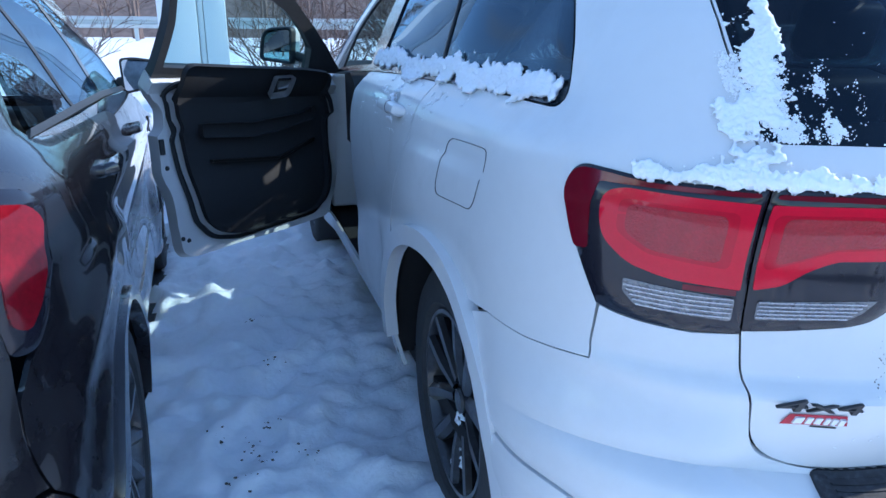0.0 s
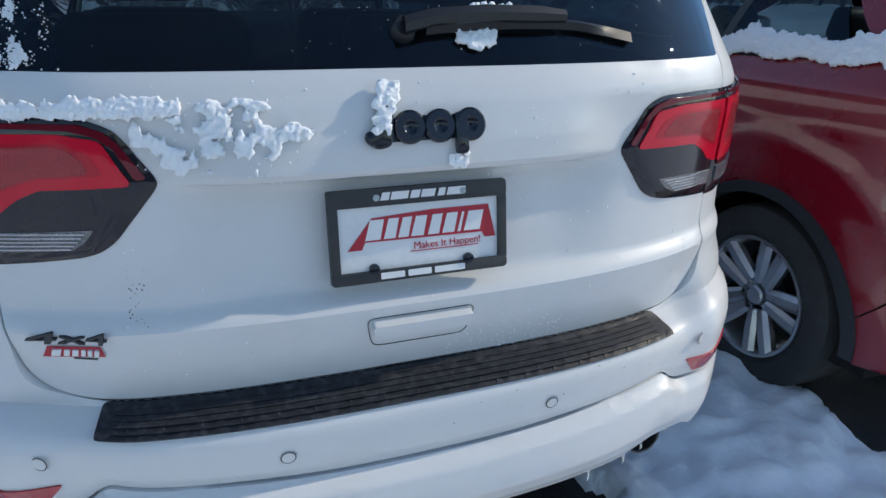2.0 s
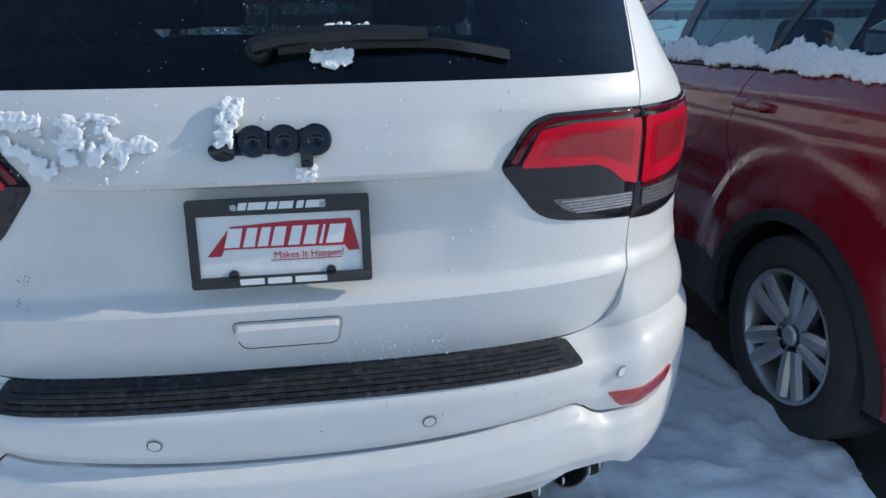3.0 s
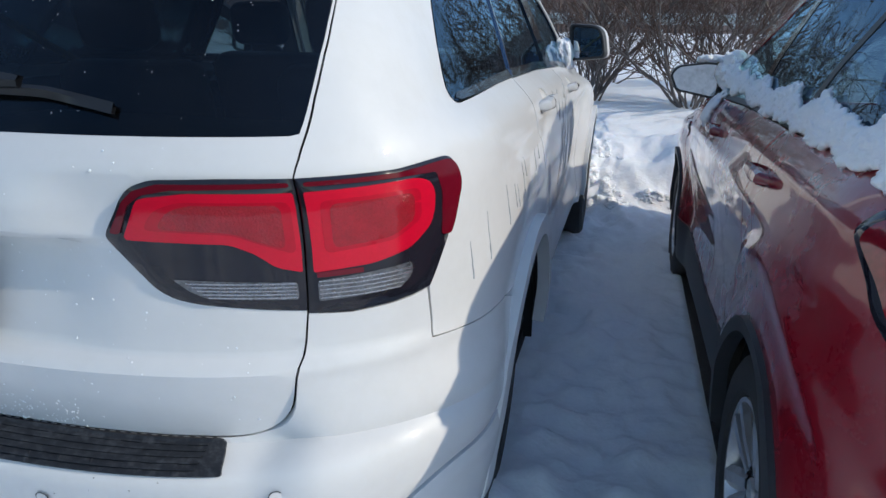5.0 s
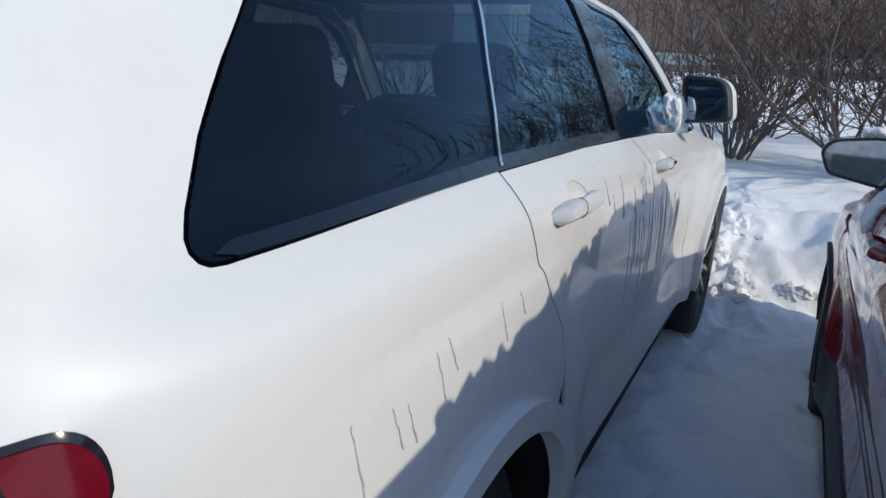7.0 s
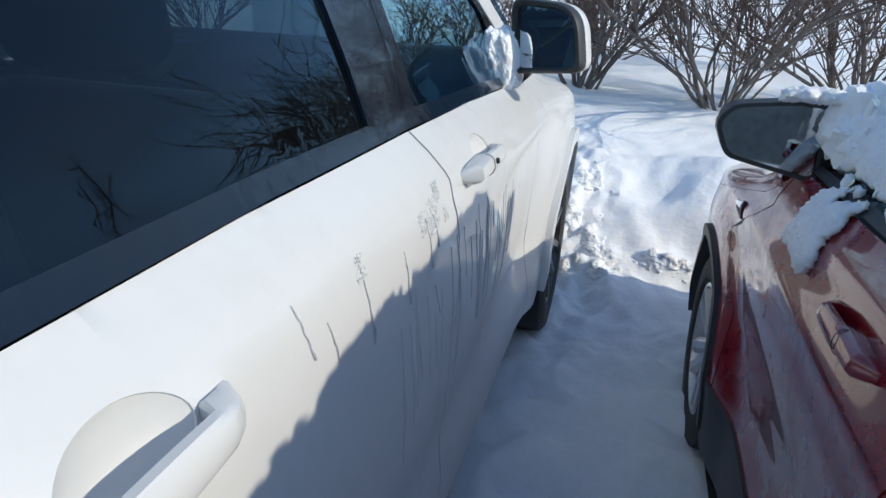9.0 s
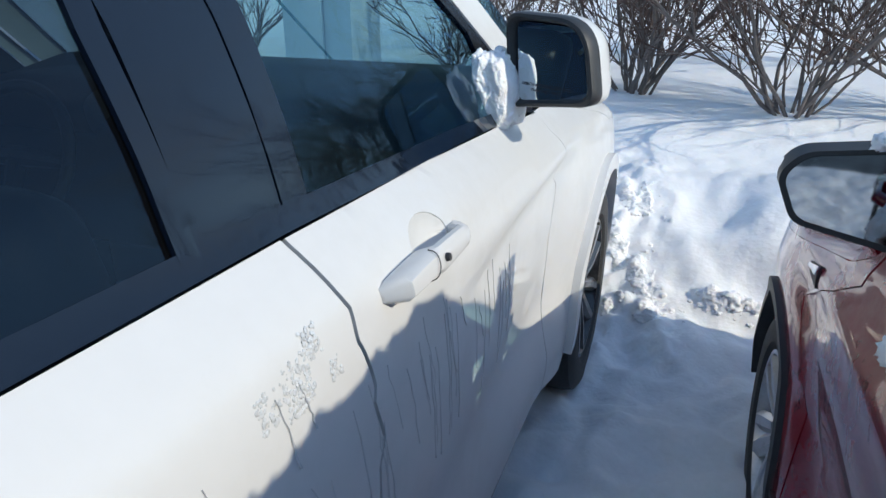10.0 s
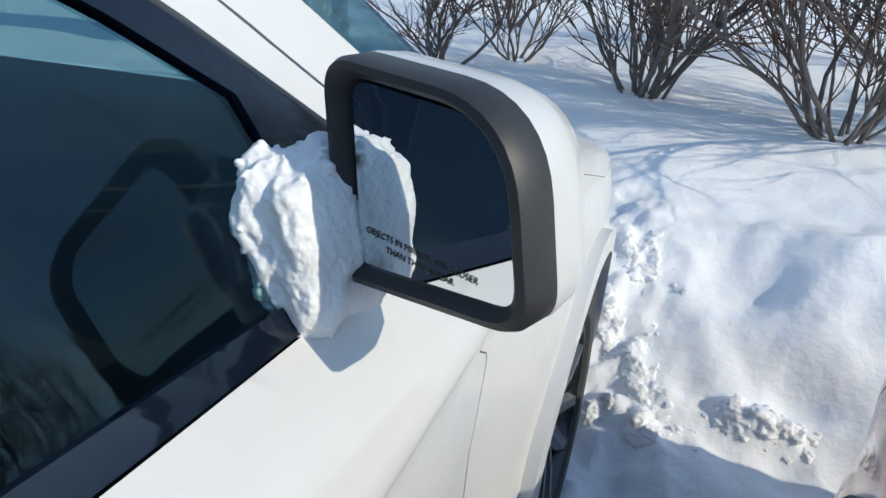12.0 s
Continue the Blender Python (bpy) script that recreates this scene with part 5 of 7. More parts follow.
def make_woods():
    """Bare trees at the foot of the hills, as slim trunks and twiggy crowns."""
    rnd = random.Random(5)
    vs, fs = [], []
    def stick(p, q, r0, r1):
        d = (q - p).normalized()
        a = d.cross(Vector((0.3, 0.8, 0.5))).normalized()
        b = d.cross(a)
        k0 = len(vs)
        for c, r in ((p, r0), (q, r1)):
            for t in (0, 2.094, 4.189):
                vs.append(tuple(c + (a * math.cos(t) + b * math.sin(t)) * r))
        for i in range(3):
            fs.append((k0 + i, k0 + (i + 1) % 3, k0 + 3 + (i + 1) % 3, k0 + 3 + i))
    for k in range(520):
        a, r = rnd.uniform(0, 2 * math.pi), rnd.uniform(30, 58)
        if math.sin(a) > 0.2:
            r = rnd.uniform(27, 50)
        elif rnd.random() < 0.45:
            continue
        else:
            r = rnd.uniform(44, 58)
        base = Vector((r * math.cos(a), r * math.sin(a), 1.0 if math.sin(a) > 0 else 0))
        h = rnd.uniform(5, 10) * (1 if math.sin(a) > 0.35 else 0.5)
        top = base + Vector((rnd.uniform(-0.6, 0.6), rnd.uniform(-0.6, 0.6), h))
        stick(base, top, 0.10, 0.02)
        for i in range(16):
            t = rnd.uniform(0.12, 0.95)
            p = base.lerp(top, t)
            q = p + Vector((rnd.uniform(-1, 1), rnd.uniform(-1, 1), rnd.uniform(0.3, 1.2))) * (1.9 * (1.1 - t))
            stick(p, q, 0.035, 0.008)
            for _ in range(4):
                w = p.lerp(q, rnd.uniform(0.3, 1))
                stick(w, w + Vector((rnd.uniform(-1, 1), rnd.uniform(-1, 1), rnd.uniform(-0.1, 1))) * 0.7, 0.016, 0.005)
    me = bpy.data.meshes.new("bare_woods")
    me.from_pydata(vs, [], fs)
    me.materials.append(WOODS)
    tagged(new("bare_woods", me), "bare brown winter trees beyond the guard rail", "trees", kind="stuff")


make_woods()


def make_shrub(at, height, spread, stems, seed, label, twigs=5):
    """A leafless shrub: many stems from one foot, forking twice into fine twigs."""
    rnd = random.Random(seed)
    shrub = empty("shrub", label, "shrub", at, group="leafless shrubs on the bank")
    twig_bm = bmesh.new()

    def limb(bm, p, d, length, r, n=5, wob=0.27, sides=6):
        pts, rad = [p], [r]
        for i in range(n):
            d = (d + Vector((rnd.uniform(-1, 1), rnd.uniform(-1, 1), rnd.uniform(-0.7, 0.9))) * wob).normalized()
            p = p + d * length / n
            pts.append(p)
            rad.append(r * (1 - 0.62 * (i + 1) / n))
        add_tube(bm, pts, rad, sides, cap=False)
        return pts, rad, d

    for k in range(stems):
        a = 2 * math.pi * k / stems + rnd.uniform(-0.4, 0.4)
        lean = rnd.uniform(0.2, 1.35) * spread
        d = Vector((math.cos(a) * lean, math.sin(a) * lean, 1)).normalized()
        foot = Vector((math.cos(a) * 0.13 * rnd.random(), math.sin(a) * 0.13 * rnd.random(), -0.06))
        ln = height * rnd.uniform(0.75, 1.15)
        stems_bm = bmesh.new()
        pts, rad, _ = limb(stems_bm, foot, d, ln, 0.008 + 0.011 * rnd.random() ** 1.5, 9, 0.30)
        for j in range(rnd.randint(6, 9)):
            i = rnd.randint(1, 8)
            dd = ((pts[i] - pts[i - 1]).normalized() + Vector((rnd.uniform(-1, 1), rnd.uniform(-1, 1), rnd.uniform(-0.2, 0.6))) * 0.75).normalized()
            p2, r2, _ = limb(stems_bm, pts[i], dd, ln * rnd.uniform(0.25, 0.6), rad[i] * 0.58, 5, 0.30, 5)
            for m in range(twigs):
                i2 = rnd.randint(1, 5)
                d3 = ((p2[i2] - p2[i2 - 1]).normalized() + Vector((rnd.uniform(-1, 1), rnd.uniform(-1, 1), rnd.uniform(-0.4, 0.7))) * 0.8).normalized()
                p3, r3, _ = limb(twig_bm, p2[i2], d3, ln * rnd.uniform(0.12, 0.32), 0.0045, 4, 0.25, 4)
                for _k in range(2):
                    i3 = rnd.randint(1, 4)
                    d4 = (d3 + Vector((rnd.uniform(-1, 1), rnd.uniform(-1, 1), rnd.uniform(-0.5, 0.7))) * 0.9).normalized()
                    limb(twig_bm, p3[i3], d4, ln * rnd.uniform(0.05, 0.14), 0.0026, 3, 0.25, 3)
        part("stem", stems_bm, BARK, shrub)
    tagged(part("twig_tangle", twig_bm, TWIG, shrub, "fine reddish twigs"), kind="stuff")


for i, (x, y, h, sp, n) in enumerate(((0.765, 7.15, 1.9, 0.85, 17), (1.80, 6.52, 2.0, 0.80, 17), (2.75, 6.85, 2.0, 0.85, 16), (-0.35, 8.2, 1.0, 0.8, 9), (0.9, 9.5, 1.7, 0.8, 12), (2.5, 9.4, 1.8, 0.8, 12),
                                      (-0.75, 7.5, 0.9, 0.7, 10), (-3.6, 8.4, 1.1, 0.8, 9), (-0.9, 9.8, 1.8, 0.8, 10))):
    make_shrub((x, y, float(ground_height(x, y)) + 0.02), h, sp, n, 11 + i, "leafless brown shrub with many stems on the snow bank" if h > 1.5 else "low leafless shrub half buried in snow", 5 if i < 3 else 3)

# ---- fittings of the white car ----
def on(S, u, z, flip=1):
    p, t, v, n = S.spot(u, z, flip)
    return lambda a, b, h: p + t * a + v * b + n * h


def text_mesh(words, size, depth):
    cu = bpy.data.curves.new("text", "FONT")
    cu.body, cu.size, cu.extrude, cu.align_x, cu.align_y = words, size, depth, "CENTER", "CENTER"
    ob = bpy.data.objects.new("text", cu)
    scene.collection.objects.link(ob)
    me = bpy.data.meshes.new_from_object(ob.evaluated_get(bpy.context.evaluated_depsgraph_get()))
    bpy.data.objects.remove(ob)
    bm = bmesh.new()
    bm.from_mesh(me)
    bpy.data.meshes.remove(me)
    return bm


def tail_fittings():
    S = JS
    # badge on the tailgate: four joined rounded black shapes
    f = on(S, S.ux(0.002, 1.142), 1.142)
    badge = part("badge", prism(rounded([(-0.092, -0.020), (-0.055, -0.022), (0.088, -0.020), (0.088, 0.018), (-0.045, 0.018), (-0.092, 0.004)], 0.012), 0.0, 0.004, f, 0.002), GLOSSBLACK, jeep, "black raised badge")
    part("badge_piece", prism(rounded([(-0.104, -0.018), (-0.085, -0.033), (-0.060, -0.028), (-0.055, 0.042), (-0.072, 0.042), (-0.074, -0.004), (-0.100, -0.002)], 0.010), 0.003, 0.013, f, 0.004), GLOSSBLACK, badge)
    for c in (-0.030, 0.020, 0.072):
        ring = lathe([(0.0020, 0.003), (0.0020, 0.0100), (0.009, 0.0105), (0.0125, 0.0135), (0.0235, 0.0135), (0.0268, 0.010), (0.0268, 0.003)], 28, "z")
        for v in ring.verts:
            v.co = f(c + v.co.x, v.co.y, v.co.z)
        part("badge_piece", ring, GLOSSBLACK, badge)
    part("badge_piece", prism(rounded([(0.046, -0.046), (0.066, -0.046), (0.066, 0.020), (0.046, 0.020)], 0.005), 0.003, 0.0125, f, 0.003), GLOSSBLACK, badge)

    # number plate in its frame, tilted like the recess
    a, b = Vector((0, 0.098, 1.038)), Vector((0, 0.079, 0.882))
    up = (a - b).normalized()
    out = Vector((1, 0, 0)).cross(up)
    mid = (a + b) / 2
    W, H = 0.158, 0.079
    plate = part("plate_frame", box((-W, -H, -0.012), (W, H, -0.004), 0.004), PLASTIC, jeep, "black dealer plate frame")
    turn = Matrix((Vector((1, 0, 0)), up, out)).transposed().to_4x4()
    plate.matrix_local = Matrix.Translation(mid + out * 0.014) @ turn
    def flat(nm, poly, mat, h0, h1, lab="", bev=0.0):
        return part(nm, prism(poly, h0, h1, lambda p, q, h: Vector((p, q, h)), bev), mat, plate, lab)
    sq = lambda x0, y0, x1, y1, r=0.006: rounded([(x0, y0), (x1, y0), (x1, y1), (x0, y1)], r)
    flat("frame_bar", sq(-W, 0.050, W, H), PLASTIC, -0.004, 0.005, "", 0.002)
    flat("frame_bar", sq(-W, -H, W, -0.059), PLASTIC, -0.004, 0.005, "", 0.002)
    flat("frame_bar", sq(-W, -0.062, -W + 0.016, 0.053, 0.002), PLASTIC, -0.004, 0.0046, "", 0.002)
    flat("frame_bar", sq(W - 0.016, -0.062, W, 0.053, 0.002), PLASTIC, -0.004, 0.0046, "", 0.002)
    flat("plate", sq(-0.144, -0.061, 0.144, 0.052), PLATEWHITE, -0.004, -0.001, "white plate with a red and white emblem")
    flat("emblem", [(-0.128, -0.022), (-0.085, 0.030), (0.02, 0.036), (0.125, 0.036), (0.138, -0.022), (0.118, -0.022), (0.112, -0.012), (-0.098, -0.010), (-0.104, -0.022)], PRINTRED, -0.001, 0.0004)
    for x0, w in ((-0.098, 0.026), (-0.066, 0.020), (-0.041, 0.018), (-0.018, 0.022), (0.012, 0.020), (0.038, 0.022), (0.066, 0.006), (0.078, 0.030)):
        flat("emblem_bar", [(x0, -0.007), (x0 + w, -0.007), (x0 + w + 0.008, 0.027), (x0 + 0.010, 0.027)], PRINTWHITE, 0.0004, 0.0010)
    bm = text_mesh("Makes It Happen!", 0.0175, 0.0004)
    bmesh.ops.translate(bm, vec=(0.048, -0.0245, -0.0004), verts=bm.verts)
    part("slogan", bm, PRINTRED, plate, "small red slogan", False)
    flat("underline", sq(-0.020, -0.034, 0.105, -0.0325, 0.0005), PRINTRED, -0.001, 0.0002)
    for x0, w in ((-0.070, 0.014), (-0.053, 0.030), (-0.019, 0.016), (0.0, 0.024), (0.030, 0.012), (0.046, 0.032)):
        flat("lettering_bar", [(x0, 0.059), (x0 + w, 0.059), (x0 + w + 0.004, 0.072), (x0 + 0.004, 0.072)], PRINTWHITE, 0.005, 0.0054)
    for x0, w in ((-0.075, 0.042), (-0.027, 0.042), (0.021, 0.056)):
        flat("number_bar", sq(x0, -0.0745, x0 + w, -0.0635, 0.002), PRINTWHITE, 0.005, 0.0054)
    for x in (-0.085, 0.085):
        flat("screw", [(x + 0.009 * math.cos(t), -0.056 + 0.009 * math.sin(t)) for t in np.linspace(0, 2 * math.pi, 17)[:-1]], GLOSSBLACK, -0.001, 0.008, "", 0.002)
        flat("screw", [(x * 0.9 + 0.006 * math.cos(t), 0.064 + 0.006 * math.sin(t)) for t in np.linspace(0, 2 * math.pi, 17)[:-1]], STEEL, 0.004, 0.007, "", 0.002)

    # 4x4 lettering and dealer sticker
    f = on(S, S.ux(-0.585, 0.832), 0.832)
    bm = text_mesh("4x4", 0.040, 0.003)
    for v in bm.verts:
        v.co = f(v.co.x * 2.6 + v.co.y * 0.3, v.co.y * 0.78, v.co.z + 0.003)
    part("lettering", bm, PLASTIC, jeep, "black raised 4x4 lettering", smooth=False)
    f = on(S, S.ux(-0.585, 0.805), 0.805)
    st = part("sticker", prism([(-0.060, -0.011), (-0.048, 0.010), (0.056, 0.011), (0.062, -0.009)], 0.0005, 0.0012, f), PRINTRED, jeep, "small red and white sticker")
    for x0, w in ((-0.038, 0.014), (-0.021, 0.010), (-0.008, 0.012), (0.008, 0.009), (0.020, 0.010), (0.033, 0.011)):
        part("sticker_bar", prism([(x0 * 1.15, -0.006), (x0 * 1.15 + w, -0.006), (x0 * 1.15 + w + 0.004, 0.006), (x0 * 1.15 + 0.004, 0.006)], 0.0012, 0.0060, f), PRINTWHITE, st)
    part("sticker_bar", prism([(-0.010, -0.0165), (0.042, -0.0165), (0.042, -0.0135), (-0.010, -0.0135)], 0.0005, 0.0012, f), PRINTBLACK, st)

    # tailgate grip
    hp = rounded([(-0.098, 0.812), (0.098, 0.812), (0.086, 0.757), (-0.086, 0.757)], 0.016)
    uv = S.rear(hp)
    grip = part("tailgate_grip", S.panel(uv, off=0.002, skirt=0.01, dz=0.008), WHITE, jeep, "white recessed tailgate grip")
    part("grip_lip", S.panel(S.rear(rounded([(-0.094, 0.811), (0.094, 0.811), (0.089, 0.786), (-0.089, 0.786)], 0.008)), off=0.020, skirt=0.020, dz=0.006), WHITE, grip)
    part("grip_hollow", S.panel(S.rear(rounded([(-0.084, 0.785), (0.084, 0.785), (0.076, 0.765), (-0.076, 0.765)], 0.008)), off=0.0035, skirt=0.003, dz=0.006), WHITE, grip)
    # gap line round the grip
    ring = rounded([(-0.102, 0.816), (0.102, 0.816), (0.089, 0.753), (-0.089, 0.753)], 0.018)
    part("grip_gap", S.panel(S.rear(ring), holes=[S.rear(rounded([(-0.1008, 0.8148), (0.1008, 0.8148), (0.0880, 0.7541), (-0.0880, 0.7541)], 0.0172))], off=0.0012, skirt=0.002, dz=0.006), PLASTIC, grip)

    # rear wiper
    wp = new("rear_wiper")
    wp["label"] = "black rear wiper"
    wp.parent = jeep
    g = lambda x, z, h: Vector(on(S, S.ux(x, z), z)(0, 0, h))
    base = lathe([(0.002, 0.018), (0.016, 0.017), (0.021, 0.010), (0.023, 0.0), (0.002, 0.0)], 24, "z")
    p, t, v, n = S.spot(S.ux(-0.015, 1.285), 1.285)
    base.transform(Matrix((t, v, n)).transposed().to_4x4())
    bmesh.ops.translate(base, vec=p, verts=base.verts)
    part("pivot", base, WIPER, wp)
    bm = bmesh.new()
    line = [(-0.02, 1.284, 0.022), (0.03, 1.294, 0.026), (0.12, 1.300, 0.026), (0.22, 1.299, 0.025), (0.27, 1.296, 0.023)]
    prev = None
    for x, z, h in line:
        w = 0.014 if x < 0.25 else 0.010
        ring = [bm.verts.new(g(x, z + dz, h + dh)) for dz, dh in ((-w, 0), (-w, 0.008), (-w * 0.3, 0.014), (w * 0.6, 0.011), (w * 0.8, 0))]
        if prev:
            for k in range(5):
                bm.faces.new((prev[k], prev[(k + 1) % 5], ring[(k + 1) % 5], ring[k]))
        prev = ring
    part("arm", bm, WIPER, wp)
    bm = bmesh.new()
    prev = None
    for k in range(15):
        x = 0.02 + 0.40 * k / 14
        z = 1.290 - 0.010 * ((x - 0.2) / 0.2) ** 2 - 0.012 * max(0, (x - 0.3) / 0.12)
        ring = [bm.verts.new(g(x, z + dz, dh)) for dz, dh in ((-0.006, 0.002), (-0.009, 0.012), (0.0, 0.020 - 0.008 * (k > 11)), (0.008, 0.012), (0.004, 0.002))]
        if prev:
            for q in range(5):
                bm.faces.new((prev[q], prev[(q + 1) % 5], ring[(q + 1) % 5], ring[q]))
        prev = ring
    part("blade", bm, WIPER, wp)


tail_fittings()


def door_handle(y0, y1, z0, z1, s, S=None, parent=None, paint=None, hollow=True):
    """A pull handle over a hollow, with a lock button at its fixed end."""
    S, parent, paint = S or JS, parent or jeep, paint or WHITE
    cy, cz = cup_centre(y0, y1, z0, z1)
    if hollow:
        part("handle_hollow", S.panel(S.side(cup_outline(y0, y1, z0, z1, 1.03)), off=-0.0005, flip=s, skirt=0.001, du=0.006, dz=0.005,
                                      lift=lambda P, V: -0.024 * np.clip(1 - ((P[:, 1] - cy) / 0.062) ** 2 - ((P[:, 2] - cz) / 0.034) ** 2, 0, 1) ** 0.7), WHITE, jeep)
    bm = bmesh.new()
    prev = None
    N = 18
    for k in range(N + 1):
        t = k / N
        y, z = y0 + (y1 - y0) * t, z0 + (z1 - z0) * t
        p, tt, v, n = S.spot(S.us(y, z), z, s)
        out = 0.006 + 0.031 * min(1, t / 0.05) ** 0.5 * min(1, (1 - t) / 0.14) ** 0.6
        hh = 0.019 * (0.55 + 0.45 * math.sin(math.pi * min(max(t, 0.06), 0.97)) ** 0.4) * (1.12 - 0.25 * t) * min(1, (t + 0.02) / 0.07) ** 0.5
        th = 0.016 if 0.42 < t < 0.88 else out + 0.004
        n2 = n
        up = Vector((0, 0, 1)) - n2 * n2.z
        up.normalize()
        ring = [bm.verts.new(p + up * a * hh + n2 * (out - b * th)) for a, b in ((-1, 0.75), (-0.92, 0.25), (-0.55, 0.02), (0.0, 0.0), (0.55, 0.02), (0.92, 0.25), (1, 0.75), (0.7, 1.0), (-0.7, 1.0))]
        if prev:
            for q in range(9):
                bm.faces.new((prev[q], prev[(q + 1) % 9], ring[(q + 1) % 9], ring[q]))
        else:
            bm.faces.new(ring)
        prev = ring
    bm.faces.new(prev[::-1])
    h = part("door_handle", bm, paint, parent, "white pull handle" if hollow else "")
    # split line and lock button
    for t, w in ((0.36, 0.0035),):
        y, z = y0 + (y1 - y0) * t, z0 + (z1 - z0) * t
        p, tt, v, n = S.spot(S.us(y, z), z, s)
        up = (Vector((0, 0, 1)) - n * n.z).normalized()
        along = Vector((0, 1, 0))
        bm = bmesh.new()
        add_tube(bm, [p + up * 0.0195 * math.sin(a) + n * (0.006 + 0.034 * math.cos(a) ** 0.4 if math.cos(a) > 0 else 0.006) + along * (0.006 * math.sin(a)) for a in np.linspace(-1.35, 1.35, 12)], 0.0008, 5)
        part("split_line", bm, PLASTIC, h)
    if y0 > 2 and hollow:
        t = 0.47
        y, z = y0 + (y1 - y0) * t, z0 + (z1 - z0) * t
        p, tt, v, n = S.spot(S.us(y, z), z, s)
        bm = lathe([(0.001, 0.045), (0.005, 0.045), (0.006, 0.04), (0.001, 0.038)], 16, "z")
        bm.transform(Matrix.Translation(p + n * -0.002) @ Matrix((tt, v, n)).transposed().to_4x4())
        part("lock_button", bm, PLASTIC, h)


for s in (1, -1):
    door_handle(*REAR_HANDLE, s)
    if s == 1:
        door_handle(*FRONT_HANDLE, s)
    door_handle(1.11, 1.33, 1.075, 1.075, s, RS, red_car, RED, False)
    door_handle(2.15, 2.37, 1.055, 1.055, s, RS, red_car, RED, False)
    door_handle(1.06, 1.28, 1.055, 1.055, s, BS, black_car, BLACKP, False)
    door_handle(2.10, 2.32, 1.03, 1.03, s, BS, black_car, BLACKP, False)


def wing_mirror(parent, m, s, snowed):
    """Black-rimmed wing mirror, in its own frame: x outwards, y ahead, z up, from the foot of the glass."""
    hold = new("wing_mirror")
    hold.parent = parent
    hold["label"] = "black wing mirror with bright glass, caked with snow"
    hold.matrix_local = m
    out = rounded([(0.000, -0.004), (-0.015, 0.191), (0.177, 0.181), (0.206, 0.018)], [0.022, 0.034, 0.070, 0.034], 8)
    def ring(k, y, sh=0.0):
        cx, cz = 0.092, 0.096
        return [(cx + (a - cx) * k + sh, y, cz + (b - cz) * k) for a, b in out]
    def skin(rings, mat, nm, lab=""):
        bm = bmesh.new()
        R = [[bm.verts.new((p[0] * s, p[1], p[2])) for p in r] for r in rings]
        for A, B in zip(R, R[1:]):
            for k in range(len(A)):
                bm.faces.new((A[k], A[(k + 1) % len(A)], B[(k + 1) % len(A)], B[k]))
        bm.faces.new(R[-1])
        return part(nm, bm, mat, hold, lab)
    skin([ring(0.81, 0.020), ring(0.85, 0.004), ring(0.905, -0.002), ring(0.97, 0.0), ring(1.0, 0.008), ring(1.005, 0.035), ring(0.99, 0.038)], PLASTIC, "rim", "black rim")
    skin([ring(1.0, 0.034), ring(1.01, 0.04), ring(0.98, 0.07), ring(0.86, 0.10), ring(0.55, 0.122), ring(0.1, 0.128)], WHITE, "cap", "white cap")
    glass_o = rounded([(0.022, 0.012), (0.011, 0.172), (0.160, 0.163), (0.184, 0.030)], [0.018, 0.020, 0.045, 0.022], 7)
    gl = part("mirror_glass", prism(glass_o, 0.0125, 0.0155, lambda a, b, h: Vector((a * s, 0.026 - h, b))), MIRROR, hold, "mirror glass with etched warning")
    if s == 1:
        for k, words in enumerate(("OBJECTS IN MIRROR ARE CLOSER", "THAN THEY APPEAR")):
            bm = text_mesh(words, 0.0080, 0.0001)
            bm.transform(Matrix.Translation((0.088, 0.0098, 0.046 - 0.0105 * k)) @ Matrix.Rotation(radians(3), 4, "Y") @ Matrix.Rotation(radians(90), 4, "X"))
            part("etched_warning", bm, PRINTBLACK, gl, "", False)
    bm = bmesh.new()
    add_tube(bm, [(-0.10 * s, 0.045, 0.022), (-0.04 * s, 0.05, 0.03), (0.03 * s, 0.055, 0.045)], [0.030, 0.026, 0.024], 14)
    part("arm", bm, PLASTIC, hold)
    return hold


wing_mirror(jeep, Matrix.Translation((0.870, 3.098, 1.236)) @ Matrix.Rotation(radians(-20), 4, "Z"), 1, True)


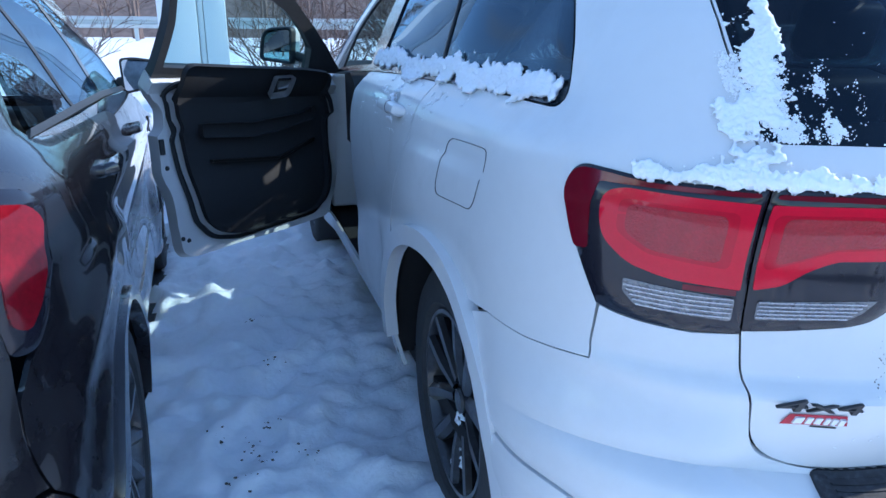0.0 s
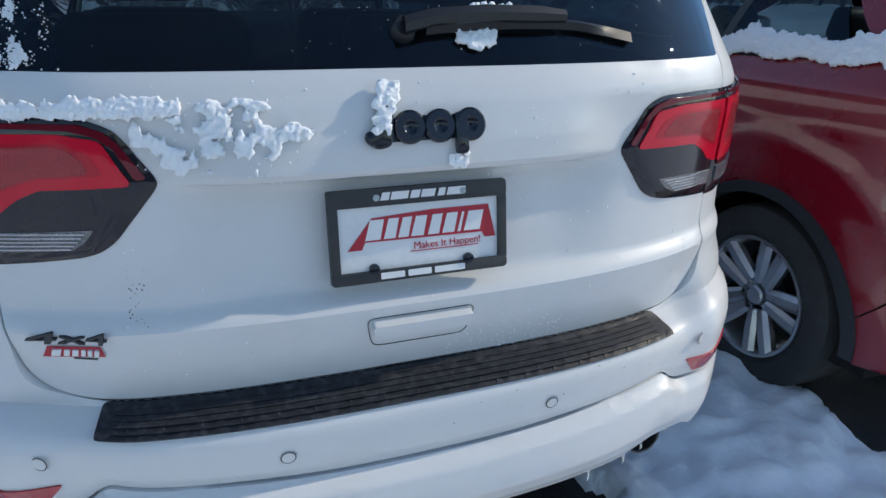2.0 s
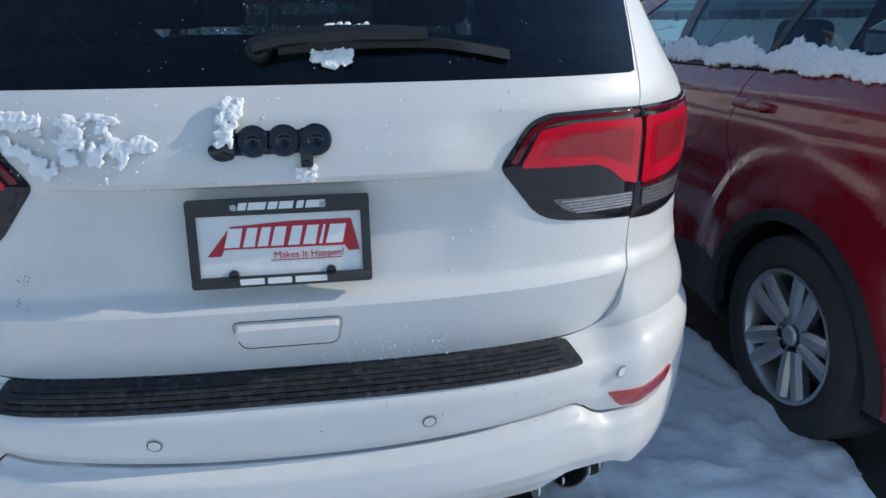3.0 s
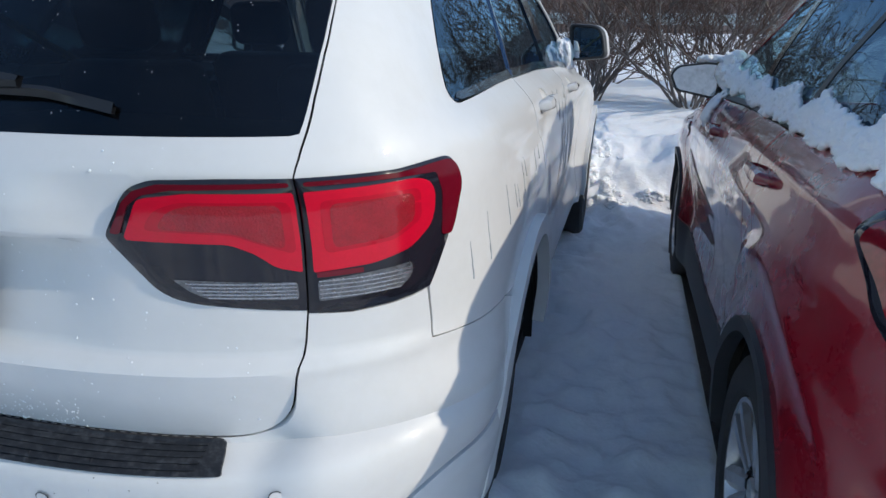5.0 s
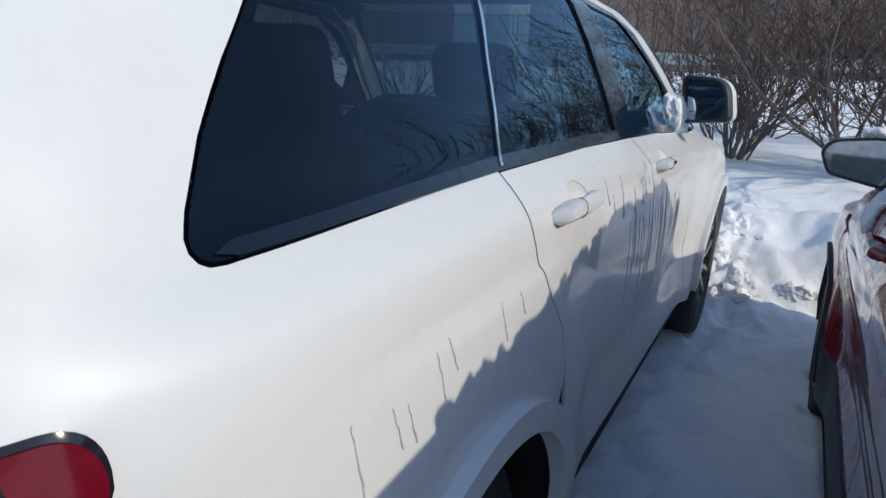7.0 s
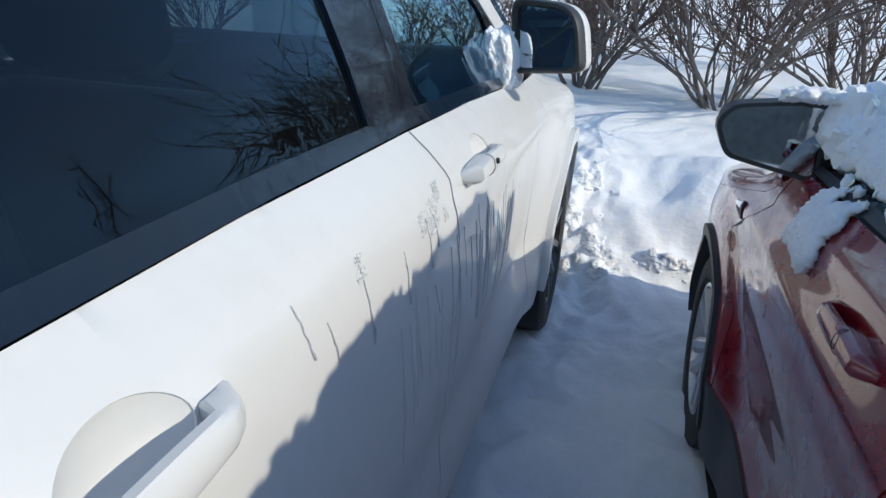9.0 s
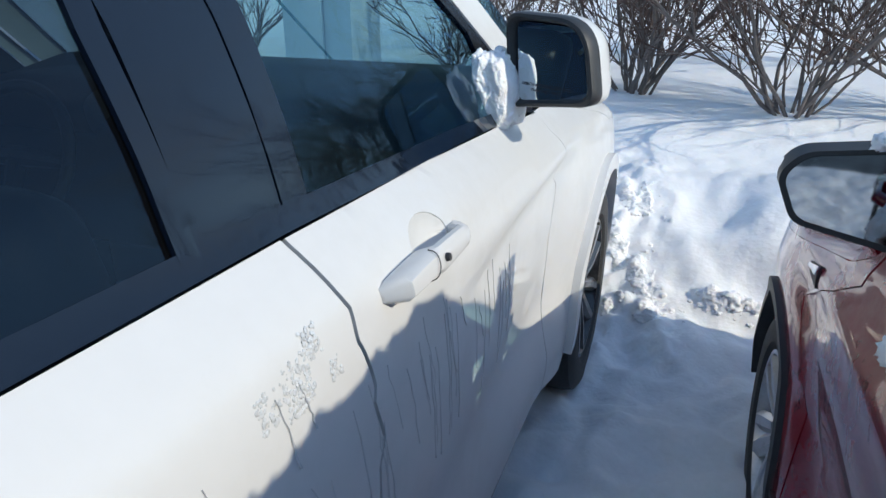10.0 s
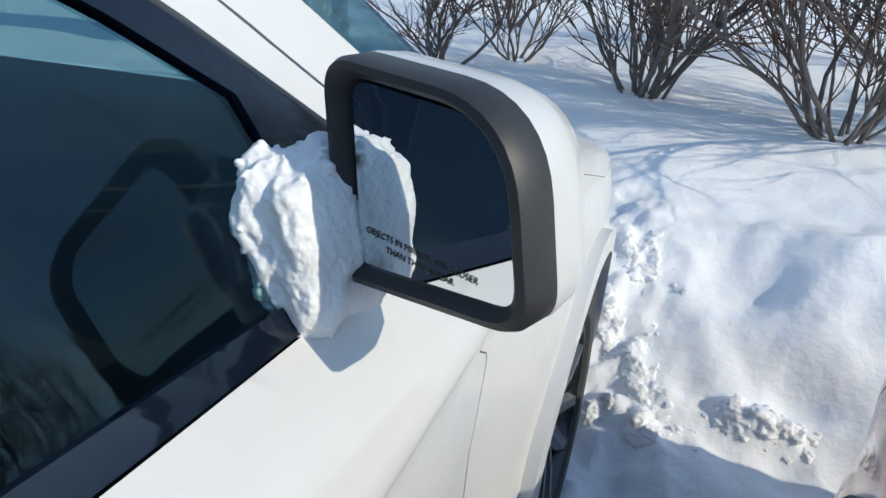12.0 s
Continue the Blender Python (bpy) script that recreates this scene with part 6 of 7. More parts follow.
# the driver's door, swung open
def open_door():
    S = JS
    hinge = Vector((-0.93, 3.37, 0))
    M = Matrix.Translation(hinge) @ Matrix.Rotation(radians(-51), 4, "Z") @ Matrix.Translation(-hinge)
    fd = [(2.243, 1.237), (2.266, 1.13), (2.275, 0.95), (2.269, 0.76), (2.300, 0.68), (2.312, 0.55), (2.325, 0.385), (2.37, 0.355), (3.30, 0.385), (3.345, 0.55), (3.36, 0.85), (3.385, 1.0), (3.40, 1.10), (3.37, 1.172), (3.05, ZB(3.05) - 0.003), (2.65, ZB(2.65) - 0.002)]
    fd = rounded(fd, [0, 0, 0, 0.03, 0.03, 0.03, 0.05, 0.05, 0.06, 0.03, 0, 0, 0.02, 0.02, 0, 0], 4)
    door = part("front_door", S.panel(S.side(fd), flip=-1, skirt=0.075), WHITE, jeep, "white driver's door standing open, black inside")
    door.matrix_local = M
    def D(nm, pts, mat, off, lab="", skirt=0.01, r=0.0, parent=door, holes=()):
        return part(nm, S.panel(S.side(rounded(pts, r) if r else pts), off=off, flip=-1, skirt=skirt, holes=[S.side(h) for h in holes]), mat, parent, lab)
    D("inner_shell", fd, WHITE, -0.075, skirt=0)
    trim = [(2.33, 1.300), (2.345, 1.10), (2.36, 0.90), (2.375, 0.75), (2.42, 0.57), (2.50, 0.47), (2.62, 0.435), (3.12, 0.46), (3.20, 0.56), (3.22, 0.9), (3.24, 1.10), (3.22, 1.235), (3.0, ZB(3.0) + 0.055), (2.6, ZB(2.6) + 0.055)]
    seal = [(2.29, 1.24), (2.315, 1.08), (2.325, 0.88), (2.34, 0.74), (2.385, 0.545), (2.47, 0.435), (2.62, 0.402), (3.18, 0.425), (3.27, 0.54), (3.285, 0.9), (3.30, 1.12), (3.28, 1.19), (3.0, ZB(3.0) + 0.02), (2.6, ZB(2.6) + 0.03)]
    D("rubber_seal", seal, PLASTIC, -0.088, "black rubber seal", 0.012, 0.05, holes=[rounded([(y + (0.018 if y < 2.8 else -0.018), z + (0.018 if z < 0.8 else -0.01)) for y, z in seal], 0.05)])
    D("door_card", [(y, z + (0.012 if z > 1.2 else 0)) for y, z in trim], INTERIOR, -0.115, "black padded door lining", 0.03, 0.06)
    D("armrest", [(2.45, 0.93), (2.75, 0.90), (3.12, 0.965), (3.14, 1.01), (2.75, 0.98), (2.45, 1.0)], INTERIOR, -0.134, "", 0.03, 0.02)
    D("lining_fold", [(2.50, 0.80), (2.9, 0.76), (3.14, 0.84), (3.14, 0.853), (2.9, 0.776), (2.50, 0.815)], LEATHER, -0.121, "", 0.02, 0.006)
    h = D("inner_handle", [(2.83, 1.205), (2.94, 1.205), (2.945, 1.248), (2.825, 1.248)], SILVER, -0.138, "chrome inside door handle", 0.03, 0.012)
    D("handle_dish", [(2.838, 1.211), (2.932, 1.211), (2.936, 1.242), (2.834, 1.242)], PLASTIC, -0.1415, "", 0.004, 0.010, h)
    D("handle_lever", [(2.86, 1.220), (2.93, 1.220), (2.93, 1.234), (2.85, 1.236)], SILVER, -0.148, "", 0.008, 0.006, h)
    # upper frame, glass and outside mirror
    edge = [(2.245, 1.24), (2.255, 1.63), (2.70, 1.64), (2.92, 1.565), (3.07, 1.462), (3.23, 1.34), (3.38, 1.205)]
    hole = [(2.29, 1.268), (2.295, 1.600), (2.68, 1.60), (2.88, 1.515), (3.04, 1.41), (3.12, 1.335), (3.13, 1.215)]
    D("window_frame", edge, PLASTIC, -0.05, "black window frame", 0.0, 0, holes=[hole])
    D("window_frame", edge, PLASTIC, 0.0, "", 0.05, 0, holes=[hole])
    D("window", hole, GLASSDOOR, -0.02, "clear green-tinted window", 0)
    for y, z in ((2.30, 0.80), (2.33, 0.47), (2.36, 0.455)):
        p, t, v, n = S.spot(S.us(y, z), z, -1)
        bm = lathe([(0.001, 0.004), (0.010, 0.003), (0.011, 0.0), (0.001, 0.0)], 14, "z")
        bm.transform(Matrix.Translation(p - n * 0.077) @ Matrix((t, -v, -n)).transposed().to_4x4())
        part("rubber_plug", bm, PLASTIC, door)
    p, t, v, n = S.spot(S.us(2.285, 0.90), 0.90, -1)
    bm = box((-0.012, -0.035, 0.0), (0.012, 0.035, 0.012), 0.004)
    bm.transform(Matrix.Translation(p - n * 0.078) @ Matrix((t, -v, -n)).transposed().to_4x4())
    part("door_latch", bm, PLASTIC, door)
    wing_mirror(door, Matrix.Translation((-0.882, 3.098, 1.236)) @ Matrix.Rotation(radians(13), 4, "Z"), -1, False)
    for z in (0.62, 0.98):
        part("hinge", box((-0.95, 3.36, z - 0.04), (-0.88, 3.42, z + 0.04), 0.01), PLASTIC, jeep)


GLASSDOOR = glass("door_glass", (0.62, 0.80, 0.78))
open_door()


def cabin():
    """What shows dimly through the glass of the white car."""
    dash = [(3.00, 0.80), (2.98, 1.02), (3.04, 1.12), (3.20, 1.19), (3.50, 1.245), (3.74, 1.235), (3.80, 1.18), (3.55, 0.80)]
    part("dashboard", prism(rounded(dash, 0.04), -0.80, 0.80, lambda a, b, h: Vector((h, a, b)), 0.0), INTERIOR, jeep)
    part("instrument_hood", prism(rounded([(3.02, 1.10), (3.0, 1.19), (3.10, 1.235), (3.36, 1.23), (3.36, 1.10)], 0.03), -0.60, -0.22, lambda a, b, h: Vector((h, a, b)), 0.0), INTERIOR, jeep)
    part("load_cover", box((-0.70, 0.42, 1.10), (0.70, 1.15, 1.12), 0.008), INTERIOR, jeep)
    part("headlining", box((-0.58, 0.75, 1.66), (0.58, 2.75, 1.685), 0.01), LEATHER, jeep)
    for x in (-0.40, 0.40):
        for y, nm in ((2.30, "front_seat"), (1.38, "rear_seat")):
            bm = box((x - 0.27, y - 0.05, 0.55), (x + 0.27, y + 0.50, 0.74), 0.06)
            tilt = Matrix.Translation((0, y - 0.02, 0.70)) @ Matrix.Rotation(radians(14), 4, "X")
            add_box(bm, (x - 0.26, -0.09, -0.02), (x + 0.26, 0.07, 0.60), 0.06, tilt)
            seat = part(nm, bm, LEATHER, jeep)
            bm = bmesh.new()
            add_box(bm, (x - 0.13, -0.07, 0.64), (x + 0.13, 0.05, 0.82), 0.045, tilt)
            part("headrest", bm, LEATHER, seat)
    wheel = bmesh.new()
    c = [Vector((-0.40 + 0.19 * math.cos(a), 2.92 + 0.075 * math.sin(a), 1.05 + 0.175 * math.sin(a))) for a in np.linspace(0, 2 * math.pi, 41)]
    add_tube(wheel, c, 0.016, 10)
    for a in (0.0, math.pi, -math.pi / 2):
        add_tube(wheel, [Vector((-0.40, 2.94, 1.05)), Vector((-0.40 + 0.18 * math.cos(a), 2.92 + 0.07 * math.sin(a), 1.05 + 0.165 * math.sin(a)))], [0.03, 0.014], 8)
    part("steering_wheel", wheel, LEATHER, jeep)
    broom = empty("snow_broom", "wooden broom handle lying aslant behind the rear side window", "broom")
    part("handle", tube([(-0.675, 1.60, 1.125), (-0.695, 1.25, 1.30), (-0.695, 0.80, 1.52), (-0.66, 0.62, 1.60)], 0.013, 12), WOODHANDLE, broom)


cabin()

# filler cap on the driver's side
fp = rounded([(0.70, 1.155), (0.945, 1.150), (0.965, 1.01), (0.735, 1.018)], 0.035)
part("filler_cap_gap", JS.panel(JS.side(fp), holes=[JS.side([(0.83 + (y - 0.83) * 0.985, 1.085 + (z - 1.085) * 0.977) for y, z in fp])], off=0.0012, flip=-1, skirt=0.001), PLASTIC, jeep)


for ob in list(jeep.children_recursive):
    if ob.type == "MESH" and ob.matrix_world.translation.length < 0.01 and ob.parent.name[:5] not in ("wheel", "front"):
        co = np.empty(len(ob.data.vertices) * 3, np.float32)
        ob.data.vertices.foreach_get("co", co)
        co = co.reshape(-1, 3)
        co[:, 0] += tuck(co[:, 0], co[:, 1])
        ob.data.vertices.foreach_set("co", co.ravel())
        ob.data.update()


# ---- snow and ice ----
FROST = material("clear_frost", (0.62, 0.64, 0.66), 0.08, coat=1.0, vary=0.3, scale=90, fine=300)
CRUST = bpy.data.textures.new("crust", "CLOUDS")
CRUST.noise_scale, CRUST.noise_depth = 0.005, 3


def snow_thing(bm, label, nm="snow_patch", voxel=0.0):
    ob = tagged(new(nm, mesh_of(nm, bm, SNOW)), label, "snow", kind="stuff")
    if voxel:
        mod = ob.modifiers.new("merge", "REMESH")
        mod.mode, mod.voxel_size, mod.use_smooth_shade = "VOXEL", voxel, True
        rough = ob.modifiers.new("crust", "DISPLACE")
        rough.texture, rough.strength, rough.mid_level, rough.texture_coords = CRUST, voxel * 3.2, 0.5, "LOCAL"
    return ob


def skin_spots(S, n, seed, area, flip=1, out=0.004, fall=None, side=False):
    """Random places on the skin inside (a0, a1, z0, z1); fall gives the chance to keep one."""
    rnd = random.Random(seed)
    us, zs, ks = [], [], []
    tries = 0
    while len(us) < n and tries < n * 30:
        tries += 1
        a, z = rnd.uniform(area[0], area[1]), round(rnd.uniform(area[2], area[3]), 3)
        k = fall(a, z) if fall else 1
        if rnd.random() > k:
            continue
        us.append(S.us(a, z) if side else S.ux(a, z))
        zs.append(z)
        ks.append(0.5 + 0.5 * k)
    us, zs = np.array(us), np.array(zs)
    p, nn = S.at(us, zs), S.normal(us, zs)
    p[:, 0] *= flip
    nn[:, 0] *= flip
    p = p + nn * out
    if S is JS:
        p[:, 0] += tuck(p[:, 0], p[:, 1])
    return [(Vector(a), Vector(b), k) for a, b, k in zip(p, nn, ks)]


def blot(a, z, seed, scale=22):
    return noise.noise(Vector((a * scale, z * scale, seed)))


S = JS
def patch(n, seed, area, shape, size, label, out=0.003, voxel=0.003, thin=0.04, scale=24, **kw):
    """Snow that clings where shape, roughened, is above nought, with stray crumbs round it."""
    def fall(a, z):
        k = shape(a, z) + 0.55 * blot(a, z, seed, scale) + 0.35 * blot(a, z, seed + 9, scale * 2.7)
        return 0.55 + 0.45 * min(1, k * 2) if k > 0 else thin * max(0, 1 + 2.2 * k)
    return snow_thing(clumps(skin_spots(JS, n, seed, area, fall=fall, out=out, **kw), size, seed), label, voxel=voxel)


# on the tailgate beside the driver-side lamp
patch(2900, 1, (-0.44, -0.12, 1.078, 1.19), lambda a, z: 0.10 - abs(z - 1.140) * 7 - 0.9 * max(0, a + 0.25) * 6 - 4 * max(0, -0.40 - a), 0.0050, "clotted snow stuck to the white tailgate", 0.005)
# along the top of the lamp
patch(3800, 2, (-0.84, -0.36, 1.158, 1.212), lambda a, z: 0.40 - abs(z - 1.180) * 40, 0.0040, "snow ridge lying along the top of the tail lamp", 0.007, 0.0023, 0.07, 34)
# up the rear pillar and the corner of the glass
patch(2800, 3, (-0.80, -0.64, 1.17, 1.46), lambda a, z: 0.24 - abs(a + 0.712 - 0.30 * (z - 1.2)) * 13 - max(0, z - 1.36) * 4, 0.0050, "snow clinging to the white rear pillar", 0.004, 0.0024, 0.14)
patch(3600, 4, (-0.72, -0.50, 1.232, 1.36), lambda a, z: 0.10 - max(0, a + 0.655 + 0.5 * (z - 1.25)) * 5, 0.0023, "crusted snow in the corner of the rear window", 0.002, 0, 0.09, 34)
# on the badge, the wiper and the window's foot
snow_thing(clumps(skin_spots(S, 60, 5, (-0.085, -0.045, 1.135, 1.205), out=0.012, fall=lambda a, z: 1 if abs(a + 0.075 - 0.25 * (z - 1.135)) < 0.015 else 0), 0.008, 5), "lump of snow on the black badge", voxel=0.003)
snow_thing(clumps(skin_spots(S, 26, 6, (0.04, 0.075, 1.078, 1.098), out=0.003), 0.006, 6), "bit of snow under the badge")
snow_thing(clumps(skin_spots(S, 60, 7, (0.075, 0.14, 1.252, 1.285), out=0.008, fall=lambda a, z: 1 if z > 1.25 + 0.5 * abs(a - 0.11) else 0.2), 0.008, 7), "lump of snow under the wiper", voxel=0.003)
snow_thing(clumps(skin_spots(S, 26, 17, (0.10, 0.17, 1.306, 1.314), out=0.024), 0.006, 17), "thin snow on the wiper arm")
# scattered crumbs and drops on the tail
fall = lambda a, z: 0.7 if blot(a, z, 4.4, 6) > 0 else 0.15
snow_thing(clumps(skin_spots(S, 170, 20, (-0.62, 0.62, 0.73, 1.22), out=0.001, fall=fall), 0.0024, 20, 0.5), "tiny crumbs of ice on the tailgate")
snow_thing(clumps(skin_spots(S, 120, 25, (0.05, 0.30, 0.70, 0.76), out=0.001), 0.0018, 25, 0.5), "spray of ice specks above the step")
# road grit at the bumper corner and below the lamps
GRIT = material("road_grit", (0.10, 0.09, 0.075), 0.8, vary=0.3)
# first batch is added in place of sunlit mottling over the bumper
for k, (n, area) in enumerate(((80, (-0.80, 0.80, 0.36, 0.66)), (70, (-0.86, -0.66, 0.42, 0.60)), (26, (-0.47, -0.44, 0.84, 0.95)))):
    grit = snow_thing(clumps(skin_spots(S, n, 130 + k, area, out=0.0002, fall=lambda a, z: 0.8 if blot(a, z, 2.9, 7) > 0.05 else 0.12), 0.0015, 130 + k, 0.4), "dark specks on the white tail, road grit and painted sunlit mottling", "grit_specks")
    grit["category"] = "grit"
    grit.data.materials[0] = GRIT
# dirt kicked into the trodden snow between the cars
rk = random.Random(88)
spots = []
for fx, fy in ((-1.449, 1.484), (-1.369, 1.608), (-1.469, 1.298), (-1.523, 1.576), (-1.252, 1.395), (-1.40, 1.42), (-1.33, 2.1), (-1.42, 2.6)):
    for _ in range(9):
        x, y = fx + rk.gauss(0, 0.03), fy + rk.gauss(0, 0.022)
        spots.append((Vector((x, y, float(ground_height(x, y)) + snow_detail(x, y))), Vector((0, 0, 1)), rk.uniform(0.3, 1.2)))
clods = snow_thing(clumps(spots, 0.007, 88, 0.4), "dark dirt trodden into the snow", "dirt_specks")
clods["category"] = "dirt"
clods.data.materials[0] = GRIT
# broken clods at the foot of the bank
rk = random.Random(89)
spots = []
for _ in range(2600):
    y = rk.uniform(4.42, 5.22)
    x = 0.88 + 0.25 * (5.2 - y) + rk.gauss(0, 0.09)
    if noise.noise(Vector((x * 7, y * 7, 3))) > 0.0 and x < 1.7:
        spots.append((Vector((x, y, float(ground_height(x, y)) + snow_detail(x, y) - 0.003)), Vector((0, -0.4, 0.9)), 0.45 + 1.1 * rk.random() ** 2))
for _ in range(160):
    x, y = 1.50 + rk.gauss(0, 0.07), 4.60 + rk.gauss(0, 0.025)
    spots.append((Vector((x, y, float(ground_height(x, y)) + snow_detail(x, y) - 0.002)), Vector((0, -0.4, 0.9)), 0.4 + 1.2 * rk.random() ** 2))
snow_thing(clumps(spots, 0.016, 89, 0.45), "broken clods of snow at the foot of the bank", "snow_clods", voxel=0.006)
# snow packed in the wheels
rk = random.Random(52)
for s, c, k, (dy, dz) in ((-1, RW, 0, (-0.06, -0.16)), (-1, RW, 1, (0.03, -0.22)), (-1, RW, 2, (-0.02, -0.05)), (1, FW, 3, (-0.08, -0.15)), (1, FW, 4, (0.05, -0.2))):
    near = [(Vector((s * ((0.862 if c == RW else 0.925) + rk.uniform(-0.008, 0.008)), c + dy + rk.gauss(0, 0.011), WHEEL_Z + dz + rk.gauss(0, 0.012))), Vector((s, 0, 0)), 1) for _ in range(45)]
    snow_thing(clumps(near, 0.007, 150 + k), "snow packed between the black wheel spokes", voxel=0.003)
# icicles under the bumper
rk = random.Random(31)
for x in (-0.78, -0.755, -0.735, -0.72, -0.69, -0.52, -0.50, -0.30, 0.02, 0.41, 0.50, 0.56, 0.63, 0.66):
    z = 0.36 if abs(x) > 0.48 else 0.338
    p = S.at([S.ux(x, z)], [z])[0]
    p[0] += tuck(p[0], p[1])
    ln = rk.uniform(0.012, 0.034)
    ice = tube([(p[0], p[1] + 0.004, p[2] + 0.004), (p[0] + 0.001, p[1] + 0.004, p[2] - ln * 0.5), (p[0], p[1] + 0.005, p[2] - ln)], [0.0035, 0.0024, 0.0006], 7)
    tagged(new("icicle", mesh_of("icicle", ice, FROST)), "small clear icicle hanging under the white bumper", "icicle", group="icicles under the bumper")
# white specks on the rear window, standing in for fine reflections
snow_thing(clumps(skin_spots(S, 130, 26, (-0.62, 0.62, 1.25, 1.56), out=0.0004, fall=lambda a, z: 0.9 if blot(a, z, 8.4, 5) > 0 else 0.2), 0.0010, 26, 0.4), "white specks in place of reflections on the rear window", "spray_specks")
# driver-side windows
patch(2300, 31, (0.58, 2.2, 1.225, 1.36), lambda a, z: 0.62 - abs(z - 1.272 - 0.03 * blot(a, 0, 3, 3) - 0.012 * a) * 24 + 0.3 * blot(a, 0, 8, 5), 0.011, "thick snow along the foot of the side windows", 0.008, 0.005, 0.05, 14, flip=-1, side=True)
fall = lambda a, z: max(0, min(1, 1.4 * blot(a, z, 5.9, 7)))
snow_thing(clumps(skin_spots(S, 420, 32, (0.95, 2.1, 1.10, 1.25), flip=-1, out=0.0, fall=fall, side=True), 0.010, 32, 0.25), "powder snow dusting the rear door", voxel=0.004)


def lump(at, radii, seed, label, rough=0.28, sub=5, fine=0.06):
    bm = bmesh.new()
    bmesh.ops.create_icosphere(bm, subdivisions=sub, radius=1)
    q = Vector((seed * 3.7, seed * 1.3, seed * 0.7))
    for v in bm.verts:
        d = v.co.normalized()
        k = 1 + rough * noise.noise(d * 1.6 + q) + rough * 0.5 * noise.noise(d * 4 + q) + fine * noise.noise(d * 9 + q) + fine * 0.8 * noise.noise(d * 22 + q) + fine * 0.5 * noise.noise(d * 50 + q)
        v.co = Vector((d.x * radii[0], d.y * radii[1], d.z * radii[2])) * k + Vector(at)
    return snow_thing(bm, label, "snow_lump")


def wedged_lump(at, radii, seed, label):
    """A boxy, crumbling block of snow leaning on the glass, narrower at its foot."""
    bm = bmesh.new()
    bmesh.ops.create_icosphere(bm, subdivisions=5, radius=1)
    q = Vector((seed * 3.7, seed * 1.3, seed * 0.7))
    rk = random.Random(seed)
    crumbs = []
    for v in bm.verts:
        d = v.co.normalized()
        k = (abs(d.x) ** 3.6 + abs(d.y) ** 3.6 + abs(d.z) ** 3.6) ** (-1 / 3.6)
        k *= 1 + 0.11 * noise.noise(d * 1.7 + q) + 0.09 * noise.noise(d * 4 + q) + 0.04 * noise.noise(d * 9 + q)
        e = d * k
        w = 0.97 + 0.05 * e.z
        x, y, z = e.x * radii[0] * w, e.y * radii[1] * w, e.z * radii[2]
        v.co = Vector((x + 0.12 * y - 0.16 * z, y, z)) + Vector(at)
        edge = 0.16 if d.y < -0.2 and d.x < -0.25 else 0.05 if abs(d.z) > 0.6 else 0.008
        if rk.random() < edge * (1 + 1.4 * noise.noise(d * 5 + q)):
            crumbs.append((v.co + d * 0.001, d, rk.uniform(0.35, 1.2)))
    loose = clumps(crumbs, 0.0052, seed, 0.8)
    me = bpy.data.meshes.new("loose")
    loose.to_mesh(me)
    loose.free()
    bm.from_mesh(me)
    bpy.data.meshes.remove(me)
    ob = snow_thing(bm, label, "snow_lump", voxel=0.0016)
    ob.modifiers["crust"].strength = 0.0024
    return ob


wedged_lump((0.853, 3.104, 1.268), (0.041, 0.068, 0.078), 2, "snow lump packed between wing mirror and window")
rnd = random.Random(3)

# ice running down the passenger side
for k, (y, z0, z1, r) in enumerate(((0.452, 1.005, 0.925, 0.0022), (0.524, 1.048, 0.945, 0.0022), (0.655, 1.074, 0.985, 0.0025), (0.73, 1.062, 1.005, 0.002), (0.76, 1.055, 1.0, 0.002), (0.835, 1.09, 1.02, 0.002), (0.87, 1.10, 1.05, 0.0018), (1.039, 1.10, 1.03, 0.002),
                                    (1.12, 1.09, 1.05, 0.0018), (1.716, 1.189, 1.13, 0.0022), (1.765, 1.15, 1.10, 0.002), (1.862, 1.164, 1.07, 0.003), (1.995, 1.138, 1.06, 0.0024), (2.10, 1.150, 1.07, 0.0024), (2.135, 1.15, 1.09, 0.002))):
    rk = random.Random(k)
    bm = bmesh.new()
    pts, rad = [], []
    for j in range(11):
        t = j / 10
        z = z0 + (z1 - z0) * t
        p, tt, v, n = S.spot(S.us(y + 0.012 * t + rk.uniform(-0.0014, 0.0014), z), z)
        pts.append(p + n * 0.001)
        rad.append(0.42 * r * (0.5 + t) * rk.uniform(0.6, 1.4))
    add_tube(bm, pts, rad, 6)
    tagged(new("ice_drip", mesh_of("ice_drip", bm, ICE)), "thin frozen drip down the white car's side", "ice", group="frozen drips")
for k, (y, z, w, n) in enumerate(((2.09, 1.150, 0.016, 70), (2.135, 1.150, 0.024, 150), (2.175, 1.170, 0.014, 70), (1.862, 1.172, 0.013, 50), (2.20, 1.13, 0.010, 30))):
    crust = snow_thing(clumps(skin_spots(S, n, 60 + k, (y - w, y + w, z - w * 1.3, z + w * 0.7), out=0.0003, side=True, fall=lambda a, b: 1 if blot(a, b, 4.2, 45) > -0.15 else 0.3), 0.0026, 60 + k, 0.4), "patch of clear crusted ice on the door", "ice_patch")
    crust.data.materials[0] = FROST
MELT = material("melt_film", (0.68, 0.69, 0.70), 0.06, coat=1.0, vary=0.05)
rk = random.Random(77)
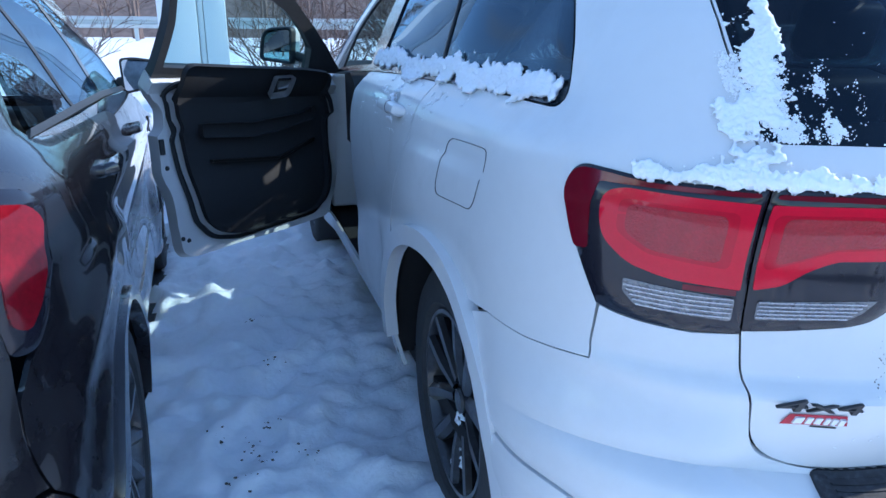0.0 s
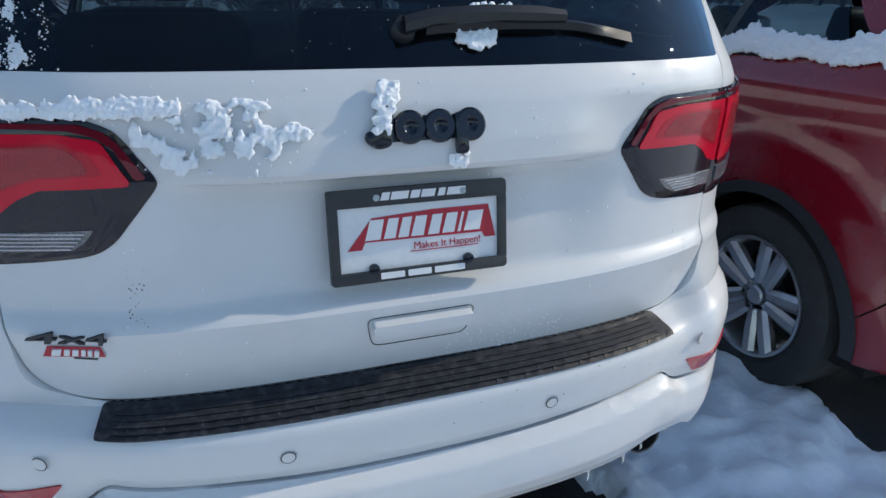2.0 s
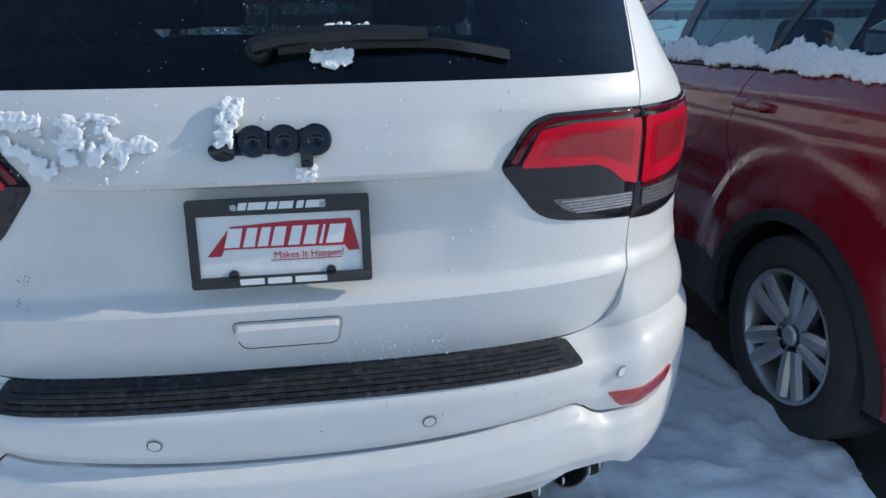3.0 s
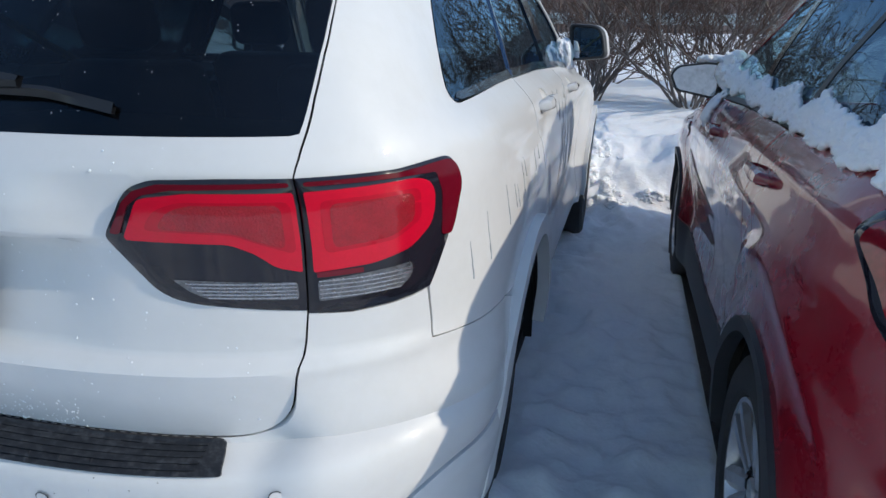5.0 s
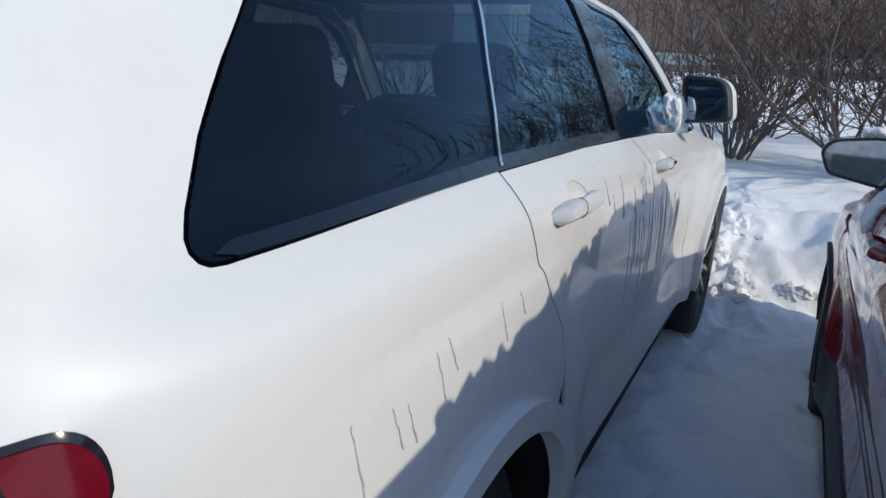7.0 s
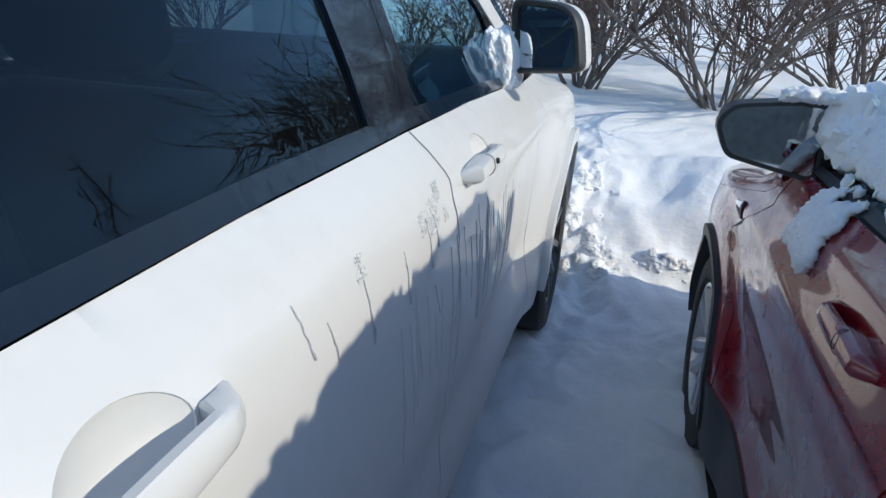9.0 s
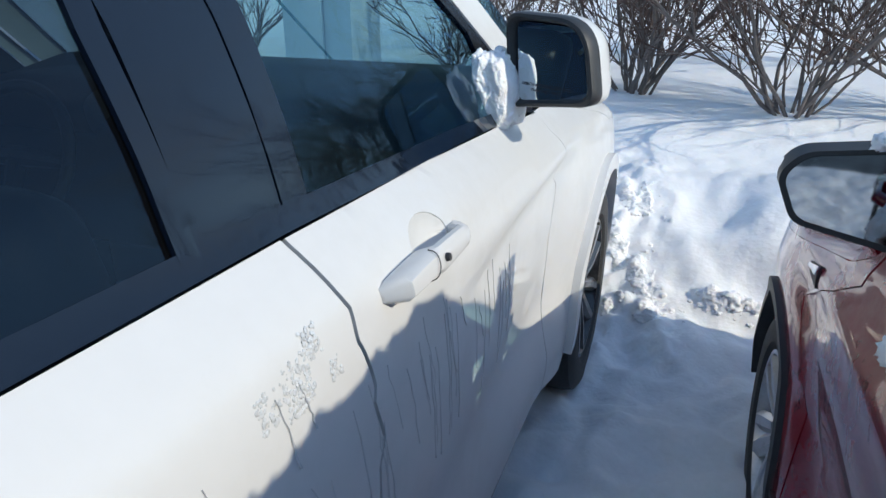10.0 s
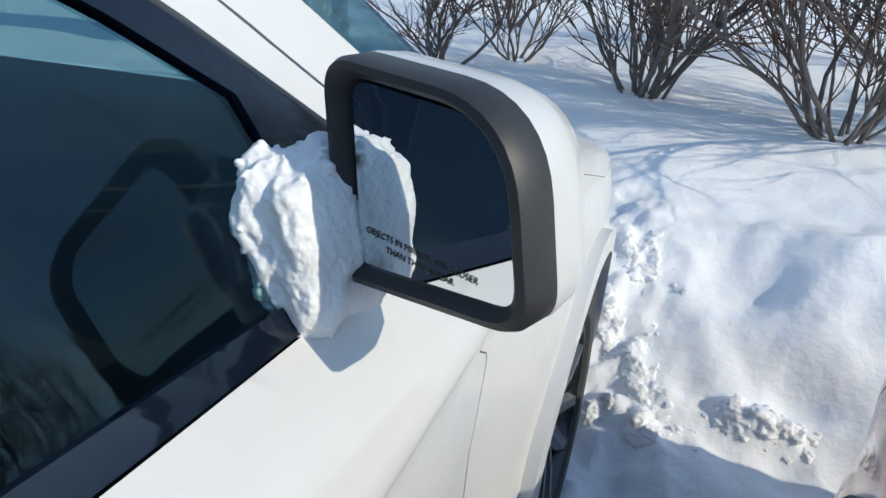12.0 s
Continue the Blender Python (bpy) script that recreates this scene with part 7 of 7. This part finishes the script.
for k in range(44):
    y = 1.95 + 1.0 * rk.random()
    z0 = 1.08 - 0.10 * rk.random() - 0.16 * max(0, y - 2.5)
    z1 = z0 - rk.uniform(0.06, 0.26)
    bm = bmesh.new()
    pts = []
    for j in range(7):
        z = z0 + (z1 - z0) * j / 6
        p, tt, v, n = S.spot(S.us(y + 0.006 * j + rk.uniform(-0.004, 0.004), z), z)
        pts.append(p + n * 0.0006)
    add_tube(bm, pts, [rk.uniform(0.0004, 0.0009) for _ in pts], 5)
    tagged(new("melt_run", mesh_of("melt_run", bm, MELT)), "melt water run down the shaded door", "water", group="melt runs on the doors")

# snow along the windows and on the mirror of the red car
ro = Vector(red_car.location)
def red_spots(n, seed, area, out, fall=None):
    return [(p + ro, nn, k) for p, nn, k in skin_spots(RS, n, seed, area, flip=-1, out=out, fall=fall, side=True)]
fall = lambda a, z: max(0, min(1, 1.25 - abs(z - 1.225) * 22 + 0.9 * blot(a, z, 6.6, 8)))
snow_thing(clumps(red_spots(1700, 71, (0.30, 3.0, 1.185, 1.30), 0.010, fall), 0.019, 71), "thick snow along the foot of the red car's windows", voxel=0.007)
fall = lambda a, z: max(0, min(1, 1.2 - (z - 1.0) * 6))
snow_thing(clumps(red_spots(160, 72, (2.55, 2.72, 1.05, 1.22), 0.012, fall), 0.02, 72), "snow sliding off the red door", voxel=0.006)
lump((1.665, 2.82, 1.205), (0.075, 0.10, 0.095), 4, "snow heaped between the red car's mirror and window", 0.3)
snow_thing(clumps([(Vector((rnd.uniform(1.51, 1.63), rnd.uniform(2.795, 2.85), 1.270 + rnd.uniform(-0.006, 0.008))), Vector((0, 0, 1)), 1) for _ in range(60)], 0.017, 73, 0.6), "snow on top of the red car's mirror", voxel=0.006)
# roof snow of the red car, uneven along its edge
rk = random.Random(9)
spots = []
for _ in range(1100):
    y, dx = rk.uniform(0.75, 2.42), rk.uniform(-0.02, 0.25)
    spots.append((Vector((2.455 - 0.54 + dx, y, 1.602 - roof_drop(y + 0.05, 1.6, 0.10) + rk.uniform(0, 0.012) + 0.06 * dx + 0.012 * noise.noise(Vector((y * 4, 0, 0))))), Vector((0, 0, 1)), 0.5 + 0.9 * abs(noise.noise(Vector((y * 3.1, 2, 0))))))
snow_thing(clumps(spots, 0.022, 74, 0.7), "patchy snow on the red roof", voxel=0.009)
